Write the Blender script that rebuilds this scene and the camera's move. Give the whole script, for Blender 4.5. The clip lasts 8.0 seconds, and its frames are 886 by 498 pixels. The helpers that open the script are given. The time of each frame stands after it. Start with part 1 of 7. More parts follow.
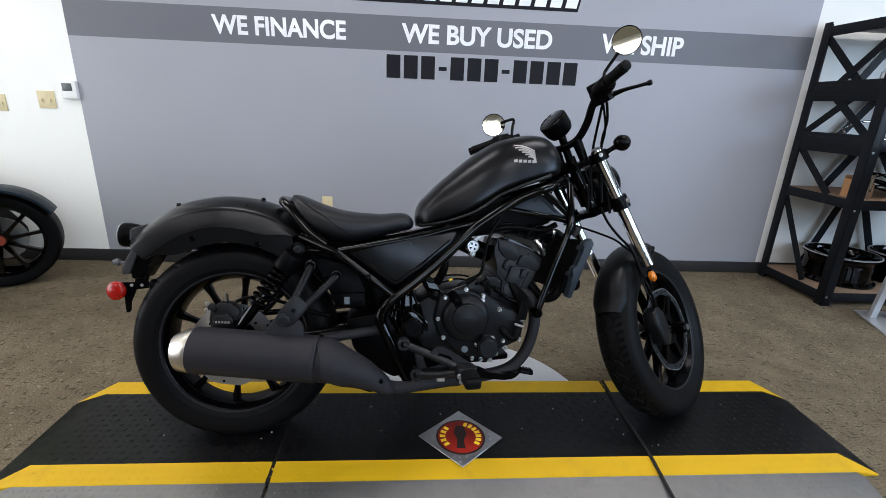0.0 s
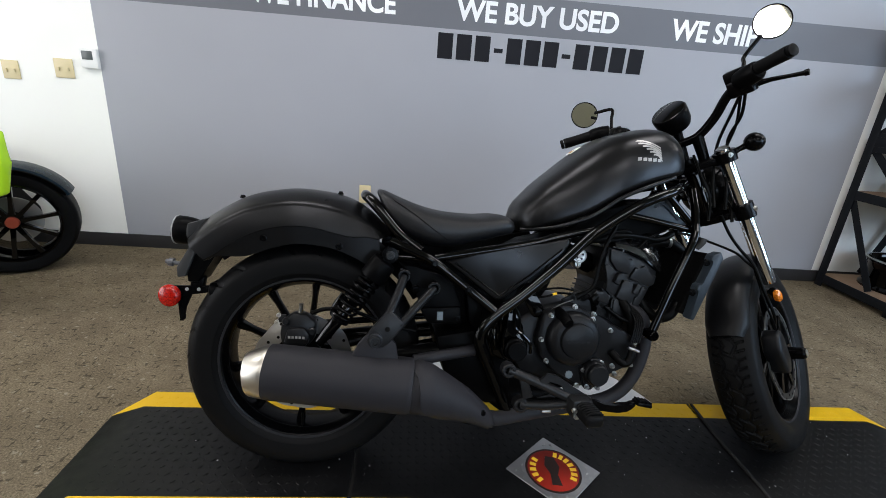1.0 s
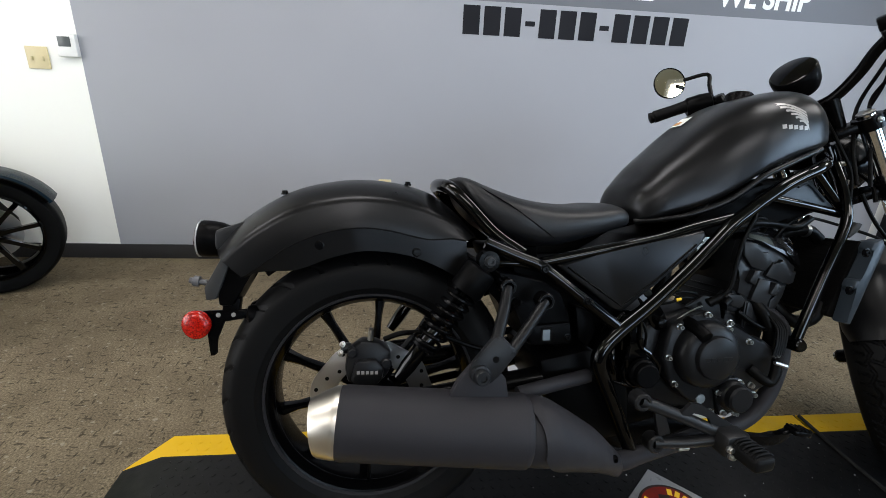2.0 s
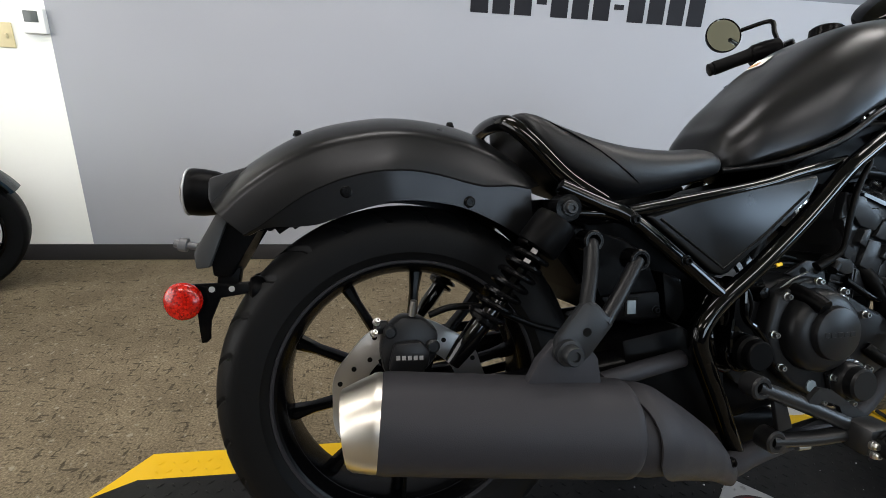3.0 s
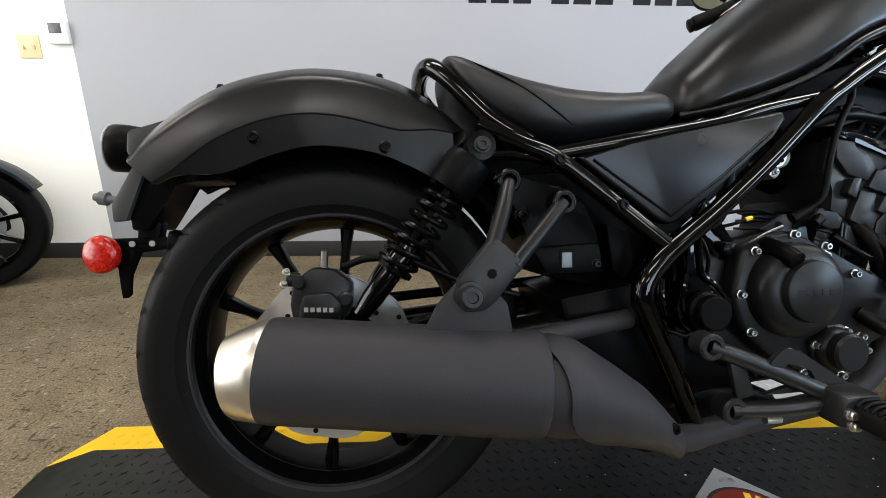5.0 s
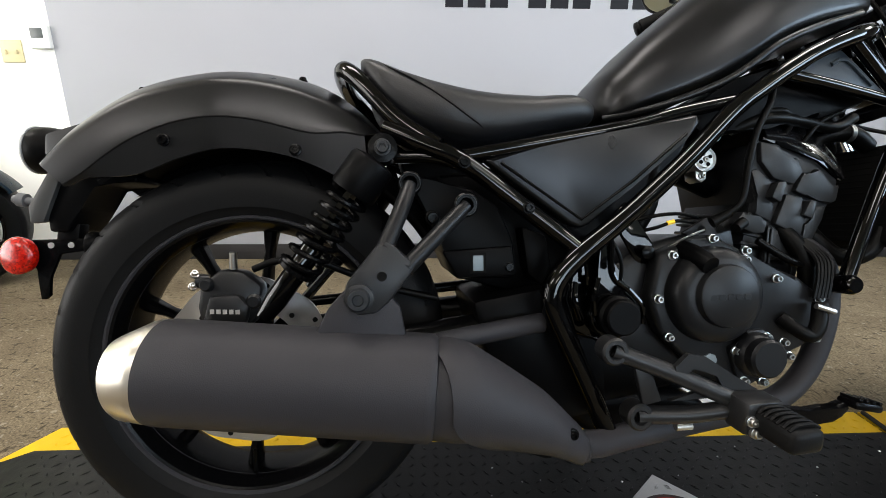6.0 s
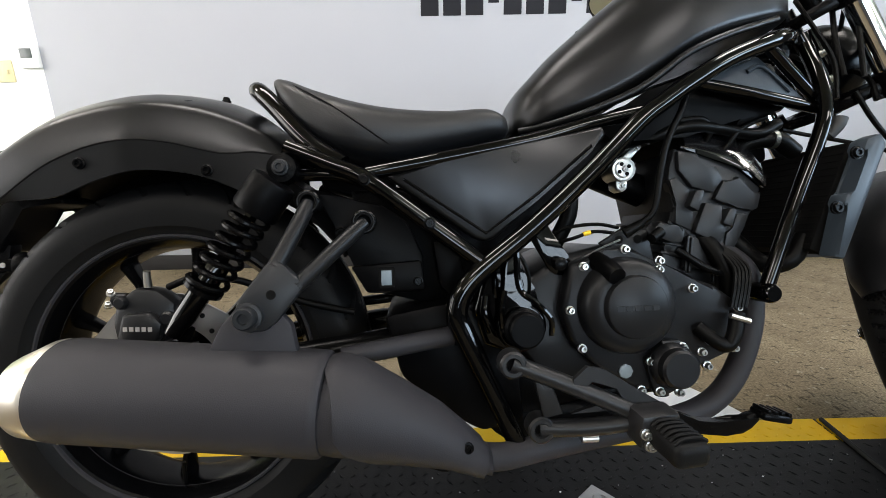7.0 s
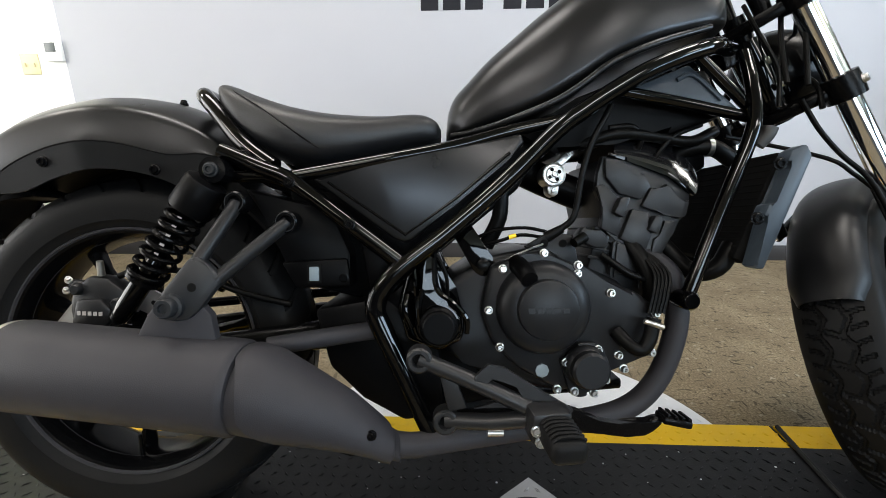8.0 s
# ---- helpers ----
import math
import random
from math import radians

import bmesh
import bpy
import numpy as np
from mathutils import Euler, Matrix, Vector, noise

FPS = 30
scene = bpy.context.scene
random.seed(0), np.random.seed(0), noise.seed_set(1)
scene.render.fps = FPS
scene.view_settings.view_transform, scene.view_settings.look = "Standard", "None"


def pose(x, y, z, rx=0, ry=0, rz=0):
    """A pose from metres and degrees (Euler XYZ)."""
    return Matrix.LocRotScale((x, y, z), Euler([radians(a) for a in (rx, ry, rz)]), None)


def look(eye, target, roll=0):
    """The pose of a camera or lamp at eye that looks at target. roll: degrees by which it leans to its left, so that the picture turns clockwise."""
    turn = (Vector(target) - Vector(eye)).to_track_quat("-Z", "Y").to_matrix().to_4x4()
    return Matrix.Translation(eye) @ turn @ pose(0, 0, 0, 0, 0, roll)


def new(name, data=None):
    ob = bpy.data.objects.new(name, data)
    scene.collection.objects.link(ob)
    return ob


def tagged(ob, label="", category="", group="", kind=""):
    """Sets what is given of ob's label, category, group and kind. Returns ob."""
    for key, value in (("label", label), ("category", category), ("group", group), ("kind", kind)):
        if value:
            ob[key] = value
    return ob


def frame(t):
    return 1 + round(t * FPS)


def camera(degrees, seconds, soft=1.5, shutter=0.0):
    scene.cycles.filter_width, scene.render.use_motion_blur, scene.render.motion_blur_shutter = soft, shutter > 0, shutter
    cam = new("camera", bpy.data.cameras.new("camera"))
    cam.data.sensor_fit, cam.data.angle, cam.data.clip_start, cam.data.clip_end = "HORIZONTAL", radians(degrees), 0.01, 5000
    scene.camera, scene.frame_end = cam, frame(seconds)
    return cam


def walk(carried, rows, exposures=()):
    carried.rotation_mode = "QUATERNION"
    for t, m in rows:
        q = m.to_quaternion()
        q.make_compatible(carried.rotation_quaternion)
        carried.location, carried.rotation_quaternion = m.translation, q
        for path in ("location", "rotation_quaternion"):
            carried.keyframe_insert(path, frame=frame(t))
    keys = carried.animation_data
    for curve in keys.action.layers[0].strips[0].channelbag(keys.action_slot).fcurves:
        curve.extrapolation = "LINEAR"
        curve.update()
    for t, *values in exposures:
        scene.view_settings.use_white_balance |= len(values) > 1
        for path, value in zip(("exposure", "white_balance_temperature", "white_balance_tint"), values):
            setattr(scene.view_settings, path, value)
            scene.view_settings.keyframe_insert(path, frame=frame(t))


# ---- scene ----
cam = camera(89.0, 8.0, soft=0.7)
# seconds, eye in metres, turns in degrees as pose() takes them
PATH = [
    (0.0, 0.0020, 0.4320, 1.1306, 72.21, -2.23, -2.96),
    (0.5, -0.1206, 0.5392, 1.1193, 71.44, -3.66, -1.37),
    (1.0, -0.2968, 0.6615, 1.1045, 70.60, -4.23, -2.80),
    (1.5, -0.4442, 0.7732, 1.0715, 70.48, -3.84, -4.40),
    (2.0, -0.5209, 0.9333, 1.0174, 70.13, -2.49, -4.94),
    (2.2, -0.5446, 0.9794, 0.9764, 70.36, -2.43, -5.22),
    (3.3, -0.6283, 1.1100, 0.7971, 73.73, -2.07, -7.23),
    (3.5, -0.6129, 1.0963, 0.7648, 74.59, -0.94, -6.20),
    (4.0, -0.5709, 1.0961, 0.7361, 74.37, -0.31, -4.86),
    (4.5, -0.5066, 1.0872, 0.7431, 73.90, -0.06, -3.02),
    (4.7, -0.4736, 1.0919, 0.7396, 73.83, -0.10, -2.41),
    (5.8, -0.3142, 1.0959, 0.7388, 73.86, -0.54, -2.40),
    (6.0, -0.2824, 1.0906, 0.7380, 74.31, -0.27, -1.60),
    (6.5, -0.1897, 1.0851, 0.7530, 74.34, 0.46, -1.14),
    (7.0, -0.1220, 1.0838, 0.7565, 74.73, 1.06, -0.35),
    (7.5, -0.0474, 1.0698, 0.7652, 74.18, 1.00, 1.33),
    (8.0, 0.0468, 1.0565, 0.7808, 73.50, 0.47, 3.39),
]
walk(cam, [(t, pose(x, y, z, rx, ry, rz)) for t, x, y, z, rx, ry, rz in PATH],
     exposures=[(0.0, -0.42, 6250, 15), (1.0, -0.38, 6400, 13), (2.0, -0.28, 6500, 12), (3.5, 0.0, 6800, 12), (4.5, 0.13, 6850, 12), (6.0, 0.33, 6900, 12), (7.0, 0.45, 6900, 12), (8.0, 0.52, 6850, 11)])

# ---- world and light ----
world = bpy.data.worlds.new("sky")
scene.world = world
world.use_nodes = True
wn = world.node_tree
sky = wn.nodes.new("ShaderNodeTexSky")
sky.sky_type, sky.sun_disc = "NISHITA", False
sky.sun_elevation, sky.sun_rotation = radians(35), radians(150)
wn.links.new(sky.outputs["Color"], wn.nodes["Background"].inputs["Color"])
wn.nodes["Background"].inputs["Strength"].default_value = 0.12


def area_lamp(name, m, sx, sy, watts, colour):
    d = bpy.data.lights.new(name, "AREA")
    d.shape, d.size, d.size_y, d.energy, d.color = "RECTANGLE", sx, sy, watts, colour
    ob = new(name, d)
    ob.matrix_world = m
    return ob


# daylight through the shop window, and the ceiling troffers
area_lamp("window_daylight", look((5.32, -0.5, 1.95), (0.0, -0.5, 1.95)), 3.4, 1.3, 190, (0.55, 0.77, 1.0))
area_lamp("window_daylight", look((-5.12, 0.9, 1.5), (0, 0.9, 1.5)), 3.4, 2.2, 155, (0.97, 0.99, 1.0))
area_lamp("window_daylight", look((2.5, -4.82, 1.9), (2.5, 3.0, 1.9)), 4.4, 1.4, 190, (0.62, 0.81, 1.0))
TROFFERS = [(-3.2, 2.1), (-0.9, 2.1), (1.4, 2.1), (3.7, 2.1), (-3.2, -0.4), (-0.9, -0.4), (1.4, -0.4), (3.7, -0.4), (-0.9, -3.0), (2.6, -3.0)]
for tx, ty in TROFFERS:
    area_lamp("troffer_light", look((tx, ty, 2.905), (tx, ty, 0)), 1.14, 0.54, 27, (1.0, 0.985, 0.965))


# ---- materials ----
class Nodes:
    """A node material with a few short ways of wiring it."""

    def __init__(self, name):
        self.mat = bpy.data.materials.new(name)
        self.mat.use_nodes = True
        self.tree = self.mat.node_tree
        self.bsdf = self.tree.nodes["Principled BSDF"]

    def add(self, kind, **values):
        n = self.tree.nodes.new("ShaderNode" + kind)
        for key, value in values.items():
            n.inputs[key.replace("_", " ")].default_value = value
        return n

    def link(self, a, b):
        self.tree.links.new(a, b)

    def coords(self, scale=(1, 1, 1)):
        tc = self.add("TexCoord")
        mp = self.add("Mapping")
        mp.inputs["Scale"].default_value = scale
        self.link(tc.outputs["Object"], mp.inputs["Vector"])
        return mp.outputs["Vector"]

    def noise(self, scale, detail=4.0, rough=0.55, vec=None):
        n = self.add("TexNoise", Scale=scale, Detail=detail, Roughness=rough)
        self.link(vec or self.coords(), n.inputs["Vector"])
        return n.outputs["Fac"]

    def ramp(self, fac, stops):
        r = self.add("ValToRGB")
        e = r.color_ramp.elements
        while len(e) < len(stops):
            e.new(0.5)
        for el, (p, c) in zip(e, stops):
            el.position, el.color = p, (*c, 1) if len(c) == 3 else c
        self.link(fac, r.inputs["Fac"])
        return r.outputs["Color"]

    def bump(self, height, strength=0.2, distance=0.002, after=None):
        b = self.add("Bump", Strength=strength, Distance=distance)
        self.link(height, b.inputs["Height"])
        if after:
            self.link(after, b.inputs["Normal"])
        self.link(b.outputs["Normal"], self.bsdf.inputs["Normal"])
        return b.outputs["Normal"]

    def set(self, **values):
        for key, value in values.items():
            self.bsdf.inputs[key.replace("_", " ")].default_value = value
        return self


def grey(v):
    return (v, v, v)


def paint(name, base, rough=0.5, metal=0.0, vary=0.08, grain=0.1, scale=60.0, coat=0.0, spec=0.25):
    """A painted or moulded surface: slight colour drift, uneven gloss and fine relief."""
    n = Nodes(name)
    lo = tuple(c * (1 - vary) for c in base)
    hi = tuple(min(1, c * (1 + vary)) for c in base)
    n.link(n.ramp(n.noise(3.0), [(0.3, lo), (0.7, hi)]), n.bsdf.inputs["Base Color"])
    r = n.ramp(n.noise(14.0, 6.0), [(0.3, grey(rough * 0.88)), (0.7, grey(min(1, rough * 1.12)))])
    n.link(r, n.bsdf.inputs["Roughness"])
    if grain:
        n.bump(n.noise(scale * 8, 2.0), grain, 0.0006)
    n.set(Metallic=metal, Coat_Weight=coat, Coat_Roughness=0.04, Specular_IOR_Level=spec)
    return n.mat


def carpet_material():
    n = Nodes("carpet")
    v = n.coords()
    base = n.ramp(n.noise(5.0, 5.0, 0.6, v), [(0.3, (0.112, 0.090, 0.058)), (0.7, (0.180, 0.146, 0.096))])
    fine = n.ramp(n.noise(160.0, 3.0, 0.7, v), [(0.3, grey(0.42)), (0.7, grey(1.42))])
    m1 = n.add("Mix")
    m1.data_type, m1.blend_type = "RGBA", "MULTIPLY"
    m1.inputs[0].default_value = 1.0
    n.link(base, m1.inputs[6])
    n.link(fine, m1.inputs[7])
    # dark and pale flecks, a finger's width long, lying in two ways
    last = m1.outputs[2]
    for i, (sx, sy, turn, lim, col) in enumerate(((24, 78, 35, 0.635, (0.020, 0.016, 0.010)), (78, 24, 20, 0.64, (0.022, 0.017, 0.011)), (44, 44, 0, 0.67, (0.25, 0.225, 0.175)))):
        tc = n.add("TexCoord")
        mp = n.add("Mapping")
        mp.inputs["Scale"].default_value = (sx, sy, 1)
        mp.inputs["Rotation"].default_value = (0, 0, radians(turn))
        mp.inputs["Location"].default_value = (i * 7.3, i * 3.1, 0)
        n.link(tc.outputs["Object"], mp.inputs["Vector"])
        f = n.noise(1.0, 2.0, 0.5, mp.outputs["Vector"])
        fac = n.ramp(f, [(lim - 0.02, grey(0)), (lim + 0.03, grey(0.66))])
        mx = n.add("Mix")
        mx.data_type = "RGBA"
        n.link(fac, mx.inputs[0])
        n.link(last, mx.inputs[6])
        mx.inputs[7].default_value = (*col, 1)
        last = mx.outputs[2]
    n.link(last, n.bsdf.inputs["Base Color"])
    n.set(Roughness=0.95, Specular_IOR_Level=0.15)
    n.bump(n.noise(420.0, 2.0, 0.6, v), 0.6, 0.003)
    return n.mat


def wall_material(name, base, rough=0.6):
    n = Nodes(name)
    n.link(n.ramp(n.noise(0.8, 3.0), [(0.3, tuple(c * 0.96 for c in base)), (0.7, tuple(min(1, c * 1.03) for c in base))]), n.bsdf.inputs["Base Color"])
    n.set(Roughness=rough)
    n.bump(n.noise(180.0, 3.0), 0.12, 0.0015)
    return n.mat


def tread_material(name, base, wear, rough, metal, spec=0.5):
    """Sheet with tread lugs: scuffed through in places, dusty in others."""
    n = Nodes(name)
    worn = n.ramp(n.noise(7.0, 8.0, 0.7), [(0.55, grey(0)), (0.75, grey(0.55))])
    mx = n.add("Mix")
    mx.data_type = "RGBA"
    n.link(worn, mx.inputs[0])
    mx.inputs[6].default_value, mx.inputs[7].default_value = (*base, 1), (*wear, 1)
    n.link(mx.outputs[2], n.bsdf.inputs["Base Color"])
    n.link(n.ramp(n.noise(30.0, 6.0), [(0.3, grey(rough * 0.8)), (0.7, grey(min(1, rough * 1.25)))]), n.bsdf.inputs["Roughness"])
    n.set(Metallic=metal, Specular_IOR_Level=spec)
    n.bump(n.noise(260.0, 3.0), 0.25, 0.0008)
    return n.mat


def cream_tinted_mirror(name):
    n = Nodes(name)
    # the cream of the reflected room is put into the glass colour
    n.set(Base_Color=(0.70, 0.68, 0.58, 1), Metallic=1.0, Roughness=0.03)
    return n.mat


def glass_material(name, colour=(1, 1, 1, 1), rough=0.02):
    n = Nodes(name)
    n.set(Base_Color=colour, Transmission_Weight=1.0, Roughness=rough, IOR=1.45)
    return n.mat


def glow_material(name, colour, strength):
    n = Nodes(name)
    n.set(Base_Color=(0.8, 0.8, 0.8, 1), Emission_Color=(*colour, 1), Emission_Strength=strength)
    return n.mat


def lens_material(name, dark, light, scale):
    """A reflector lens: glints of small facets painted as dark and light cells, under a smooth clear face."""
    n = Nodes(name)
    v = n.add("TexVoronoi", Scale=scale)
    n.link(n.coords(), v.inputs["Vector"])
    n.link(n.ramp(v.outputs["Color"], [(0.15, dark), (0.85, light)]), n.bsdf.inputs["Base Color"])
    n.set(Roughness=0.22, Coat_Weight=0.12, Coat_Roughness=0.05, Specular_IOR_Level=0.3)
    return n.mat


M = {
    "carpet": carpet_material(),
    "white_wall": wall_material("white_wall_paint", (0.80, 0.80, 0.76)),
    "grey_wall": wall_material("grey_wall_paint", (0.305, 0.313, 0.342), 0.5),
    "stripe": wall_material("dark_grey_stripe_paint", (0.118, 0.123, 0.140), 0.5),
    "letter_white": paint("white_vinyl_letter", (0.82, 0.83, 0.84), 0.4),
    "letter_dark": paint("charcoal_vinyl_letter", (0.012, 0.012, 0.015), 0.5, spec=0.10),
    # ceiling and walls out of view, darkened so the black bodywork reflects less
    "ceiling": wall_material("ceiling_tile", (0.40, 0.375, 0.29), 0.9),
    "dim_wall": wall_material("unseen_wall_charcoal", (0.05, 0.05, 0.051), 0.7),
    "base": paint("dark_vinyl_baseboard", (0.028, 0.027, 0.028), 0.45),
    "mat_black": tread_material("black_tread_rubber", (0.0028, 0.0028, 0.0030), (0.011, 0.0105, 0.010), 0.42, 0.0, 0.19),
    "mat_yellow": tread_material("yellow_painted_tread", (0.56, 0.345, 0.006), (0.36, 0.23, 0.02), 0.45, 0.0, 0.2),
    "tread_steel": tread_material("bare_tread_steel", (0.20, 0.197, 0.19), (0.10, 0.097, 0.094), 0.46, 0.8),
    "tread_alu": tread_material("bright_tread_aluminium", (0.66, 0.66, 0.66), (0.45, 0.45, 0.44), 0.38, 0.75),
    "rubber_dark": paint("seam_rubber", (0.012, 0.012, 0.012), 0.7),
    "badge_red": paint("red_badge_print", (0.20, 0.012, 0.006), 0.4, vary=0.8),
    "badge_yellow": paint("yellow_badge_print", (0.80, 0.50, 0.03), 0.4),
    "badge_black": paint("black_badge_print", (0.02, 0.012, 0.01), 0.4),
    "matte": paint("matte_graphite_metallic_paint", (0.0205, 0.0208, 0.0218), 0.31, 0.88, 0.05, 0.06, 120, spec=0.10),
    "gloss": paint("gloss_black_enamel", (0.0005, 0.0005, 0.0006), 0.05, 0.0, 0.1, 0.30, 5, coat=0.0, spec=0.24),
    "satin": paint("satin_black_paint", (0.0014, 0.0014, 0.0016), 0.24, 0.0, 0.1, 0.08, 100, spec=0.07),
    "heat": paint("heat_resistant_black_coating", (0.0165, 0.0160, 0.0185), 0.56, 0.0, 0.06, 0.35, 90, spec=0.16),
    "plastic": paint("black_textured_plastic", (0.0012, 0.0012, 0.0014), 0.40, 0.0, 0.1, 0.25, 90, spec=0.045),
    "plastic_grey": paint("dark_grey_engine_plastic", (0.0100, 0.0108, 0.0122), 0.38, 0.0, 0.08, 0.2, 90, spec=0.2),
    "case": paint("black_cast_engine_case", (0.0064, 0.0067, 0.0075), 0.36, 0.1, 0.1, 0.25, 70, spec=0.16),
    "peg": paint("satin_black_footrest_paint", (0.0075, 0.0076, 0.0082), 0.36, 0.0, 0.1, 0.2, 90, spec=0.22),
    "rubber": paint("tyre_rubber", (0.0040, 0.0040, 0.0042), 0.50, 0.0, 0.12, 0.35, 50, spec=0.07),
    "vinyl": paint("black_seat_vinyl", (0.0062, 0.0064, 0.0074), 0.44, 0.0, 0.06, 0.4, 80, spec=0.3),
    "chrome": paint("polished_chrome", (0.62, 0.62, 0.63), 0.08, 1.0, 0.03, 0.0),
    "steel": paint("zinc_plated_steel", (0.40, 0.40, 0.39), 0.30, 1.0, 0.1, 0.05),
    "stainless": paint("brushed_stainless", (0.56, 0.53, 0.48), 0.34, 1.0, 0.05, 0.1),
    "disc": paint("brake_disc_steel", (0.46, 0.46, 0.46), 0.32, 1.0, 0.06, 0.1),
    # same disc steel with the front wheel's shade put into its colour
    "disc_shade": paint("shaded_disc_steel", (0.050, 0.054, 0.062), 0.34, 0.9, 0.1, 0.1),
    # dark grey covers with the blue of the window light mixed into the base
    "rad": paint("blue_lit_grey_paint", (0.020, 0.027, 0.035), 0.40, 0.1, 0.06, 0.1, spec=0.2),
    "sticker": paint("pale_blue_grey_plastic", (0.13, 0.16, 0.18), 0.4),
    "dark_lens": paint("smoked_red_lens", (0.05, 0.003, 0.003), 0.12, 0.0, 0.1, 0.0, coat=0.3),
    "badge_plate": tread_material("worn_badge_steel", (0.42, 0.42, 0.42), (0.12, 0.12, 0.12), 0.36, 0.9),
    "cast_alu": paint("cast_aluminium", (0.42, 0.42, 0.41), 0.32, 1.0, 0.1, 0.2),
    "red_lens": lens_material("red_reflector_lens", (0.13, 0.002, 0.001), (0.42, 0.008, 0.003), 330.0),
    "amber": lens_material("amber_reflector_lens", (0.24, 0.05, 0.002), (0.72, 0.22, 0.012), 260.0),
    "print": paint("silver_printed_mark", (0.30, 0.29, 0.28), 0.4, 0.3),
    "print_pale": paint("pale_printed_mark", (0.7, 0.7, 0.7), 0.5),
    "mirror": cream_tinted_mirror("mirror_glass"),
    "cable": paint("black_cable_sheath", (0.0014, 0.0014, 0.0014), 0.4, spec=0.07),
    # near-black painted for the shade in holes, seams and the radiator core
    "gap_shade": paint("hollow_shade_black", (0.004, 0.004, 0.004), 0.9, spec=0.05),
    "rack": paint("black_enamelled_rack_steel", (0.007, 0.008, 0.010), 0.4, 0.0, 0.2, 0.1, spec=0.15),
    "wood": paint("particle_board", (0.20, 0.135, 0.088), 0.7, 0.0, 0.2, 0.3),
    "card": paint("brown_cardboard", (0.42, 0.22, 0.10), 0.75, 0.0, 0.15, 0.2),
    "silver": paint("silver_stand_paint", (0.42, 0.43, 0.44), 0.35, 0.5, 0.05, 0.05),
    "silver_dull": paint("dull_grey_bracket", (0.030, 0.030, 0.030), 0.5, 0.2),
    "lamp_grey": paint("grey_lamp_plastic", (0.10, 0.10, 0.105), 0.38, 0.2),
    "lid": paint("gloss_black_lid_paint", (0.004, 0.004, 0.0045), 0.17, 0.0, 0.1, 0.05, coat=0.9, spec=0.6),
    "fender_black": paint("satin_black_moulded_fender", (0.0040, 0.0041, 0.0046), 0.40, 0.0, 0.08, 0.2, 90, spec=0.13),
    "board": paint("black_sign_board", (0.012, 0.012, 0.013), 0.3),
    "ivory": paint("ivory_plate_plastic", (0.62, 0.53, 0.32), 0.4),
    "white_plastic": paint("white_plastic", (0.78, 0.78, 0.76), 0.4),
    "lcd": paint("grey_display", (0.10, 0.11, 0.11), 0.2),
    "lime": paint("lime_gloss_paint", (0.46, 0.80, 0.02), 0.15, 0.0, 0.03, 0.0, coat=0.8),
    "teal": paint("dark_blue_gloss_paint", (0.004, 0.012, 0.020), 0.25, 0.0, 0.1, 0.0, spec=0.03),
    "cap_red": paint("dull_red_hub_cap", (0.30, 0.06, 0.035), 0.45),
    "frame_alu": paint("dark_window_frame", (0.05, 0.05, 0.05), 0.4),
    "glass": glass_material("window_glass"),
    "diffuser": glow_material("troffer_diffuser", (1.0, 0.975, 0.93), 4.0),
}


# ---- mesh helpers ----
def part(name, bm, material, parent=None, label="", sharp=38):
    """Links a bmesh as one mesh object under a thing or under a part."""
    me = bpy.data.meshes.new(name)
    bmesh.ops.recalc_face_normals(bm, faces=bm.faces)
    bm.to_mesh(me)
    bm.free()
    me.materials.append(material)
    me.polygons.foreach_set("use_smooth", [True] * len(me.polygons))
    me.set_sharp_from_angle(angle=radians(sharp))
    ob = new(name, me)
    if parent:
        ob.parent = parent
    if label:
        ob["label"] = label
    return ob


def thing(name, label, category, m=None, group="", kind=""):
    ob = new(name)
    ob.empty_display_size = 0.1
    if m is not None:
        ob.matrix_world = m
    return tagged(ob, label, category, group, kind)


def spline(pts, step=4, closed=False):
    """Catmull-Rom points through pts."""
    pts = [Vector(p) for p in pts]
    n = len(pts)
    if n < 3:
        return pts
    out = []
    for i in range(n if closed else n - 1):
        p1, p2 = pts[i], pts[(i + 1) % n]
        p0 = pts[(i - 1) % n] if closed or i else p1 * 2 - p2
        p3 = pts[(i + 2) % n] if closed or i + 2 < n else p2 * 2 - p1
        for k in range(step):
            t = k / step
            out.append(0.5 * (2 * p1 + (p2 - p0) * t + (2 * p0 - 5 * p1 + 4 * p2 - p3) * t * t + (3 * p1 - p0 - 3 * p2 + p3) * t ** 3))
    if not closed:
        out.append(pts[-1])
    return out


def rings(bm, loops, closed=False, caps=True):
    """Skins a row of loops of equal length."""
    vs = [[bm.verts.new(p) for p in loop] for loop in loops]
    n = len(vs[0])
    for a, b in zip(vs, vs[1:] + ([vs[0]] if closed else [])):
        for i in range(n):
            j = (i + 1) % n
            bm.faces.new((a[i], a[j], b[j], b[i]))
    if caps and not closed:
        bm.faces.new(vs[0][::-1])
        bm.faces.new(vs[-1])
    return vs


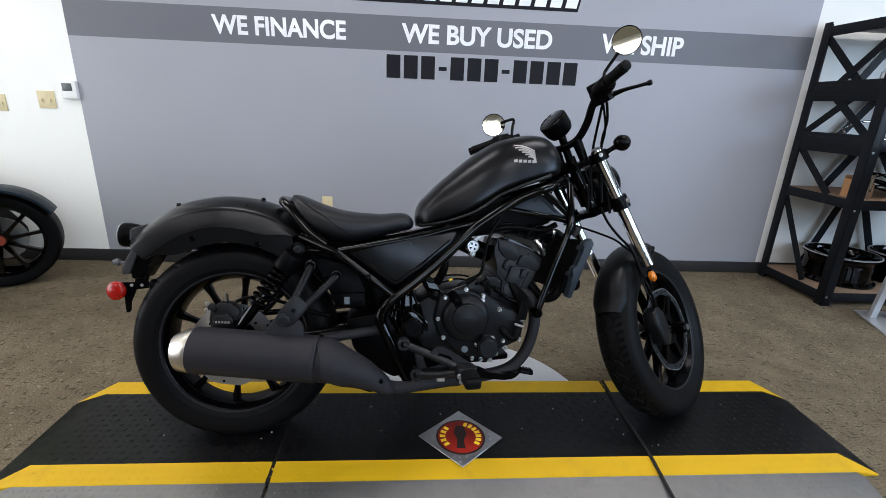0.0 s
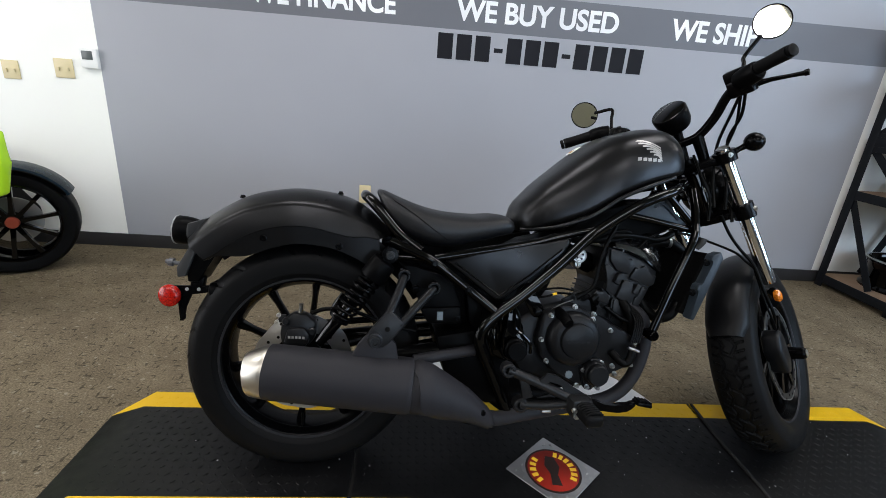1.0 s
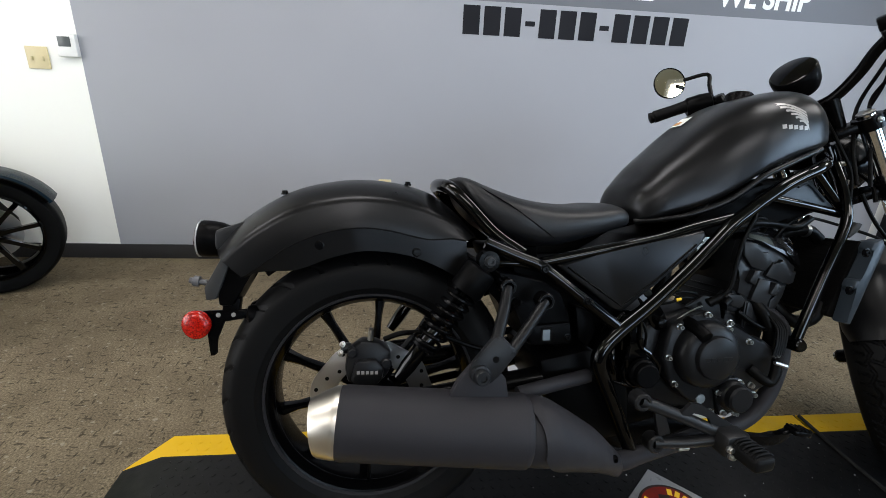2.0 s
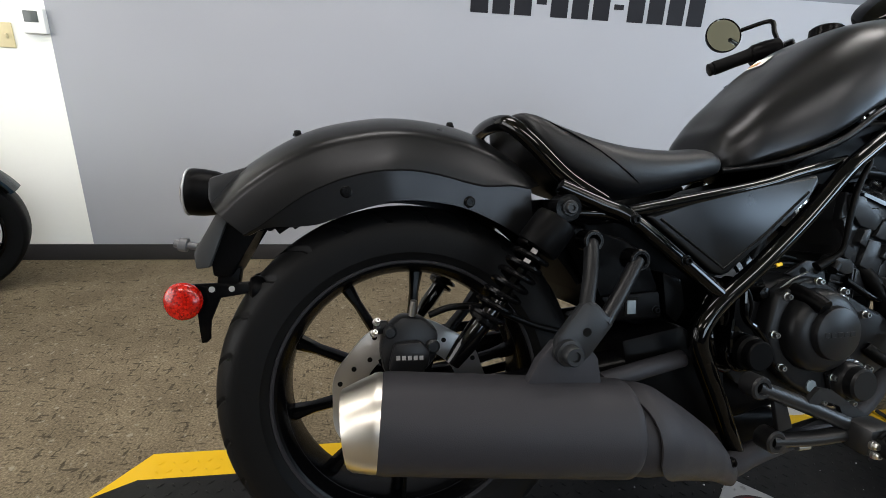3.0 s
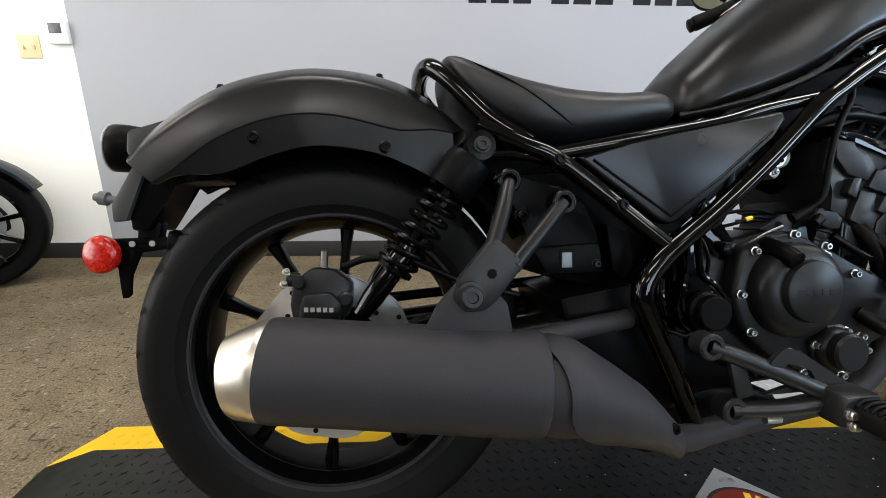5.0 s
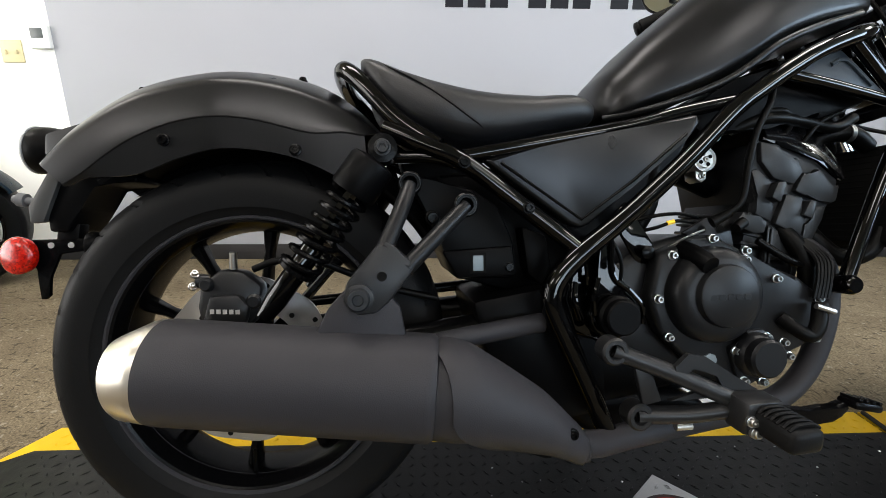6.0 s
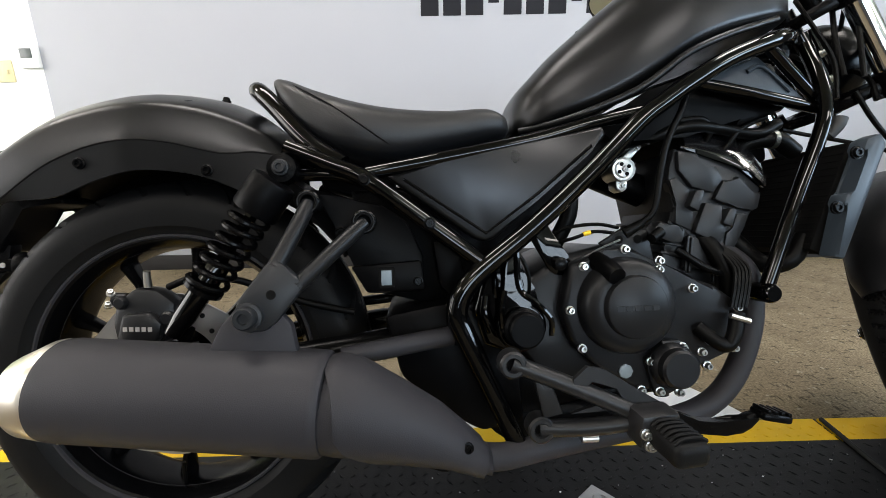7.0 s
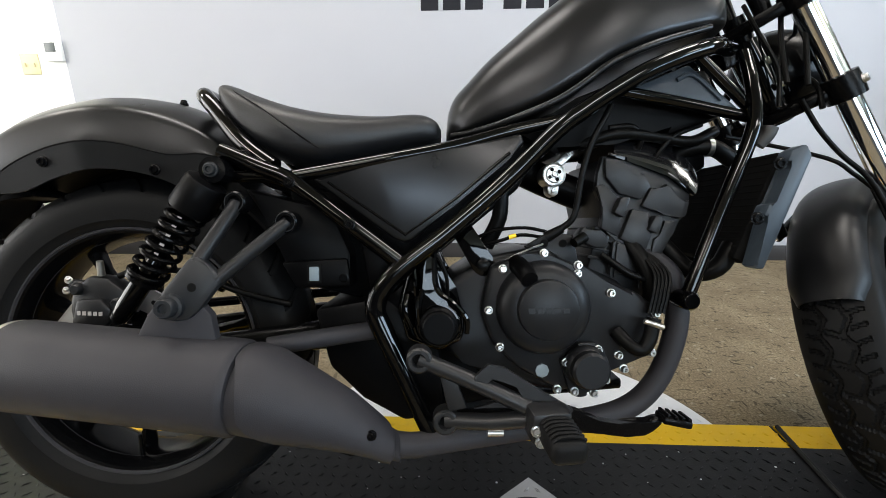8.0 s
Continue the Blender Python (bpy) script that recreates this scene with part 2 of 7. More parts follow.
def tube(bm, pts, r, seg=12, step=4, closed=False, flat=1.0):
    """A round bar along a smooth line; r is one radius or one for each point."""
    n0 = len(pts)
    path = spline(pts, step, closed) if n0 > 2 else [Vector(p) for p in pts]
    if isinstance(r, (int, float)):
        rs = [r] * len(path)
    else:
        rs = [float(x) for x in np.interp(np.linspace(0, n0 - 1, len(path)), range(n0), r)]
    loops, side = [], None
    m = len(path)
    for i, p in enumerate(path):
        a = path[(i - 1) % m] if closed else path[max(i - 1, 0)]
        b = path[(i + 1) % m] if closed else path[min(i + 1, m - 1)]
        d = (b - a).normalized()
        if side is None:
            side = d.orthogonal().normalized()
        side = (side - d * side.dot(d)).normalized()
        up = d.cross(side)
        loops.append([p + rs[i] * (math.cos(q) * side + flat * math.sin(q) * up) for q in (2 * math.pi * k / seg for k in range(seg))])
    rings(bm, loops, closed)


def lathe(bm, prof, centre, axis, seg=48, closed=True, caps=False, arc=None):
    """Turns a profile of (radius, height) round an axis."""
    axis = Vector(axis).normalized()
    x = axis.orthogonal().normalized()
    y = axis.cross(x)
    c = Vector(centre)
    loops = []
    for k in range(seg):
        q = 2 * math.pi * k / seg
        d = math.cos(q) * x + math.sin(q) * y
        loops.append([c + r * d + h * axis for r, h in prof])
    vs = [[bm.verts.new(p) for p in loop] for loop in loops]
    n = len(prof)
    for k in range(seg):
        a, b = vs[k], vs[(k + 1) % seg]
        for i in range(n if closed else n - 1):
            j = (i + 1) % n
            bm.faces.new((a[i], b[i], b[j], a[j]))
    if caps:
        bm.faces.new([v[0] for v in vs])
        bm.faces.new([v[-1] for v in vs][::-1])
    bmesh.ops.remove_doubles(bm, verts=[v for row in vs for v in row], dist=1e-6)


def disc_solid(bm, centre, axis, prof, seg=32):
    """A solid of revolution whose profile starts and ends on the axis or is capped."""
    lathe(bm, prof, centre, axis, seg, closed=False, caps=True)


def prism(bm, outline, place, c0, c1, bevel=0.0, seg=2):
    """An outline (a, b) carried from depth c0 to c1 by place(a, b, c), edges rounded."""
    lo = [bm.verts.new(place(a, b, c0)) for a, b in outline]
    hi = [bm.verts.new(place(a, b, c1)) for a, b in outline]
    n = len(outline)
    fs = [bm.faces.new(lo[::-1]), bm.faces.new(hi)]
    for i in range(n):
        j = (i + 1) % n
        fs.append(bm.faces.new((lo[i], lo[j], hi[j], hi[i])))
    if bevel:
        edges = list({e for f in fs for e in f.edges})
        bmesh.ops.bevel(bm, geom=edges, offset=bevel, segments=seg, affect="EDGES", profile=0.5, clamp_overlap=True)


def box(bm, lo, hi, bevel=0.0, m=None, seg=2):
    vs = bmesh.ops.create_cube(bm, size=1.0)["verts"]
    c = [(a + b) / 2 for a, b in zip(lo, hi)]
    s = [abs(b - a) for a, b in zip(lo, hi)]
    for v in vs:
        v.co = Vector((c[0] + v.co.x * s[0], c[1] + v.co.y * s[1], c[2] + v.co.z * s[2]))
    if bevel:
        edges = list({e for v in vs for e in v.link_edges})
        r = bmesh.ops.bevel(bm, geom=edges, offset=bevel, segments=seg, affect="EDGES", profile=0.5, clamp_overlap=True)
        vs = list({v for f in r["faces"] for v in f.verts} | {v for v in vs if v.is_valid})
    if m is not None:
        for v in vs:
            v.co = m @ v.co


def bolt(bm, p, axis, r=0.006, h=0.005):
    """A flanged bolt head with a sunk socket."""
    lathe(bm, [(0, h * 0.55), (r * 0.45, h * 0.55), (r * 0.5, h), (r * 0.85, h), (r, h * 0.75), (r, h * 0.3), (r * 1.3, h * 0.25), (r * 1.3, -0.002), (0, -0.002)], p, axis, 12, closed=False)


def wall_quad(name, lo, hi, material, kind="structure", bevel=0.0):
    bm = bmesh.new()
    box(bm, lo, hi, bevel)
    return tagged(part(name, bm, material), kind=kind)


def lettering(name, text, x0, x1, z0, z1, y, material, parent, depth=0.002):
    """Raised words on a wall that faces -y, fitted into a box."""
    cu = bpy.data.curves.new(name, "FONT")
    cu.body, cu.extrude, cu.offset = text, depth / 2, 0.028
    tmp = bpy.data.objects.new(name, cu)
    scene.collection.objects.link(tmp)
    me = bpy.data.meshes.new_from_object(tmp.evaluated_get(bpy.context.evaluated_depsgraph_get()))
    bpy.data.objects.remove(tmp)
    co = np.empty(len(me.vertices) * 3)
    me.vertices.foreach_get("co", co)
    co = co.reshape(-1, 3)
    lo, hi = co.min(0), co.max(0)
    out = np.empty_like(co)
    out[:, 0] = x0 + (co[:, 0] - lo[0]) / (hi[0] - lo[0]) * (x1 - x0)
    out[:, 2] = z0 + (co[:, 1] - lo[1]) / (hi[1] - lo[1]) * (z1 - z0)
    out[:, 1] = y - depth / 2 - (co[:, 2] - 0)
    me.vertices.foreach_set("co", out.ravel())
    me.materials.append(material)
    ob = new(name, me)
    ob.parent = parent
    return ob


# ---- the room ----
YW = 3.533          # face of the mural wall
XL, XR, YB, ZC = -5.2, 5.4, -4.9, 2.95

floor = wall_quad("floor", (XL, YB, -0.1), (XR, YW, 0.0), M["carpet"])
tagged(floor, "brown and olive flecked loop carpet", "floor")
tagged(wall_quad("wall_north", (XL - 0.15, YW, -0.1), (XR + 0.15, YW + 0.15, ZC + 0.1), M["white_wall"]), "white painted wall behind a grey mural", "wall")
tagged(wall_quad("ceiling", (XL, YB, ZC), (XR, YW, ZC + 0.1), M["ceiling"]), "unseen suspended ceiling, toned down to dim reflections", "ceiling")


def south_wall():
    """The unseen wall behind the visitor, kept dark for the reflections, with a band of high windows."""
    x0, x1, z0, z1 = 0.2, 4.8, 1.15, 2.65
    bm = bmesh.new()
    for lo, hi in (((XL, z1), (XR, ZC + 0.1)), ((XL, -0.1), (XR, z0)), ((XL, z0), (x0, z1)), ((x1, z0), (XR, z1))):
        box(bm, (lo[0], YB - 0.15, lo[1]), (hi[0], YB, hi[1]))
    tagged(part("wall_south", bm, M["dim_wall"]), "unseen charcoal wall with high windows, dark to dim reflections", "wall", kind="structure")
    w = thing("window_3", "band of high shop windows in dark frames", "window", kind="structure")
    for i in range(5):
        bm = bmesh.new()
        x = x0 + (x1 - x0) * i / 4
        box(bm, (x - 0.03, YB - 0.12, z0), (x + 0.03, YB - 0.04, z1), 0.004)
        part("mullion", bm, M["frame_alu"], w)
    for a, b in ((z0, z0 + 0.05), (z1 - 0.05, z1)):
        bm = bmesh.new()
        box(bm, (x0, YB - 0.118, a), (x1, YB - 0.042, b), 0.004)
        part("window_frame", bm, M["frame_alu"], w)
    for i in range(4):
        bm = bmesh.new()
        a = x0 + (x1 - x0) * i / 4
        box(bm, (a + 0.03, YB - 0.084, z0 + 0.05), (a + (x1 - x0) / 4 - 0.03, YB - 0.078, z1 - 0.05))
        part("pane", bm, M["glass"], w).visible_shadow = False


south_wall()


def end_wall(name, label, material, window, x_in, x_out, y0, y1, z0=0.35, z1=2.65):
    """An end wall of the room with one wide glazed opening."""
    lo_x, hi_x = min(x_in, x_out), max(x_in, x_out)
    bm = bmesh.new()
    for lo, hi in (((YB, z1), (YW, ZC + 0.1)), ((YB, -0.1), (YW, z0)), ((YB, z0), (y0, z1)), ((y1, z0), (YW, z1))):
        box(bm, (lo_x, lo[0], lo[1]), (hi_x, hi[0], hi[1]))
    tagged(part(name, bm, material), label, "wall", kind="structure")
    w = thing(window, "wide shop window in a dark frame", "window", kind="structure")
    xm = (lo_x + hi_x) / 2 + 0.02 * (1 if x_out > x_in else -1)
    for i in range(4):
        bm = bmesh.new()
        y = y0 + (y1 - y0) * i / 3
        box(bm, (xm - 0.04, y - 0.03, z0), (xm + 0.04, y + 0.03, z1), 0.004)
        part("mullion", bm, M["frame_alu"], w)
    for a, b in ((z0, z0 + 0.05), (z1 - 0.05, z1)):
        bm = bmesh.new()
        box(bm, (xm - 0.038, y0, a), (xm + 0.038, y1, b), 0.004)
        part("window_frame", bm, M["frame_alu"], w)
    for i in range(3):
        bm = bmesh.new()
        a = y0 + (y1 - y0) * i / 3
        box(bm, (xm - 0.003, a + 0.03, z0 + 0.05), (xm + 0.003, a + (y1 - y0) / 3 - 0.03, z1 - 0.05))
        part("pane", bm, M["glass"], w).visible_shadow = False


end_wall("wall_east", "unseen charcoal end wall with a wide window, dark to dim reflections", M["dim_wall"], "window_1", XR, XR + 0.15, -2.3, 1.3, 1.2, 2.7)
end_wall("wall_west", "white end wall with a wide window", M["white_wall"], "window_2", XL, XL - 0.15, -0.9, 2.7)

for tx, ty in TROFFERS:
    t = thing("ceiling_light", "white recessed ceiling troffer, lit", "ceiling light", pose(tx, ty, ZC), group="ceiling troffers")
    bm = bmesh.new()
    for lo, hi in (((-0.62, -0.32), (0.62, -0.29)), ((-0.62, 0.29), (0.62, 0.32)), ((-0.62, -0.29), (-0.59, 0.29)), ((0.59, -0.29), (0.62, 0.29))):
        box(bm, (lo[0], lo[1], -0.03), (hi[0], hi[1], 0.0), 0.003)
    part("frame", bm, M["white_plastic"], t)
    bm = bmesh.new()
    box(bm, (-0.588, -0.288, -0.014), (0.588, 0.288, -0.004))
    part("diffuser", bm, M["diffuser"], t)

# painted mural: grey field, darker stripe, lettering
mural = thing("mural", "light grey wall mural with a darker stripe and lettering", "mural", kind="structure")
MX0, MX1, SZ0, SZ1 = -2.118, 2.575, 1.440, 1.640
bm = bmesh.new()
box(bm, (MX0, YW - 0.003, 0.085), (MX1, YW + 0.01, SZ0))
box(bm, (MX0, YW - 0.003, SZ1), (MX1, YW + 0.01, ZC - 0.02))
part("grey_field", bm, M["grey_wall"], mural, "light grey painted field")
bm = bmesh.new()
box(bm, (MX0, YW - 0.003, SZ0), (MX1, YW + 0.01, SZ1))
part("stripe", bm, M["stripe"], mural, "dark grey painted stripe")
YL = YW - 0.003
lettering("words", "WE FINANCE", -1.262, -0.456, 1.488, 1.598, YL, M["letter_white"], mural)
lettering("words", "WE BUY USED", -0.112, 0.842, 1.488, 1.602, YL, M["letter_white"], mural)
lettering("words", "WE SHIP", 1.163, 1.705, 1.484, 1.600, YL, M["letter_white"], mural)


def bars(name, spans, z0, z1, material):
    """Unread writing as upright bars."""
    for a, b in spans:
        bm = bmesh.new()
        box(bm, (a, YL - 0.002, z0), (b, YL + 0.002, z1))
        part(name, bm, material, mural)


# a row of digits, as plain bars of their size, and the sliver of a web address above
spans, x = [], -0.216
for ch in "ddd-ddd-dddd":
    w = 0.1098 if ch == "d" else 0.0779
    if ch == "d":
        spans.append((x + 0.010, x + w - 0.012))
    else:
        dash = (x + 0.012, x + w - 0.014)
        bm = bmesh.new()
        box(bm, (dash[0], YL - 0.002, 1.334), (dash[1], YL + 0.002, 1.358))
        part("dash_bar", bm, M["letter_dark"], mural)
    x += w
bars("number_bar", spans, 1.280, 1.418, M["letter_dark"])
# web address: white italic strokes on a black outline band
bm = bmesh.new()
prism(bm, [(-0.50, 1.712), (0.985, 1.712), (1.020, 1.885), (-0.46, 1.885)], lambda a, b, c: Vector((a, c, b)), YL - 0.0015, YL + 0.002)
part("address_band", bm, M["letter_dark"], mural, "black outline band of the web address")
for i in range(15):
    a = -0.47 + 0.098 * i
    bm = bmesh.new()
    prism(bm, [(a, 1.732), (a + 0.072, 1.732), (a + 0.098, 1.862), (a + 0.026, 1.862)], lambda p, q, c: Vector((p, c, q)), YL - 0.0035, YL - 0.001)
    part("address_bar", bm, M["letter_white"], mural)

# baseboard along the walls
for nm, lo, hi in (("baseboard", (XL, YW - 0.012, 0), (XR, YW, 0.085)), ("baseboard", (XL, YB, 0), (XL + 0.012, YW - 0.012, 0.085)), ("baseboard", (XR - 0.012, YB, 0), (XR, YW - 0.012, 0.085))):
    tagged(wall_quad(nm, lo, hi, M["base"], bevel=0.003), "dark vinyl baseboard", "baseboard")


# ---- wall fittings ----
def plate(x, z, w, h, label, slots):
    t = thing("switch_plate" if slots == "toggle" else "outlet", label, "wall plate", pose(x, YW - 0.003 if MX0 < x < MX1 else YW, z))
    bm = bmesh.new()
    box(bm, (-w / 2, -0.007, -h / 2), (w / 2, 0, h / 2), 0.003)
    part("cover", bm, M["ivory"], t)
    bm = bmesh.new()
    if slots == "toggle":
        bm.free()
        for dx in (-w / 4, w / 4):
            bm = bmesh.new()
            box(bm, (dx - 0.005, -0.016, -0.012), (dx + 0.005, -0.006, 0.008), 0.002, Matrix.Rotation(radians(8), 4, "X"))
            part("toggle", bm, M["ivory"], t)
    else:
        bm.free()
        for dz in (-h / 4.4, h / 4.4):
            bm = bmesh.new()
            box(bm, (-0.014, -0.0085, dz - 0.014), (0.014, -0.006, dz + 0.014), 0.004)
            part("socket", bm, M["ivory"], t)


plate(-2.321, 1.063, 0.104, 0.104, "ivory double toggle switch plate on the white wall", "toggle")
plate(-2.612, 1.035, 0.092, 0.100, "ivory double toggle switch plate on the white wall", "toggle")
plate(-0.610, 0.440, 0.072, 0.116, "ivory duplex outlet on the grey wall", "duplex")

th = thing("thermostat", "white wall thermostat with a small grey display", "thermostat", pose(-2.163, YW, 1.125))
bm = bmesh.new()
box(bm, (-0.047, -0.028, -0.052), (0.047, 0, 0.052), 0.006)
part("body", bm, M["white_plastic"], th)
bm = bmesh.new()
box(bm, (-0.034, -0.031, -0.006), (0.024, -0.027, 0.040), 0.002)
part("display", bm, M["lcd"], th)


# ---- the display ramp ----
def lug_cells(x0, x1, y0, y1, pitch):
    """Centres and turns of tread lugs in a checked pattern."""
    for i in range(int((x1 - x0) / pitch)):
        for j in range(int((y1 - y0) / pitch)):
            yield x0 + (i + 0.5) * pitch, y0 + (j + 0.5) * pitch, 45 if (i + j) % 2 else -45


def lug_mesh(cells, height_at, length=0.022, width=0.0065, h=0.0020):
    """Low lens-shaped lugs, laid on the surface height_at(x, y)."""
    vs, fs = [], []
    for x, y, turn in cells:
        c, s = math.cos(radians(turn)), math.sin(radians(turn))
        k = len(vs)
        for a, b, dz in ((-length / 2, 0, -0.0005), (0, -width / 2, -0.0005), (length / 2, 0, -0.0005), (0, width / 2, -0.0005), (-length / 5, 0, h), (length / 5, 0, h)):
            px, py = x + a * c - b * s, y + a * s + b * c
            vs.append((px, py, height_at(px, py) + dz))
        fs += [(k, k + 1, k + 5, k + 4), (k + 1, k + 2, k + 5), (k + 2, k + 3, k + 4, k + 5), (k + 3, k, k + 4)]
    return vs, fs


def raw_part(name, vs, fs, material, parent, label="", kind=""):
    me = bpy.data.meshes.new(name)
    me.from_pydata(vs, [], fs)
    me.materials.append(material)
    me.polygons.foreach_set("use_smooth", [True] * len(fs))
    ob = new(name, me)
    ob.parent = parent
    return tagged(ob, label, kind=kind)


RT = 0.032                      # height of the ramp's top
RSLOPE = 0.010                # the ramp stands a little askew


def ramp():
    t = thing("display_ramp", "black tread-plate display ramp with yellow edges", "display ramp", Matrix.Translation((0.158, 1.807, 0)) @ Matrix.Rotation(math.atan(RSLOPE), 4, "Z"))
    # cross-section: y, z from the far side to the near side
    yf0, yf1, yn1, yn0, yap = 0.242, 0.164, -0.190, -0.264, -0.386
    xs = [-1.318, 1.318]
    xe = [-1.412, 1.408]
    seams = [-0.590, 0.645]

    def top(x):
        if x < xs[0]:
            return 0.008 + (RT - 0.008) * (x - xe[0]) / (xs[0] - xe[0])
        if x > xs[1]:
            return 0.008 + (RT - 0.008) * (xe[1] - x) / (xe[1] - xs[1])
        return RT

    def near_z(x):
        return top(x) * 0.72

    cuts = [xe[0], xs[0], seams[0] - 0.006, seams[0] + 0.006, seams[1] - 0.006, seams[1] + 0.006, xs[1], xe[1]]
    # black deck, three plates with dark seams between
    for a, b in ((xe[0], seams[0] - 0.006), (seams[0] + 0.006, seams[1] - 0.006), (seams[1] + 0.006, xe[1])):
        stops = [x for x in cuts if a - 1e-6 <= x <= b + 1e-6]
        bm = bmesh.new()
        loops = []
        for x in stops:
            tip = x in xe
            f1, n1 = (yf1 - 0.02, yn0 + 0.004) if tip else (yf1, yn1)
            loops.append([(x, f1, top(x)), (x, n1, top(x) if not tip else top(x)), (x, n1, 0.002), (x, f1, 0.002)])
        rings(bm, loops)
        part("deck_plate", bm, M["mat_black"], t, "black rubberised tread plate")
    for s in seams:
        bm = bmesh.new()
        box(bm, (s - 0.0062, yn0, 0.001), (s + 0.0062, yf0 + 0.006, RT - 0.006))
        part("seam", bm, M["rubber_dark"], t)
    bm = bmesh.new()
    tube(bm, [(0.652, yf0 - 0.01, RT + 0.006), (0.646, 0.05, RT + 0.003), (0.646, -0.16, RT + 0.003), (0.641, yn0 - 0.01, RT - 0.004), (0.640, yap, 0.012)], 0.0055, 8)
    part("seam_cord", bm, M["rubber_dark"], t, "black rubber seam strip, slightly lifted")
    # yellow edges
    for a, b in ((xe[0], seams[0] - 0.006), (seams[0] + 0.006, seams[1] - 0.006), (seams[1] + 0.006, xe[1])):
        stops = [x for x in cuts if a - 1e-6 <= x <= b + 1e-6]
        bm = bmesh.new()
        loops = []
        for x in stops:
            tip = x in xe
            o, i = (yf1 - 0.0195, yf1 - 0.02) if tip else (yf0, yf1)
            loops.append([(x, o, top(x)), (x, i, top(x)), (x, i, 0.002), (x, o, 0.002)])
        rings(bm, loops)
        part("far_edge", bm, M["mat_yellow"], t, "yellow painted tread edge")
        bm = bmesh.new()
        loops = []
        for x in stops:
            tip = x in xe
            i, o = (yn0 + 0.004, yn0 + 0.0035) if tip else (yn1, yn0)
            loops.append([(x, i, top(x)), (x, o, near_z(x)), (x, o, 0.002), (x, i, 0.002)])
        rings(bm, loops)
        part("near_edge", bm, M["mat_yellow"], t, "yellow painted sloping tread edge")
        bm = bmesh.new()
        loops = []
        for x in stops:
            tip = x in xe
            i, o = (yn0 + 0.003, yn0 + 0.0025) if tip else (yn0, yap)
            xx = x + (0.05 if x == xe[0] else -0.05 if x == xe[1] else 0)
            loops.append([(xx, i, near_z(x) - 0.001), (xx, o, 0.003), (xx, o, 0.0), (xx, i, 0.0)])
        rings(bm, loops)
        part("apron", bm, M["tread_steel"], t, "bare steel tread apron")
    # tread lugs
    pitch = 0.026
    keep = [c for c in lug_cells(-1.30, 1.29, yn1 + 0.008, yf1 - 0.004, pitch) if all(abs(c[0] - s) > 0.022 for s in seams)]
    raw_part("tread_pattern", *lug_mesh(keep, lambda x, y: top(x)), M["mat_black"], t, kind="stuff")

    def slope(x, y):
        return RT + (near_z(0) - RT) * (yn1 - y) / (yn1 - yn0)

    raw_part("tread_pattern", *lug_mesh([c for c in lug_cells(-1.30, 1.28, yn0 + 0.006, yn1 - 0.002, 0.026)], slope, 0.022, 0.007), M["mat_yellow"], t, kind="stuff")
    raw_part("tread_pattern", *lug_mesh([c for c in lug_cells(-1.30, 1.28, yf1 + 0.006, yf0 - 0.002, 0.026)], lambda x, y: RT, 0.022, 0.007), M["mat_yellow"], t, kind="stuff")
    raw_part("tread_pattern", *lug_mesh([c for c in lug_cells(-1.33, 1.30, yap + 0.004, yn0, 0.019)], lambda x, y: 0.003 + (near_z(0) - 0.004) * (y - yap) / (yn0 - yap), 0.020, 0.006), M["tread_steel"], t, kind="stuff")
    return t


ramp()

# turntable under the ramp
t = thing("turntable", "round bright aluminium tread-plate turntable on the carpet", "turntable", pose(0.16, 1.90, 0))
bm = bmesh.new()
lathe(bm, [(0.0, 0.0008), (0.560, 0.0008), (0.560, 0.0012), (0.558, 0.0016), (0.0, 0.0016)], (0, 0, 0), (0, 0, 1), 96, closed=False)
part("plate", bm, M["tread_alu"], t)
cells = [c for c in lug_cells(-0.62, 0.62, -0.62, 0.62, 0.024) if math.hypot(c[0], c[1]) < 0.545 and c[1] > 0.14]
raw_part("tread_pattern", *lug_mesh(cells, lambda x, y: 0.0016, 0.021, 0.006), M["tread_alu"], t, kind="stuff")


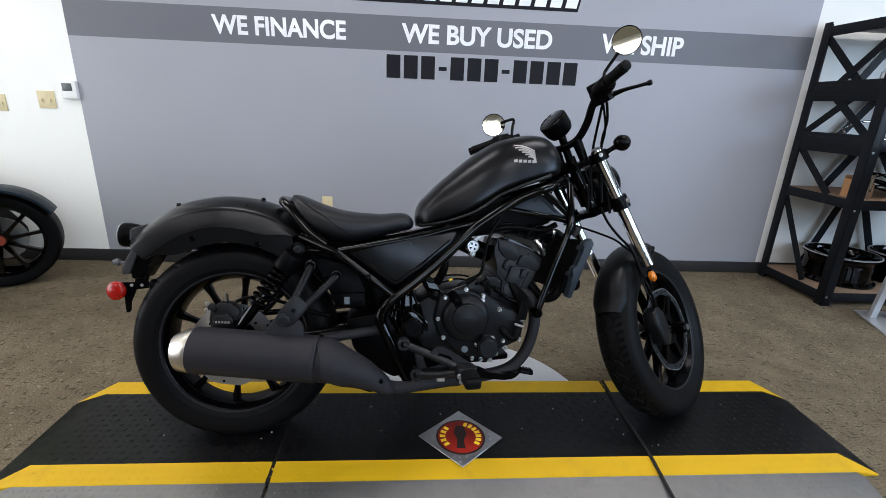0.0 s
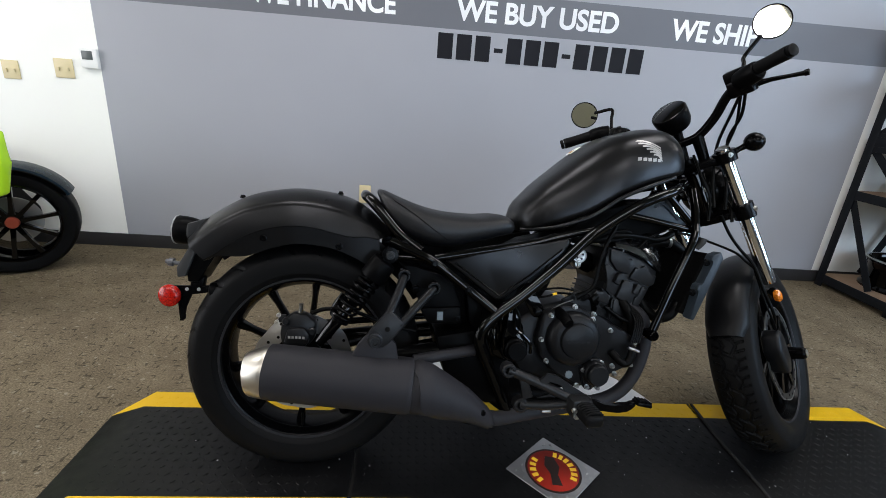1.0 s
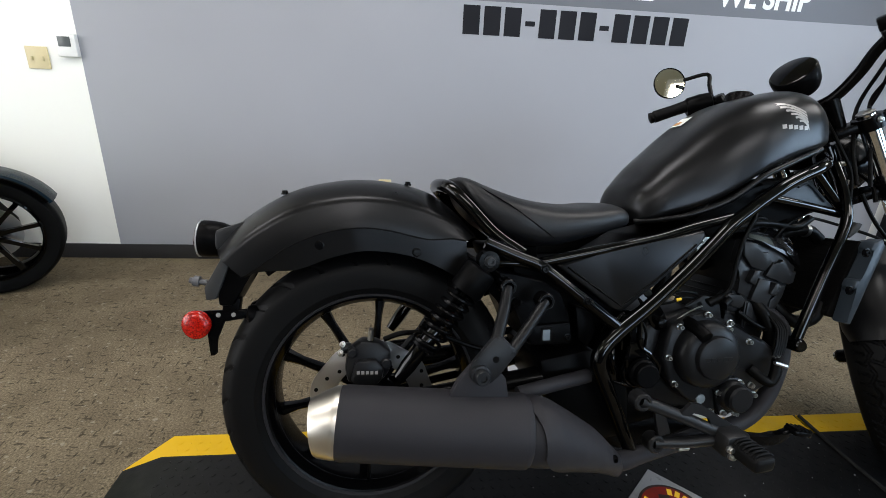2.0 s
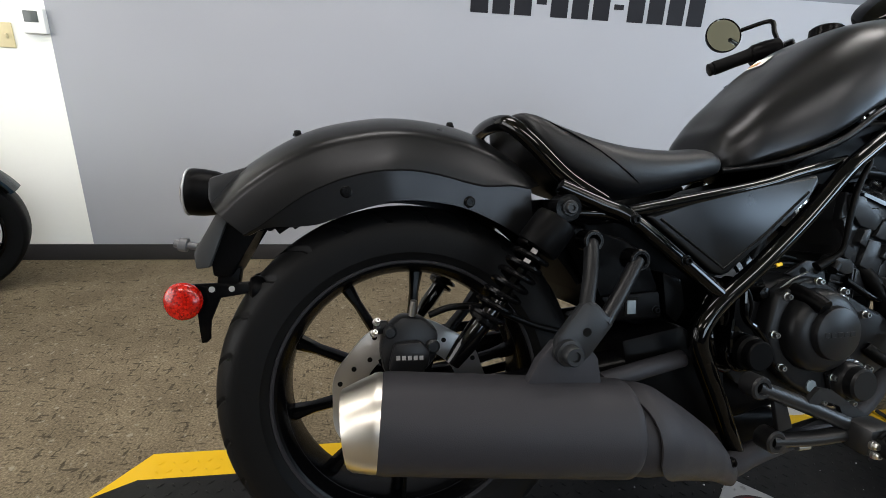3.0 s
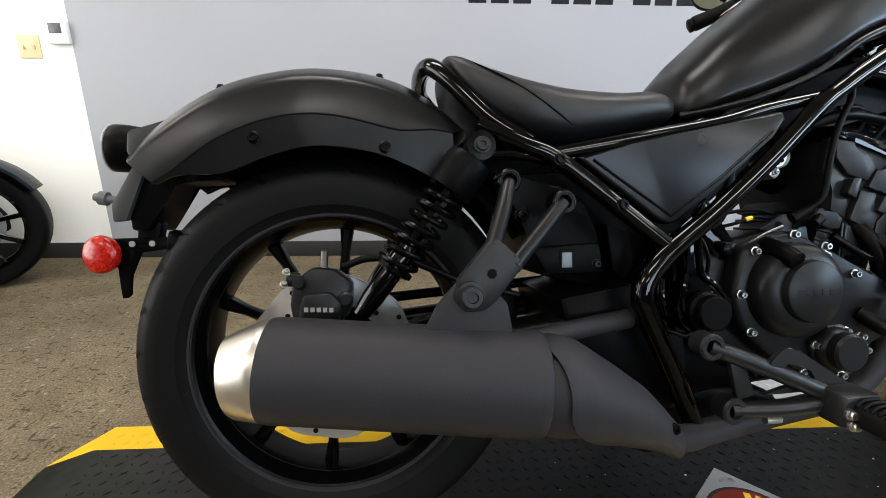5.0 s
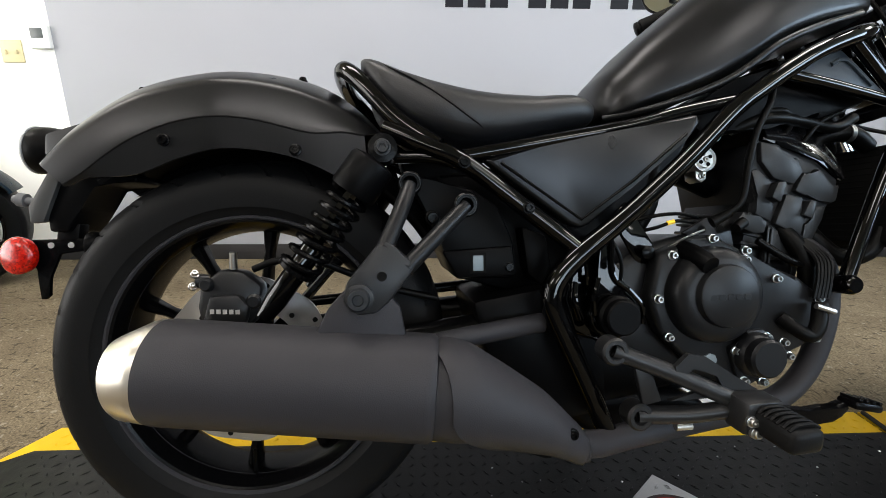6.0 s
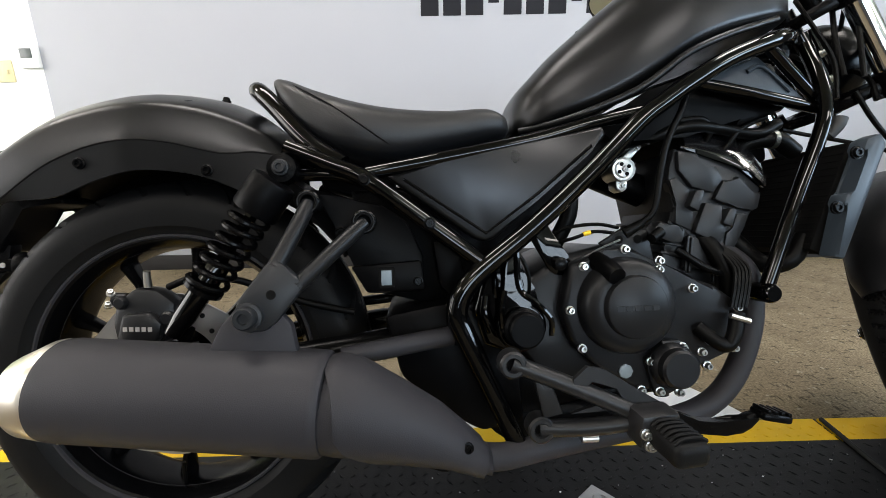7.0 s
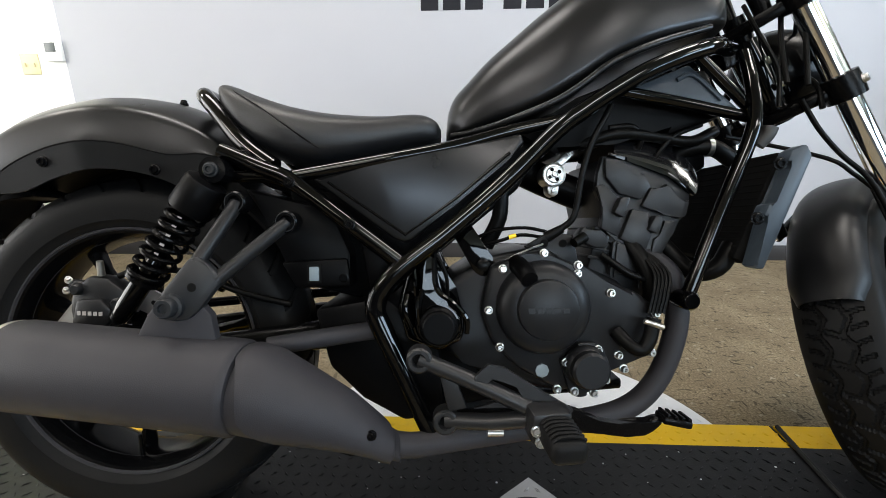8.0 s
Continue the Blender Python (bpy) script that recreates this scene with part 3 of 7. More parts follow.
def badge():
    """The diamond-shaped plate with a round print, lying on the ramp."""
    t = thing("ramp_badge", "diamond steel tread badge with a round red and yellow print", "badge", pose(0.172, 1.715, RT + 0.0012, 0, 0, -2))
    bm = bmesh.new()
    o = [(0.146, 0.0), (0.0, 0.138), (-0.146, 0.0), (0.0, -0.138)]
    prism(bm, o, lambda a, b, c: Vector((a, b, c)), 0.0, 0.0035, 0.001, 1)
    part("plate", bm, M["badge_plate"], t)
    cells = [c for c in lug_cells(-0.15, 0.15, -0.15, 0.15, 0.022) if abs(c[0]) / 0.132 + abs(c[1]) / 0.125 < 1 and math.hypot(c[0], c[1]) > 0.092]
    raw_part("tread_pattern", *lug_mesh(cells, lambda x, y: 0.0035, 0.019, 0.008, 0.004), M["badge_plate"], t, kind="stuff")
    bm = bmesh.new()
    lathe(bm, [(0, 0.004), (0.085, 0.004), (0.085, 0.0034), (0, 0.0034)], (0, 0, 0), (0, 0, 1), 48, closed=False)
    part("black_ring", bm, M["badge_black"], t)
    bm = bmesh.new()
    lathe(bm, [(0, 0.0046), (0.078, 0.0046), (0.078, 0.0036), (0, 0.0036)], (0, 0, 0), (0, 0, 1), 48, closed=False)
    part("red_print", bm, M["badge_red"], t)
    # yellow marks round the rim, and a dark figure-free shape in the middle
    for q in list(range(142, 222, 19)) + list(range(-30, 80, 17)):
        m = Matrix.Rotation(radians(q), 4, "Z") @ Matrix.Translation((0.062, 0, 0))
        bm = bmesh.new()
        box(bm, (-0.009, -0.006, 0.0048), (0.010, 0.006, 0.0054), 0, m)
        part("yellow_mark", bm, M["badge_yellow"], t)
    bm = bmesh.new()
    prism(bm, [(-0.016, -0.056), (0.014, -0.058), (0.010, -0.02), (0.022, 0.012), (0.012, 0.05), (-0.014, 0.054), (-0.024, 0.016), (-0.012, -0.016)], lambda a, b, c: Vector((a, b, c)), 0.0048, 0.0055)
    part("dark_mark", bm, M["badge_black"], t)


badge()

# specks of grit and paper lying on the ramp
rnd = random.Random(11)
vs, fs = [], []
for i in range(46):
    x, y, r = rnd.uniform(-1.0, 1.45), rnd.uniform(1.66, 1.98), rnd.uniform(0.0010, 0.0026)
    k = len(vs)
    for j in range(5):
        q = 2 * math.pi * j / 5 + rnd.uniform(-0.4, 0.4)
        vs.append((x + r * math.cos(q) * rnd.uniform(0.7, 1.6), y + r * math.sin(q), RT + 0.0002))
    vs.append((x, y, RT + r * 0.9))
    fs += [(k + j, k + (j + 1) % 5, k + 5) for j in range(5)]
me = bpy.data.meshes.new("grit")
me.from_pydata(vs, [], fs)
me.materials.append(M["print_pale"])
tagged(new("grit", me), "pale specks of grit scattered on the black ramp", "grit", kind="stuff")


# ---- the motorcycle ----
# local axes: x forward, y to its left, z up along the leaned frame; it leans on its stand, steered to its left
BIKE = pose(-0.5774, 1.7586, 0.0420, -13.44, 0.25, 4.16) @ Matrix.Scale(1.018, 4)
bike = thing("motorcycle", "matte black cruiser motorcycle leaning on its stand on the ramp", "motorcycle", BIKE)


def P(u, v, w):
    """u forward, v to the rider's right, w up."""
    return Vector((u, -v, w))


RAKE, STEER = radians(28), radians(37)
FOOT = 1.62


def S(p, v, s):
    """A point of the steered front end: p ahead of the steering axis, v to its right, s up along it."""
    p1, v1 = p * math.cos(STEER) + v * math.sin(STEER), v * math.cos(STEER) - p * math.sin(STEER)
    return P(FOOT + p1 * math.cos(RAKE) - s * math.sin(RAKE), v1, p1 * math.sin(RAKE) + s * math.cos(RAKE))


def sdir(p, v, s):
    return S(p, v, s) - S(0, 0, 0)


def both(fn):
    for sg in (1, -1):
        fn(sg)


def side_prism(name, outline, v0, v1, material, bevel=0.003, parent=None, label="", seg=2, sharp=38):
    bm = bmesh.new()
    prism(bm, outline, lambda a, b, c: P(a, c, b), v0, v1, bevel, seg)
    return part(name, bm, material, parent or bike, label, sharp)


def rod(name, pts, r, material, parent=None, label="", seg=12, step=4):
    bm = bmesh.new()
    tube(bm, pts, r, seg, step)
    return part(name, bm, material, parent or bike, label)


def bolts(name, places, material=None, r=0.006, h=0.006, axis=(0, -1, 0), parent=None):
    for p in places:
        bm = bmesh.new()
        bolt(bm, p, axis, r, h)
        part(name, bm, material or M["steel"], parent or bike)


# -- wheels
def groove_front(s, v):
    """Depth of the tread at arc s and offset v, 0 to 1."""
    tri = abs((s / 0.052) % 1.0 - 0.5) * 2
    d = 0.0
    for sg in (1, -1):
        c = sg * 0.017 + (tri - 0.5) * 0.013
        if abs(v - c) < 0.0040:
            d = 1.0
    q = ((s + 0.35 * abs(v)) / 0.026 + (0.5 if v > 0 else 0)) % 1.0
    if 0.022 < abs(v) < 0.043 and abs(q - 0.5) < 0.12:
        d = 1.0
    q2 = ((s - 0.5 * v) / 0.052) % 1.0
    if abs(v) < 0.012 and abs(q2 - 0.5) < 0.09:
        d = 1.0
    return d


def groove_rear(s, v):
    d = 0.0
    if abs(abs(v) - 0.016) < 0.0028:
        d = 1.0
    q = ((s + 0.9 * abs(v)) / 0.075 + (0.5 if v > 0 else 0)) % 1.0
    if 0.022 < abs(v) < 0.071 and abs(q - 0.5) < 0.055:
        d = 1.0
    return d


def tyre(name, place, radius, half, bead, groove, parent, nseg, nv):
    """A tyre as one skin: round crown with cut grooves, walls and beads. place(r, angle, v)."""
    prof = []
    for k in range(nv + 1):
        v = half * 0.93 * (2 * k / nv - 1)
        prof.append((radius - 0.36 * half * abs(v / half) ** 2.3 - 0.11 * half * abs(v / half) ** 8, v, True))
    shoulder = prof[-1][0]
    wall = [(shoulder - 0.010, half * 0.985), ((shoulder + bead) / 2 + 0.006, half * 1.0), ((shoulder + bead) / 2 - 0.016, half * 0.965), (bead + 0.010, half * 0.86), (bead + 0.006, half * 0.84), (bead, half * 0.78)]
    full = [(r, -v, False) for r, v in reversed(wall)] + prof + [(r, v, False) for r, v in wall]
    vs, fs = [], []
    n = len(full)
    for i in range(nseg):
        q = 2 * math.pi * i / nseg
        for r, v, cut in full:
            if cut:
                r -= 0.0048 * groove(q * radius, v)
            vs.append(place(r, q, v))
    for i in range(nseg):
        a, b = i * n, ((i + 1) % nseg) * n
        fs += [(a + j, b + j, b + j + 1, a + j + 1) for j in range(n - 1)]
    me = bpy.data.meshes.new(name)
    me.from_pydata(vs, [], fs)
    me.materials.append(M["rubber"])
    me.polygons.foreach_set("use_smooth", [True] * len(fs))
    me.set_sharp_from_angle(angle=radians(35))
    ob = new(name, me)
    ob.parent = parent
    # raised ring on each wall
    for sg in (1, -1):
        bm = bmesh.new()
        rr = bead + 0.016
        tube(bm, [place(rr, 2 * math.pi * k / 48, sg * half * 0.875) for k in range(48)], 0.0016, 6, 1, closed=True)
        part("wall_ring", bm, M["rubber"], ob)
    return ob


def spoked_rim(place, bead, half, parent, nspokes=10, phase=0.0, hub_r=0.042, hub_v=0.055):
    loops = []
    prof = [(bead + 0.0085, half), (bead + 0.004, half + 0.003), (bead - 0.006, half - 0.001), (bead - 0.012, half - 0.012), (bead - 0.017, half - 0.022), (bead - 0.021, half * 0.35), (bead - 0.021, -half * 0.35), (bead - 0.017, -half + 0.022), (bead - 0.012, -half + 0.012), (bead - 0.006, -half + 0.001), (bead + 0.004, -half - 0.003), (bead + 0.0085, -half), (bead - 0.002, -half + 0.006), (bead - 0.012, -half * 0.3), (bead - 0.012, half * 0.3), (bead - 0.002, half - 0.006)]
    bm = bmesh.new()
    n = 96
    for i in range(n):
        q = 2 * math.pi * i / n
        loops.append([place(r, q, v) for r, v in prof])
    rings(bm, loops, closed=True)
    rim = part("rim", bm, M["satin"], parent, "black cast alloy rim")
    for sg in (1, -1):
        bm = bmesh.new()
        rings(bm, [[place(r, 2 * math.pi * i / n, sg * v) for r, v in ((bead + 0.0060, half + 0.0005), (bead + 0.0035, half + 0.0045), (bead + 0.0005, half + 0.0040), (bead - 0.0175, half - 0.0230), (bead - 0.0160, half - 0.0260), (bead, half - 0.002))] for i in range(n)], closed=True)
        part("rim_flange", bm, M["heat"], rim)
    for k in range(nspokes):
        q = phase + 2 * math.pi * k / nspokes
        bm = bmesh.new()
        sec = []
        for r, hw, hv in ((hub_r - 0.006, 0.0125, 0.019), (bead * 0.45, 0.0082, 0.0155), (bead * 0.75, 0.0072, 0.013), (bead - 0.018, 0.0115, 0.015)):
            dq = hw / r
            v0 = 0.012 * (1 - r / bead)
            sec.append([place(r, q - dq, v0 + hv * 0.55), place(r, q - dq * 0.45, v0 + hv), place(r, q + dq * 0.45, v0 + hv), place(r, q + dq, v0 + hv * 0.55), place(r, q + dq, v0 - hv), place(r, q - dq, v0 - hv)])
        rings(bm, sec)
        part("spoke", bm, M["satin"], parent)
    bm = bmesh.new()
    loops = []
    for i in range(32):
        q = 2 * math.pi * i / 32
        loops.append([place(r, q, v) for r, v in ((0.014, hub_v), (0.030, hub_v), (hub_r, hub_v - 0.012), (hub_r, -hub_v + 0.012), (0.030, -hub_v), (0.014, -hub_v))])
    rings(bm, loops, closed=True)
    part("hub", bm, M["case"], parent)


def brake_disc(place, r0, r1, v, parent, metal):
    bm = bmesh.new()
    n = 72
    rings(bm, [[place(r0, q, v - 0.0022), place(r0, q, v + 0.0022), place(r1 + 0.0022 * math.cos(9 * q), q, v + 0.0022), place(r1 + 0.0022 * math.cos(9 * q), q, v - 0.0022)] for q in (2 * math.pi * i / n for i in range(n))], closed=True)
    d = part("brake_disc", bm, metal, parent, "drilled steel brake disc")
    bm = bmesh.new()
    rings(bm, [[place(r1 + 0.0022 * math.cos(9 * q) + dr, q, v + dv) for dr, dv in ((-0.003, 0.0024), (0.0006, 0.0026), (0.0008, -0.002), (-0.003, -0.002))] for q in (2 * math.pi * i / n for i in range(n))], closed=True)
    part("disc_edge", bm, M["disc"], d, "bright steel edge")
    for i in range(24):
        bm = bmesh.new()
        q = 2 * math.pi * i / 24
        r = r0 + (r1 - r0) * (0.3, 0.55, 0.8)[i % 3]
        c, e = place(r, q, v + 0.0023), place(r, q, v + 0.1) - place(r, q, v)
        lathe(bm, [(0, 0.0006), (0.0042, 0.0006), (0.0042, -0.0004), (0, -0.0004)], c, e, 10, closed=False)
        part("disc_hole", bm, M["gap_shade"], d)
    bm = bmesh.new()
    rings(bm, [[place(r, q, v + dv) for r, dv in ((0.03, -0.006), (0.03, 0.003), (r0 + 0.004 if i % 12 < 3 else 0.056, 0.003), (r0 + 0.004 if i % 12 < 3 else 0.056, -0.003))] for i, q in ((i, 2 * math.pi * i / 72) for i in range(72))], closed=True)
    part("disc_carrier", bm, M["satin"], d)


RW = 0.310


def rear_place(r, q, v):
    return P(r * math.cos(q), v, RW + r * math.sin(q))


rear_wheel = new("rear_wheel")
rear_wheel.parent = bike
tyre("tyre", rear_place, 0.320, 0.077, 0.224, groove_rear, rear_wheel, 640, 44)
spoked_rim(rear_place, 0.224, 0.062, rear_wheel, 10, 0.22)
brake_disc(rear_place, 0.082, 0.130, 0.080, rear_wheel, M["disc"])
bm = bmesh.new()
tube(bm, [rear_place(0.215, -1.62, 0.03), rear_place(0.165, -1.62, 0.04)], [0.004, 0.0035], 8)
part("valve", bm, M["cable"], rear_wheel)

AX_P, AX_S = 0.034, 0.325


def front_place(r, q, v):
    # q = 0 points ahead and level in the unsteered bike
    du, dw = r * math.cos(q), r * math.sin(q)
    return S(AX_P + du * math.cos(RAKE) + dw * math.sin(RAKE), v, AX_S - du * math.sin(RAKE) + dw * math.cos(RAKE))


front_wheel = new("front_wheel")
front_wheel.parent = bike
tyre("tyre", front_place, 0.314, 0.066, 0.214, groove_front, front_wheel, 720, 52)
spoked_rim(front_place, 0.214, 0.050, front_wheel, 10, 0.1, 0.038, 0.048)
# front disc takes the darkened steel; its shade is painted, not cast
brake_disc(front_place, 0.128, 0.150, 0.056, front_wheel, M["disc_shade"])
rod("axle", [front_place(0, 0, -0.13), front_place(0, 0, 0.128)], 0.011, M["steel"], front_wheel, "steel axle", 12)

# -- frame
G = M["gloss"]
frame_part = new("frame")
frame_part.parent = bike


def frame_side(sg):
    def q(u, v, w):
        return P(u, sg * v, w)
    rod("main_tube", [q(1.075, 0.075, 0.845), q(1.001, 0.145, 0.822), q(0.905, 0.162, 0.785), q(0.842, 0.167, 0.750), q(0.790, 0.170, 0.716), q(0.746, 0.173, 0.684), q(0.664, 0.177, 0.605), q(0.575, 0.180, 0.528), q(0.500, 0.181, 0.470), q(0.469, 0.181, 0.436), q(0.460, 0.181, 0.405), q(0.471, 0.180, 0.374), q(0.498, 0.179, 0.314), q(0.550, 0.177, 0.196)], [0.0140] * 8 + [0.0160, 0.0170, 0.0172, 0.0170, 0.0160, 0.0145], G, frame_part, "gloss black main frame tube", 16, 5)
    rod("seat_rail", [q(0.770, 0.155, 0.706), q(0.670, 0.160, 0.684), q(0.589, 0.163, 0.662), q(0.460, 0.166, 0.638), q(0.335, 0.168, 0.616)], 0.0105, G, frame_part)
    rod("rear_tube", [q(0.220, 0.164, 0.656), q(0.285, 0.172, 0.628), q(0.333, 0.176, 0.607), q(0.418, 0.178, 0.543), q(0.500, 0.178, 0.480)], 0.0130, G, frame_part)
    rod("lower_stay", [q(0.232, 0.160, 0.616), q(0.29, 0.168, 0.614), q(0.335, 0.172, 0.602)], 0.009, G, frame_part)
    rod("trellis_tube", [q(0.842, 0.150, 0.752), q(0.95, 0.142, 0.735), q(1.075, 0.130, 0.713)], 0.0095, G, frame_part)
    rod("cross_tube", [q(0.985, 0.14, 0.808), q(1.080, 0.125, 0.728)], 0.0095, G, frame_part)
    rod("down_tube", [q(1.092, 0.09, 0.83), q(1.082, 0.125, 0.77), q(1.075, 0.145, 0.713), q(1.062, 0.150, 0.665), q(1.020, 0.147, 0.553), q(0.968, 0.145, 0.408)], 0.0115, G, frame_part, "gloss black down tube", 14)
    bm = bmesh.new()
    lathe(bm, [(0, 0.022), (0.012, 0.022), (0.016, 0.016), (0.016, -0.02), (0, -0.02)], q(0.968, 0.145, 0.412), (0, -sg, 0), 16, closed=False)
    part("lug", bm, G, frame_part)
    # pivot casting with its ribs
    bm = bmesh.new()
    prism(bm, [(0.530, 0.500), (0.560, 0.500), (0.580, 0.430), (0.606, 0.390), (0.600, 0.345), (0.560, 0.325), (0.505, 0.345), (0.490, 0.400), (0.505, 0.455)], lambda a, b, c: q(a, c, b), 0.105, 0.140, 0.010, 3)
    part("pivot_backing", bm, G, frame_part)
    neck = [(0.538, 0.505), (0.551, 0.507), (0.556, 0.470), (0.557, 0.435)] + [(0.559 + 0.039 * math.cos(radians(d)), 0.380 + 0.039 * math.sin(radians(d))) for d in range(80, -200, -20)] + [(0.533, 0.432), (0.536, 0.470)]
    bm = bmesh.new()
    prism(bm, neck, lambda a, b, c: q(a, c, b), 0.136, 0.174, 0.007, 3)
    part("pivot_casting", bm, G, frame_part, "gloss black pivot casting")
    rod("rib", [q(0.553, 0.174, 0.500), q(0.556, 0.176, 0.440), q(0.580, 0.176, 0.417), q(0.603, 0.174, 0.390), q(0.604, 0.172, 0.365)], 0.0045, G, frame_part, "", 8, 6)
    rod("rib", [q(0.534, 0.172, 0.436), q(0.528, 0.175, 0.410), q(0.530, 0.173, 0.380)], 0.005, G, frame_part, "", 8, 6)
    rod("rib", [q(0.508, 0.150, 0.425), q(0.506, 0.155, 0.400), q(0.516, 0.152, 0.372)], 0.009, G, frame_part, "", 10, 6)
    rod("rib", [q(0.520, 0.158, 0.470), q(0.522, 0.162, 0.445), q(0.523, 0.160, 0.425)], 0.004, G, frame_part, "", 8, 4)
    rod("frame_cable", [q(0.548, 0.168, 0.500), q(0.562, 0.172, 0.482), q(0.572, 0.170, 0.455), q(0.574, 0.160, 0.42)], 0.003, M["cable"], frame_part, "", 8, 4)

both(frame_side)
bm = bmesh.new()
tube(bm, [S(0, 0, 0.88), S(0, 0, 1.00)], 0.034, 20)
part("steering_head", bm, G, frame_part)
# loop behind the seat
rod("seat_loop", [P(0.300, 0.155, 0.632), P(0.245, 0.136, 0.672), P(0.196, 0.116, 0.727), P(0.168, 0.098, 0.756), P(0.155, 0.070, 0.766), P(0.150, 0.0, 0.770), P(0.155, -0.070, 0.766), P(0.168, -0.098, 0.756), P(0.196, -0.116, 0.727), P(0.245, -0.136, 0.672), P(0.300, -0.155, 0.632)], 0.0140, G, frame_part, "gloss black loop behind the seat", 14, 6)
bolts("frame_bolt", [P(0.255, 0.160, 0.650), P(0.424, 0.190, 0.540), P(0.333, 0.187, 0.605)], M["satin"], 0.007, 0.008)

# -- fuel tank
def knee(u, w):
    """How far the flank is pressed in behind the knee crease, 0 to 1."""
    d = (0.772 + 0.21 * (w - 0.756) - u) / 0.080
    d = min(1.0, max(0.0, d))
    fade = min(1.0, max(0.0, (u - 0.590) / 0.06))
    return d * d * (3 - 2 * d) * fade


def section(u, top, bottom, hw, flare, nt=56):
    """A closed cross-section of the tank: flat underside, full flanks, rounded crown."""
    out = []
    mid = bottom + (top - bottom) * 0.16
    for k in range(nt):
        q = 2 * math.pi * k / nt
        c, s = math.cos(q), math.sin(q)
        if s >= 0:
            v = hw * math.copysign(abs(c) ** 0.58, c)
            w = mid + (top - 0.008 - mid) * abs(s) ** 0.74
        else:
            v = hw * math.copysign(abs(c) ** 0.40, c) * (1 - 0.04 * flare * abs(s))
            w = mid - (mid - bottom) * abs(s) ** 0.75
        v *= 1 - 0.022 * knee(u, w) * min(1.0, max(0.0, (top - 0.012 - w) / 0.05))
        out.append(P(u, v, w))
    return out


TANK = [  # u, crown, underside, half width
    (0.577, 0.728, 0.699, 0.045), (0.581, 0.756, 0.691, 0.070), (0.592, 0.780, 0.688, 0.090), (0.614, 0.803, 0.692, 0.108), (0.648, 0.838, 0.701, 0.124),
    (0.695, 0.878, 0.713, 0.138), (0.743, 0.918, 0.731, 0.148), (0.793, 0.955, 0.758, 0.154), (0.843, 0.983, 0.790, 0.157), (0.898, 0.999, 0.815, 0.153),
    (0.953, 1.009, 0.834, 0.143), (1.000, 1.005, 0.849, 0.134), (1.033, 0.985, 0.861, 0.120), (1.053, 0.958, 0.869, 0.100), (1.063, 0.928, 0.877, 0.075)]
tk = np.array(TANK)
bm = bmesh.new()
pts4 = spline([Vector((a, b, c)) for a, b, c, d in TANK], 10)
hws = spline([Vector((d, 0, 0)) for a, b, c, d in TANK], 10)
rings(bm, [section(p.x, p.y, p.z, h.x, 1.0) for p, h in zip(pts4, hws)])
tank = part("fuel_tank", bm, M["matte"], bike, "matte graphite teardrop fuel tank", 60)


def tank_side(sg):
    # pressed flange along the lower edge
    rod("tank_flange", [P(0.585, sg * 0.080, 0.693), P(0.640, sg * 0.112, 0.700), P(0.684, sg * 0.134, 0.711), P(0.748, sg * 0.148, 0.735), P(0.789, sg * 0.153, 0.759), P(0.840, sg * 0.155, 0.795), P(0.912, sg * 0.150, 0.826), P(1.010, sg * 0.126, 0.860)], 0.0060, M["matte"], tank, "", 10)
    # winged mark and word as plain shapes
    bm = bmesh.new()
    def at(u, w):
        k = np.interp(u, tk[:, 0], tk[:, 3])
        top, bot = np.interp(u, tk[:, 0], tk[:, 1]), np.interp(u, tk[:, 0], tk[:, 2])
        mid = bot + (top - bot) * 0.16
        s = min(1, max(0, (w - mid) / (top - 0.008 - mid))) ** (1 / 0.74)
        c = math.sqrt(max(0.0, 1 - s * s))
        return P(u, sg * (k * c ** 0.58 + 0.0012), w)
    for i in range(6):
        a0, a1 = 0.874 + 0.0105 * i, 0.950 + 0.001 * i
        z0 = 0.952 - 0.0072 * i
        row = [(a0 + (a1 - a0) * k / 6, z0 - 0.016 * (k / 6) ** 2 + 0.003 * math.sin(math.pi * k / 6)) for k in range(7)]
        top_v = [bm.verts.new(at(a, b + 0.0024)) for a, b in row]
        low_v = [bm.verts.new(at(a, b - 0.0024)) for a, b in row]
        for k in range(6):
            bm.faces.new((top_v[k], top_v[k + 1], low_v[k + 1], low_v[k]))
    for i in range(5):
        a = 0.878 + 0.0155 * i
        vs = [bm.verts.new(at(*c)) for c in ((a, 0.8965), (a + 0.0115, 0.898), (a + 0.0115, 0.907), (a, 0.9055))]
        bm.faces.new(vs)
    part("tank_mark", bm, M["print"], tank, "pale silver printed wing shape")


both(tank_side)
bm = bmesh.new()
lathe(bm, [(0, 0.012), (0.026, 0.012), (0.030, 0.008), (0.031, -0.01), (0, -0.01)], P(0.90, 0, 0.992), P(0.08, 0, 1), 28, closed=False)
part("filler_cap", bm, M["satin"], tank)
for v0, v1, mk, up in ((-0.055, -0.015, "print_pale", 0.0006), (-0.055, -0.030, "card", 0.0012)):
    bm = bmesh.new()
    vs = []
    for u in (0.760, 0.775, 0.790) if mk == "print_pale" else (0.764, 0.770, 0.776):
        z = float(np.interp(u, tk[:, 0], tk[:, 1])) - 0.008 + up
        vs.append([bm.verts.new(P(u - 0.002, v, z + 0.0012)) for v in (v0, v1)])
    for a, b in zip(vs, vs[1:]):
        bm.faces.new((a[0], a[1], b[1], b[0]))
    part("warning_sticker" if mk == "print_pale" else "sticker_band", bm, M[mk], tank, "white warning sticker" if mk == "print_pale" else "red sticker band")

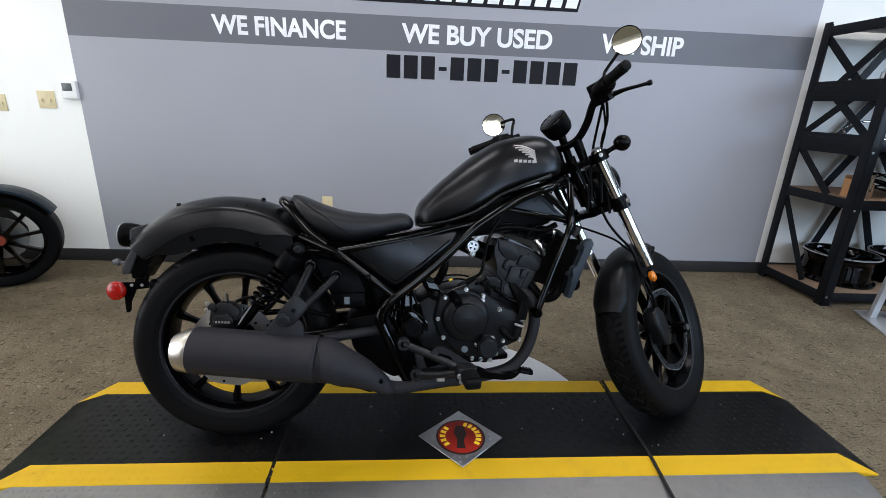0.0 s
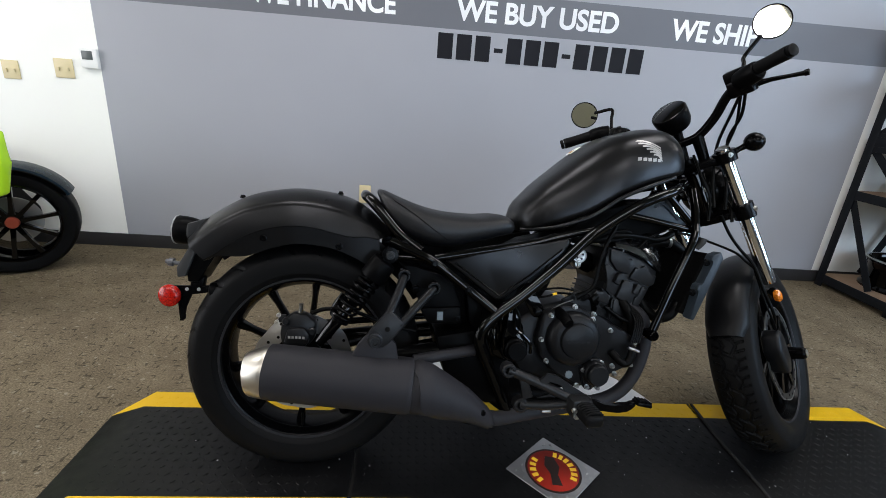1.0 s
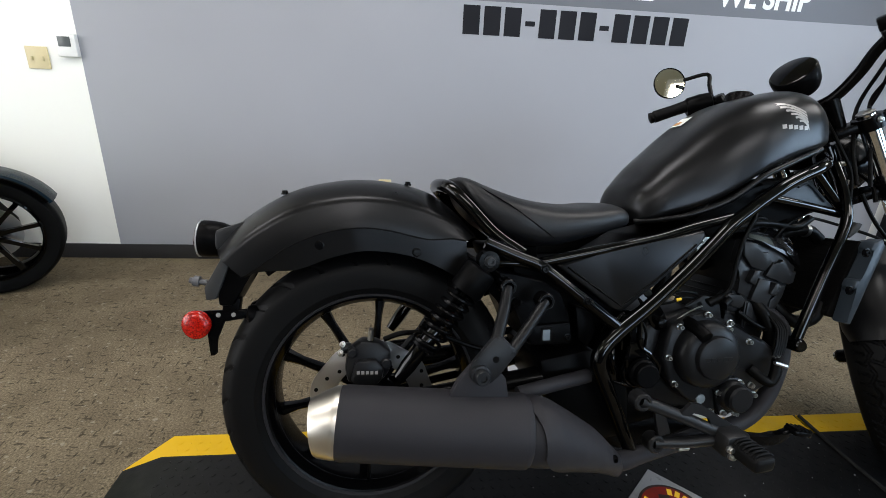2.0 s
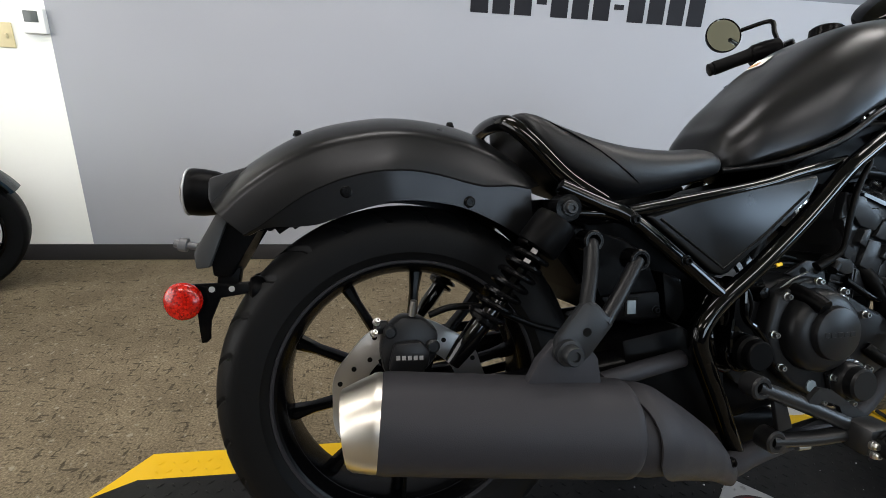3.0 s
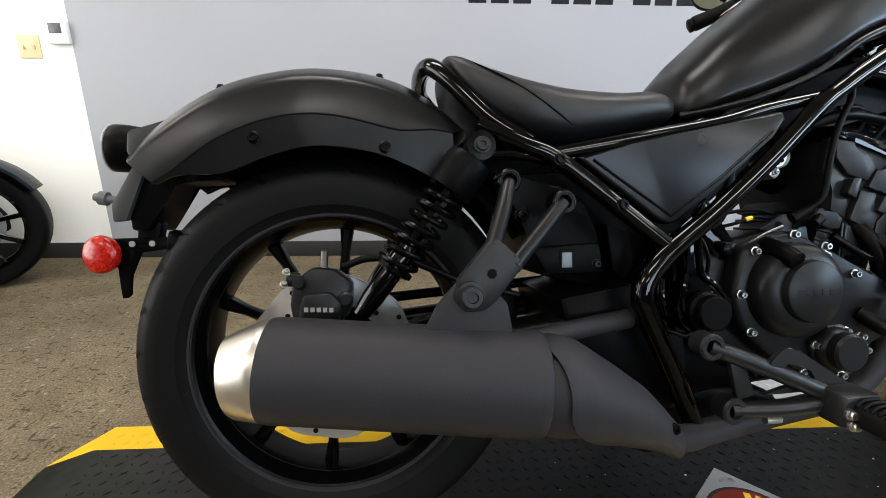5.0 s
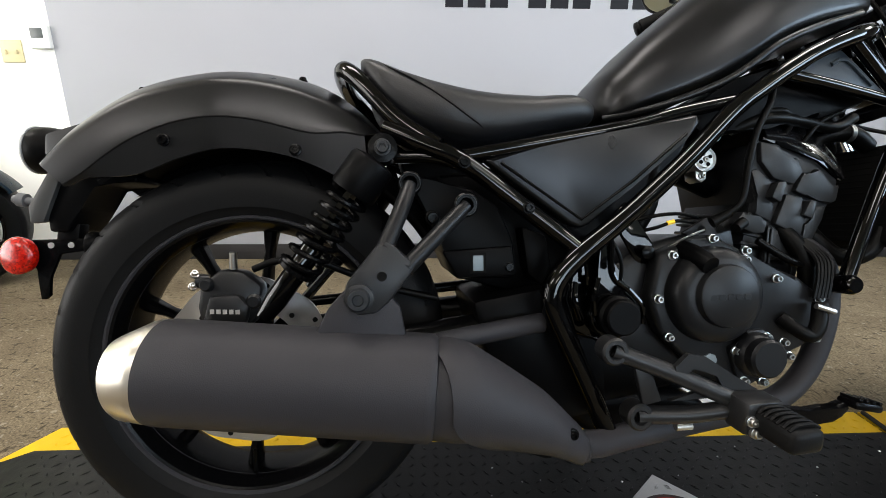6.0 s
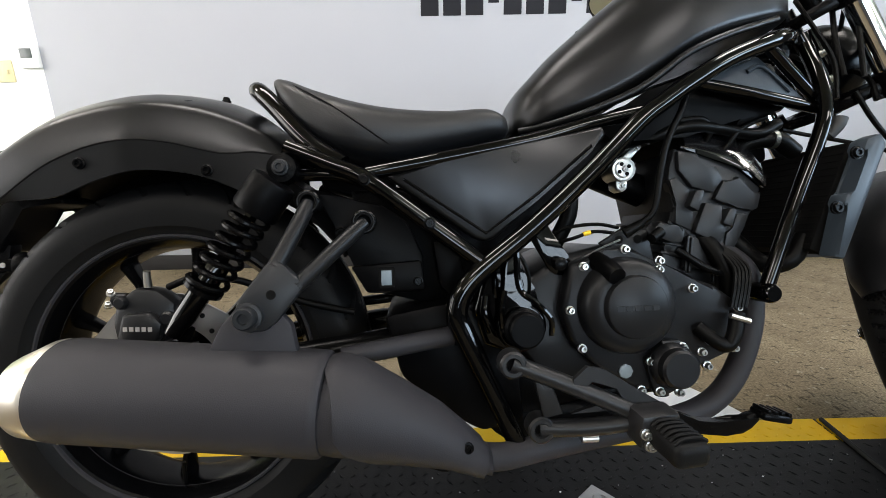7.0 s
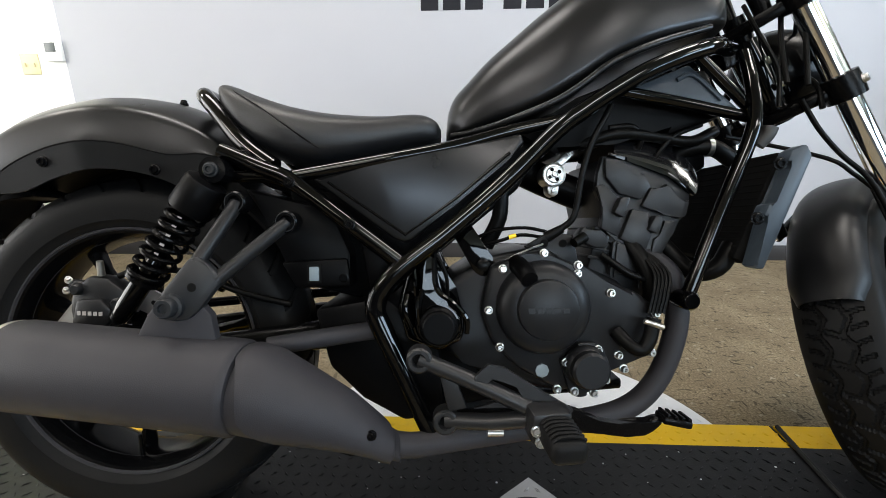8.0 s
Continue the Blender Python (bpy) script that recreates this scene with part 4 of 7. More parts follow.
# -- seat
def seat_section(tu, tw, bu, bw, hw, nt=32):
    out = []
    for k in range(nt):
        q = 2 * math.pi * k / nt
        c, s = math.cos(q), math.sin(q)
        v = hw * math.copysign(abs(c) ** 0.6, c)
        f = 0.5 + 0.5 * math.copysign(abs(s) ** (0.8 if s > 0 else 0.6), s)
        dip = 0.002 * (1 - (v / hw) ** 2) if s > 0 else 0
        out.append(P(bu + (tu - bu) * f, v, bw + (tw - bw) * f - dip))
    return out


SEAT = [(0.1820, 0.7790, 0.1940, 0.7480, 0.0720), (0.1852, 0.7880, 0.2012, 0.7220, 0.1060), (0.2054, 0.7860, 0.2204, 0.6960, 0.1260), (0.2526, 0.7670, 0.2556, 0.6660, 0.1390), (0.3128, 0.7470, 0.3088, 0.6440, 0.1520), (0.3800, 0.7350, 0.3720, 0.6360, 0.1500), (0.4600, 0.7310, 0.4550, 0.6520, 0.1380), (0.5250, 0.7350, 0.5250, 0.6700, 0.1230), (0.5550, 0.7250, 0.5560, 0.6780, 0.1080), (0.5660, 0.7090, 0.5660, 0.6880, 0.0830)]
bm = bmesh.new()
sp = spline([Vector(s[:3]) for s in SEAT], 5)
sq = spline([Vector((s[3], s[4], 0)) for s in SEAT], 5)
rings(bm, [seat_section(a.x, a.y, a.z, b.x, b.y) for a, b in zip(sp, sq)])
seat = part("seat", bm, M["vinyl"], bike, "low black vinyl solo seat", 60)


def seat_at(u, frac, sg, out=0.0008):
    s = np.array(SEAT)
    tu = s[:, 0] * frac + s[:, 2] * (1 - frac)
    tw, bu, bw, hw = (float(np.interp(u, tu, s[:, k])) for k in (1, 2, 3, 4))
    f = 2 * frac - 1
    e = 0.8 if f > 0 else 0.6
    sn = abs(f) ** (1 / e)
    c = math.sqrt(max(0, 1 - sn * sn))
    return P(u, sg * (hw * c ** 0.6 + out), bw + (tw - bw) * frac)


def seat_seam(sg):
    rod("seam", [seat_at(0.200, 0.86, sg), seat_at(0.235, 0.78, sg), seat_at(0.28, 0.68, sg), seat_at(0.32, 0.52, sg), seat_at(0.36, 0.30, sg), seat_at(0.39, 0.12, sg)], 0.0013, M["plastic"], seat, "", 6, 8)


both(seat_seam)

# -- rear fender
FT = [(-0.300, 0.632), (-0.245, 0.690), (-0.150, 0.747), (-0.052, 0.771), (0.023, 0.773), (0.097, 0.762), (0.152, 0.741), (0.200, 0.704), (0.240, 0.660)]
FS = [(-0.236, 0.580), (-0.206, 0.598), (-0.147, 0.639), (-0.078, 0.667), (-0.010, 0.677), (0.052, 0.671), (0.123, 0.654), (0.171, 0.655), (0.205, 0.650)]
ft = spline([Vector((a - 0.014, b + 0.005, 0)) for a, b in FT], 6)
fs_ = spline([Vector((a - 0.014, b + 0.005, 0)) for a, b in FS], 6)
HF = 0.119


def fender_loop(tp, sp_, hf, n=40):
    outer, inner = [], []
    for k in range(n + 1):
        q = math.pi * k / n
        c, s = math.cos(q), math.sin(q)
        # flank up to a soft crease, then the crown
        a = min(q, math.pi - q) / (math.pi / 2)
        if a < 0.42:
            v, f = hf * (1 - 0.10 * (a / 0.42) ** 1.5), 0.60 * a / 0.42
        else:
            g = (a - 0.42) / 0.58
            v, f = hf * 0.90 * (1 - g), 0.60 + 0.40 * (1 - (1 - g) ** 2)
        v = math.copysign(v, c)
        pt = sp_ + (tp - sp_) * f
        outer.append(P(pt.x, v, pt.y))
        pin = sp_ + (tp - sp_) * (f * 0.955)
        inner.append(P(pin.x, v * 0.965, pin.y))
    return outer + inner[::-1]


def half_width(u):
    """The fender narrows towards its tail."""
    return HF - 0.10 * max(0.0, -0.04 - u)


bm = bmesh.new()
rings(bm, [fender_loop(a, b, half_width(b.x)) for a, b in zip(ft, fs_)])
rear_fender = part("rear_fender", bm, M["matte"], bike, "matte graphite rear fender", 50)
FL = [(-0.230, 0.578), (-0.200, 0.590), (-0.131, 0.594), (-0.063, 0.618), (0.003, 0.631), (0.083, 0.622), (0.145, 0.598), (0.190, 0.572), (0.212, 0.560)]
fl = spline([Vector((a - 0.014, b + 0.005, 0)) for a, b in FL], 6)


def fender_plate(sg):
    bm = bmesh.new()
    loops = []
    for a, b in zip(fs_, fl):
        up = a + (a - b).normalized() * 0.0008
        h = half_width(a.x)
        loops.append([P(up.x, sg * (h + 0.002), up.y - 0.0025), P(b.x, sg * (h - 0.001), b.y), P(b.x, sg * (h - 0.006), b.y), P(up.x, sg * (h - 0.004), up.y - 0.0025)])
    rings(bm, loops)
    part("fender_plate", bm, M["matte"], rear_fender, "dark fender side plate")
    bm = bmesh.new()
    tube(bm, [P(a.x, sg * (half_width(a.x) + 0.0015), a.y - 0.0005) for a in fs_[::3]], 0.0016, 6, 2)
    part("seam", bm, M["gap_shade"], rear_fender)
    for u, w in ((-0.100, 0.648), (0.089, 0.633)):
        bm = bmesh.new()
        lathe(bm, [(0, 0.003), (0.0034, 0.003), (0.0038, 0.006), (0.0062, 0.006), (0.0068, 0.0045), (0.0068, 0.002), (0.0092, 0.0015), (0.0092, -0.002), (0, -0.002)], P(u, sg * (half_width(u) + 0.001), w), (0, -sg, 0), 12, closed=False)
        part("bolt", bm, M["satin"], rear_fender)


both(fender_plate)
for u, w in ((-0.179, 0.747), (0.081, 0.769)):
    bm = bmesh.new()
    bolt(bm, P(u, 0.01, w), (0, 0, 1), 0.006, 0.007)
    part("bolt", bm, M["satin"], rear_fender)
# dark liner under the fender
bm = bmesh.new()
rings(bm, [[P(r * math.cos(q), v, RW + r * math.sin(q)) for r, v in ((0.340, 0.094), (0.346, 0.097), (0.370, 0.086), (0.378, 0.0), (0.370, -0.086), (0.346, -0.097), (0.340, -0.094), (0.364, -0.080), (0.370, 0.0), (0.364, 0.080))] for q in (radians(126 - 94 * i / 30) for i in range(31))])
part("fender_liner", bm, M["plastic"], rear_fender)

# -- tail lamp, plate bracket and reflectors
tail = new("tail_lamp")
tail.parent = bike
bm = bmesh.new()
disc_solid(bm, P(-0.350, 0.0, 0.652), P(1, 0, -0.06), [(0.0365, 0.0), (0.0385, 0.003), (0.0385, 0.020), (0.036, 0.040), (0.030, 0.058), (0.021, 0.071), (0.010, 0.078)], 36)
part("housing", bm, M["plastic"], tail, "round black lamp housing")
bm = bmesh.new()
disc_solid(bm, P(-0.351, 0.0, 0.652), P(-1, 0, 0.06), [(0.0365, -0.002), (0.0365, 0.002), (0.028, 0.007), (0.010, 0.009)], 36)
part("lens", bm, M["dark_lens"], tail, "dark red tail lens")
side_prism("lamp_arm", [(-0.312, 0.672), (-0.218, 0.702), (-0.246, 0.660), (-0.284, 0.622), (-0.306, 0.622), (-0.314, 0.640)], -0.044, 0.044, M["plastic_grey"], 0.007, tail)
bm = bmesh.new()
lathe(bm, [(0.0370, 0.0010), (0.0390, 0.0016), (0.0390, -0.0006), (0.0370, -0.0010)], P(-0.3505, 0.0, 0.652), P(-1, 0, 0.06), 36)
part("lens_ring", bm, M["silver"], tail, "thin silver lens ring")
bracket = side_prism("plate_bracket", [(-0.2920, 0.6340), (-0.2320, 0.6190), (-0.1750, 0.6040), (-0.1750, 0.5940), (-0.2440, 0.5920), (-0.2620, 0.5520), (-0.2820, 0.5160), (-0.3100, 0.5160), (-0.3150, 0.5640)], -0.045, 0.044, M["plastic"], 0.005, None, "black plastic plate bracket")
side_prism("plate_holder", [(-0.3000, 0.6160), (-0.2820, 0.6100), (-0.3120, 0.5320), (-0.3320, 0.5300), (-0.3340, 0.5560)], 0.036, 0.052, M["silver_dull"], 0.003, bracket, "dull grey plate holder edge")
rod("plate_lamp", [P(-0.3320, 0.035, 0.5640), P(-0.3460, 0.035, 0.5665), P(-0.3470, 0.035, 0.5667), P(-0.3580, 0.035, 0.5685), P(-0.3590, 0.035, 0.5687), P(-0.3660, 0.035, 0.5700)], [0.006, 0.006, 0.011, 0.011, 0.007, 0.006], M["lamp_grey"], bracket, "small grey plate lamp")
side_prism("reflector_arm", [(-0.3720, 0.5040), (-0.2250, 0.5060), (-0.2250, 0.4900), (-0.3040, 0.4820), (-0.3200, 0.4440), (-0.3200, 0.4140), (-0.3260, 0.4080), (-0.3340, 0.4080), (-0.3360, 0.4340), (-0.3360, 0.4560), (-0.3500, 0.4840), (-0.3720, 0.4860)], 0.028, 0.034, M["satin"], 0.0015, bracket)
side_prism("bracket_stem", [(-0.3050, 0.5290), (-0.2700, 0.5290), (-0.2750, 0.4990), (-0.3080, 0.4990)], 0.010, 0.034, M["plastic"], 0.003, bracket)
# pale discs painted for the bright background showing through the arm's holes
for u in (-0.315, -0.285, -0.255):
    bm = bmesh.new()
    lathe(bm, [(0, 0.0008), (0.0048, 0.0008), (0.0048, -0.002), (0, -0.002)], P(u, 0.0345, 0.495), (0, -1, 0), 12, closed=False)
    part("hole", bm, M["print"], bracket)
bm = bmesh.new()
disc_solid(bm, P(-0.354, 0.050, 0.480), P(-0.22, 0.96, 0.02), [(0.028, -0.010), (0.030, -0.002), (0.0295, 0.002), (0.026, 0.0055), (0.018, 0.0085), (0.006, 0.0100)], 32)
part("side_reflector", bm, M["red_lens"], bracket, "round red side reflector")
for sg in (1, -1):
    bm = bmesh.new()
    disc_solid(bm, P(-0.240, sg * 0.02 + 0.02, 0.494), P(-1, sg * 0.25, 0), [(0.010, -0.020), (0.020, -0.010), (0.023, 0.006), (0.020, 0.014), (0.008, 0.018)], 20)
    part("turn_signal", bm, M["plastic"], bracket, "black turn signal pod")

# -- shocks
def shock(sg):
    top, low = P(0.220, sg * 0.184, 0.623), P(0.050, sg * 0.166, 0.392)
    d = (low - top).normalized()
    sh = new("shock_absorber")
    sh.parent = bike
    bm = bmesh.new()
    lathe(bm, [(0, 0.016), (0.009, 0.016), (0.010, 0.012), (0.020, 0.011), (0.021, -0.018), (0, -0.018)], top, (0, -sg, 0), 20, closed=False)
    part("top_eye", bm, M["satin"], sh)
    bolts("bolt", [top + Vector((0, -sg * 0.015, 0))], M["plastic_grey"], 0.009, 0.008, (0, -sg, 0), sh)
    bm = bmesh.new()
    disc_solid(bm, top + d * 0.018, d, [(0.020, 0.0), (0.030, 0.003), (0.0325, 0.008), (0.0335, 0.052), (0.032, 0.056)], 28)
    part("canister", bm, M["plastic"], sh, "black cap over the spring")
    L = (low - top).length
    bm = bmesh.new()
    tube(bm, [top + d * 0.06, top + d * (L - 0.10)], 0.0095, 6)
    part("damper_rod", bm, M["gloss"], sh)
    bm = bmesh.new()
    tube(bm, [top + d * (L - 0.125), top + d * (L - 0.12), top + d * (L - 0.03), low], [0.013, 0.016, 0.016, 0.012], 16, 1)
    part("damper_body", bm, M["gloss"], sh)
    bm = bmesh.new()
    x = d.orthogonal().normalized()
    y = d.cross(x)
    n, turns = 200, 7.2
    tube(bm, [top + d * (0.076 + (L - 0.076 - 0.085) * (k / n) ** 1.08) + 0.0262 * (math.cos(2 * math.pi * turns * k / n) * x + math.sin(2 * math.pi * turns * k / n) * y) for k in range(n + 1)], 0.0042, 8, 1)
    part("spring", bm, M["satin"], sh, "gloss black coil spring")
    bm = bmesh.new()
    disc_solid(bm, top + d * (L - 0.085), d, [(0.016, 0.0), (0.028, 0.0), (0.028, 0.006), (0.014, 0.012)], 24)
    part("spring_seat", bm, M["satin"], sh)


both(shock)

# -- swingarm, rear caliper
def swing(sg):
    bm = bmesh.new()
    tube(bm, [P(0.55, sg * 0.095, 0.375), P(0.40, sg * 0.105, 0.355), P(0.20, sg * 0.115, 0.335), P(-0.02, sg * 0.118, 0.312)], [0.026, 0.026, 0.023, 0.020], 14, 4)
    part("swingarm", bm, M["satin"], bike)


both(swing)
rod("swingarm_bridge", [P(0.40, -0.11, 0.36), P(0.40, 0.11, 0.36)], 0.026, M["satin"])
CU, CW = -0.009, 0.008
cal = side_prism("rear_caliper", [(a + CU, b + CW) for a, b in ((-0.040, 0.362), (0.026, 0.362), (0.044, 0.385), (0.046, 0.425), (0.020, 0.446), (-0.012, 0.450), (-0.040, 0.428), (-0.046, 0.395))], 0.092, 0.132, M["case"], 0.008, None, "black brake caliper")
side_prism("caliper_face", [(a + CU, b + CW) for a, b in ((-0.034, 0.372), (-0.022, 0.360), (0.016, 0.360), (0.028, 0.374), (0.032, 0.396), (0.016, 0.414), (-0.024, 0.412))], 0.128, 0.145, M["case"], 0.006, cal)
for a, b, r in ((0.036, 0.402, 0.011), (-0.030, 0.428, 0.010)):
    bm = bmesh.new()
    disc_solid(bm, P(a + CU, 0.126, b + CW), (0, -1, 0), [(r, 0.0), (r, 0.010), (r * 0.7, 0.014)], 16)
    part("pin_boss", bm, M["case"], cal)
for i in range(5):
    bm = bmesh.new()
    box(bm, (CU - 0.022 + i * 0.0088, -0.1458, CW + 0.387 - 0.0004 * i), (CU - 0.022 + i * 0.0088 + 0.0058, -0.1448, CW + 0.3935 - 0.0004 * i))
    part("caliper_mark", bm, M["print"], cal, "pale printed bar")
rod("pin_arm", [P(-0.034 + CU, 0.112, 0.430 + CW), P(-0.052 + CU, 0.116, 0.432 + CW)], 0.011, M["case"], cal)
bolts("bolt", [P(-0.054 + CU, 0.124, 0.424 + CW), P(-0.050 + CU, 0.124, 0.442 + CW)], M["steel"], 0.0045, 0.007, (0.3, -0.6, 0.6), cal)
rod("bleed_cap", [P(-0.004, 0.124, 0.458), P(-0.002, 0.130, 0.482)], [0.006, 0.005], M["steel"], cal)
rod("brake_hose", [P(0.023, 0.12, 0.456), P(0.06, 0.122, 0.468), P(0.115, 0.114, 0.464), P(0.15, 0.10, 0.45), P(0.22, 0.09, 0.42), P(0.30, 0.09, 0.40)], 0.0055, M["cable"], cal)

# -- exhaust
ex = new("exhaust")
ex.parent = bike
MUF_A, MUF_B = P(-0.064, 0.220, 0.338), P(0.300, 0.248, 0.307)
md = (MUF_B - MUF_A).normalized()
bm = bmesh.new()
lathe(bm, [(0, -0.0), (0.061, 0.0), (0.0645, 0.003), (0.0660, 0.012), (0.0680, 0.336), (0.0675, 0.344), (0.0640, 0.3485), (0.056, 0.350), (0, 0.350)], MUF_A, md, 56, closed=False)
part("muffler", bm, M["heat"], ex, "matte black muffler body")
bm = bmesh.new()
cap = []
mup = Vector((0, 0, 1)) - md * md.z
mup.normalize()
mside = md.cross(mup)
# along the axis outward at crown and foot, drop of the centre, half height, half width
for o_top, o_foot, drop, hh, hw_ in ((-0.006, -0.006, 0.0, 0.0640, 0.0640), (0.003, 0.003, 0.0, 0.0642, 0.0642), (0.008, 0.007, 0.0005, 0.0632, 0.0632), (0.044, 0.026, 0.0095, 0.0530, 0.0545), (0.051, 0.031, 0.0105, 0.0495, 0.0510), (0.050, 0.030, 0.0105, 0.0460, 0.0475), (0.036, 0.018, 0.0105, 0.0450, 0.0465), (0.008, 0.004, 0.006, 0.0450, 0.0465)):
    ring = []
    for k in range(56):
        q = 2 * math.pi * k / 56
        f = 0.5 + 0.5 * math.sin(q)
        ring.append(MUF_A - md * (o_foot + (o_top - o_foot) * f) + mup * (hh * math.sin(q) - drop) + mside * hw_ * math.cos(q))
    cap.append(ring)
rings(bm, cap, caps=False)
part("end_cap", bm, M["stainless"], ex, "brushed stainless end cap", 30)
bm = bmesh.new()
lathe(bm, [(0, -0.008), (0.044, -0.008), (0.044, -0.002), (0, -0.002)], MUF_A - mup * 0.009, md, 40, closed=False)
part("outlet", bm, M["gap_shade"], ex)
CONE = [  # u, top, foot, middle and half width across
    (0.262, 0.358, 0.247, 0.244, 0.058), (0.300, 0.366, 0.2405, 0.247, 0.063), (0.330, 0.357, 0.2385, 0.246, 0.061), (0.380, 0.323, 0.229, 0.240, 0.052), (0.430, 0.286, 0.214, 0.230, 0.041), (0.460, 0.256, 0.200, 0.222, 0.032), (0.482, 0.232, 0.186, 0.213, 0.026), (0.500, 0.218, 0.176, 0.205, 0.0215)]


def cone_at(u, q, out=0.0):
    """A point on the cone's skin at u, q radians up from the outer side."""
    k = max(i for i in range(len(CONE) - 1) if CONE[i][0] <= max(u, CONE[0][0]))
    a, b = CONE[k], CONE[k + 1]
    f = min(1.0, (u - a[0]) / (b[0] - a[0]))
    top, foot, v, hv = (a[i] + (b[i] - a[i]) * f for i in (1, 2, 3, 4))
    return P(u, v + (hv + out) * math.cos(q), (top + foot) / 2 + ((top - foot) / 2 + out) * math.sin(q))


bm = bmesh.new()
rings(bm, [[cone_at(0.262 + 0.238 * j / 24, 2 * math.pi * k / 40) for k in range(40)] for j in range(25)])
part("muffler_cone", bm, M["heat"], ex, "matte black muffler cone", 60)
bm = bmesh.new()
shell = []
for j in range(27):
    s_ = j / 26
    u = 0.2975 + 0.195 * s_
    # the lower edge sweeps down and forward, the nose is rounded off
    lo = math.radians(-14 - 66 * min(1.0, s_ / 0.45) ** 0.62) + (math.radians(75) * ((s_ - 0.90) / 0.10) ** 2 if s_ > 0.90 else 0.0)
    hi = math.radians(112) - (math.radians(55) * ((s_ - 0.90) / 0.10) ** 2 if s_ > 0.90 else 0.0)
    outer, inner = [], []
    for k in range(21):
        q = lo + (hi - lo) * k / 20
        back = 0.020 * (1 - s_) ** 3 * max(0.0, math.sin(q)) ** 3
        outer.append(cone_at(u - back, q, 0.0068))
        inner.append(cone_at(u - back, q, 0.0035))
    shell.append(outer + inner[::-1])
rings(bm, shell)
part("heat_shield", bm, M["heat"], ex, "matte black tapering heat shield", 40)
bolts("shield_bolt", [cone_at(0.462, 0.42, 0.006)], M["satin"], 0.0060, 0.006, parent=ex)
bm = bmesh.new()
prism(bm, [(0.392, 0.226), (0.394, 0.217), (0.428, 0.205), (0.437, 0.205), (0.440, 0.213), (0.436, 0.224)], lambda a, b, c: P(a, c, b), 0.226, 0.246, 0.002, 2)
part("shield_tab", bm, M["plastic"], ex, "black clamp tab under the shield")
bm = bmesh.new()
tube(bm, [P(0.905, 0.06, 0.52), P(0.925, 0.09, 0.485), P(0.962, 0.11, 0.445), P(0.974, 0.11, 0.385), P(0.964, 0.11, 0.322), P(0.938, 0.11, 0.262), P(0.896, 0.112, 0.222), P(0.830, 0.118, 0.202), P(0.70, 0.14, 0.194), P(0.58, 0.172, 0.193), P(0.52, 0.196, 0.196), P(0.485, 0.206, 0.204)], 0.0195, 18, 5)
part("header_pipe", bm, M["heat"], ex, "matte black header pipe")
bm = bmesh.new()
prism(bm, [(0.515, 0.232), (0.580, 0.240), (0.720, 0.226), (0.770, 0.205), (0.775, 0.168), (0.720, 0.146), (0.570, 0.150), (0.515, 0.190)], lambda a, b, c: P(a, c, b), 0.0, 0.095, 0.022, 3)
part("collector", bm, M["plastic"], ex, "black exhaust collector")
side_prism("muffler_tab", [(0.133, 0.381), (0.151, 0.416), (0.175, 0.442), (0.217, 0.442), (0.240, 0.414), (0.247, 0.374), (0.235, 0.356), (0.145, 0.356)], 0.234, 0.252, M["heat"], 0.004, ex)
rod("hanger_stub", [P(0.290, 0.176, 0.348), P(0.38, 0.162, 0.359), P(0.455, 0.150, 0.367)], 0.0150, M["heat"], ex, "", 14)

# -- rear footrest hanger
hang = side_prism("hanger_plate", [(0.169, 0.424), (0.175, 0.448), (0.213, 0.494), (0.227, 0.498), (0.237, 0.488), (0.253, 0.474), (0.259, 0.462), (0.225, 0.420), (0.210, 0.408), (0.185, 0.406)], 0.242, 0.258, M["plastic_grey"], 0.005, None, "dark grey forked hanger plate")
rod("arm", [P(0.256, 0.196, 0.572), P(0.243, 0.220, 0.537), P(0.221, 0.249, 0.486)], 0.0110, M["case"], hang)
rod("arm", [P(0.332, 0.198, 0.543), P(0.292, 0.224, 0.505), P(0.247, 0.249, 0.462)], 0.0110, M["case"], hang)
for c, r in ((P(0.256, 0.188, 0.574), 0.0165), (P(0.332, 0.190, 0.544), 0.0170)):
    bm = bmesh.new()
    lathe(bm, [(0.008, -0.012), (r, -0.012), (r, 0.016), (r - 0.002, 0.018), (0.010, 0.018), (0.009, 0.016)], c, (0, -1, 0), 24)
    part("boss", bm, M["satin"], hang)
    bm = bmesh.new()
    lathe(bm, [(r - 0.0036, 0.0177), (r - 0.0032, 0.0188), (r - 0.0024, 0.0188), (r - 0.002, 0.0178)], c, (0, -1, 0), 24)
    part("boss_ring", bm, M["plastic_grey"], hang)
    bm = bmesh.new()
    lathe(bm, [(0, 0.004), (0.0088, 0.004), (0.0088, -0.01), (0, -0.01)], c, (0, -1, 0), 16, closed=False)
    part("hole", bm, M["gap_shade"], hang)
bm = bmesh.new()
lathe(bm, [(0, 0.0008), (0.0062, 0.0008), (0.0062, -0.004), (0, -0.004)], P(0.218, 0.258, 0.454), (0, -1, 0), 16, closed=False)
part("hole", bm, M["gap_shade"], hang)
bm = bmesh.new()
lathe(bm, [(0, 0.016), (0.006, 0.016), (0.007, 0.020), (0.012, 0.020), (0.014, 0.017), (0.014, 0.006), (0.018, 0.005), (0.018, -0.004), (0, -0.004)], P(0.190, 0.261, 0.428), (0, -1, 0), 20, closed=False)
part("muffler_bolt", bm, M["plastic_grey"], hang)

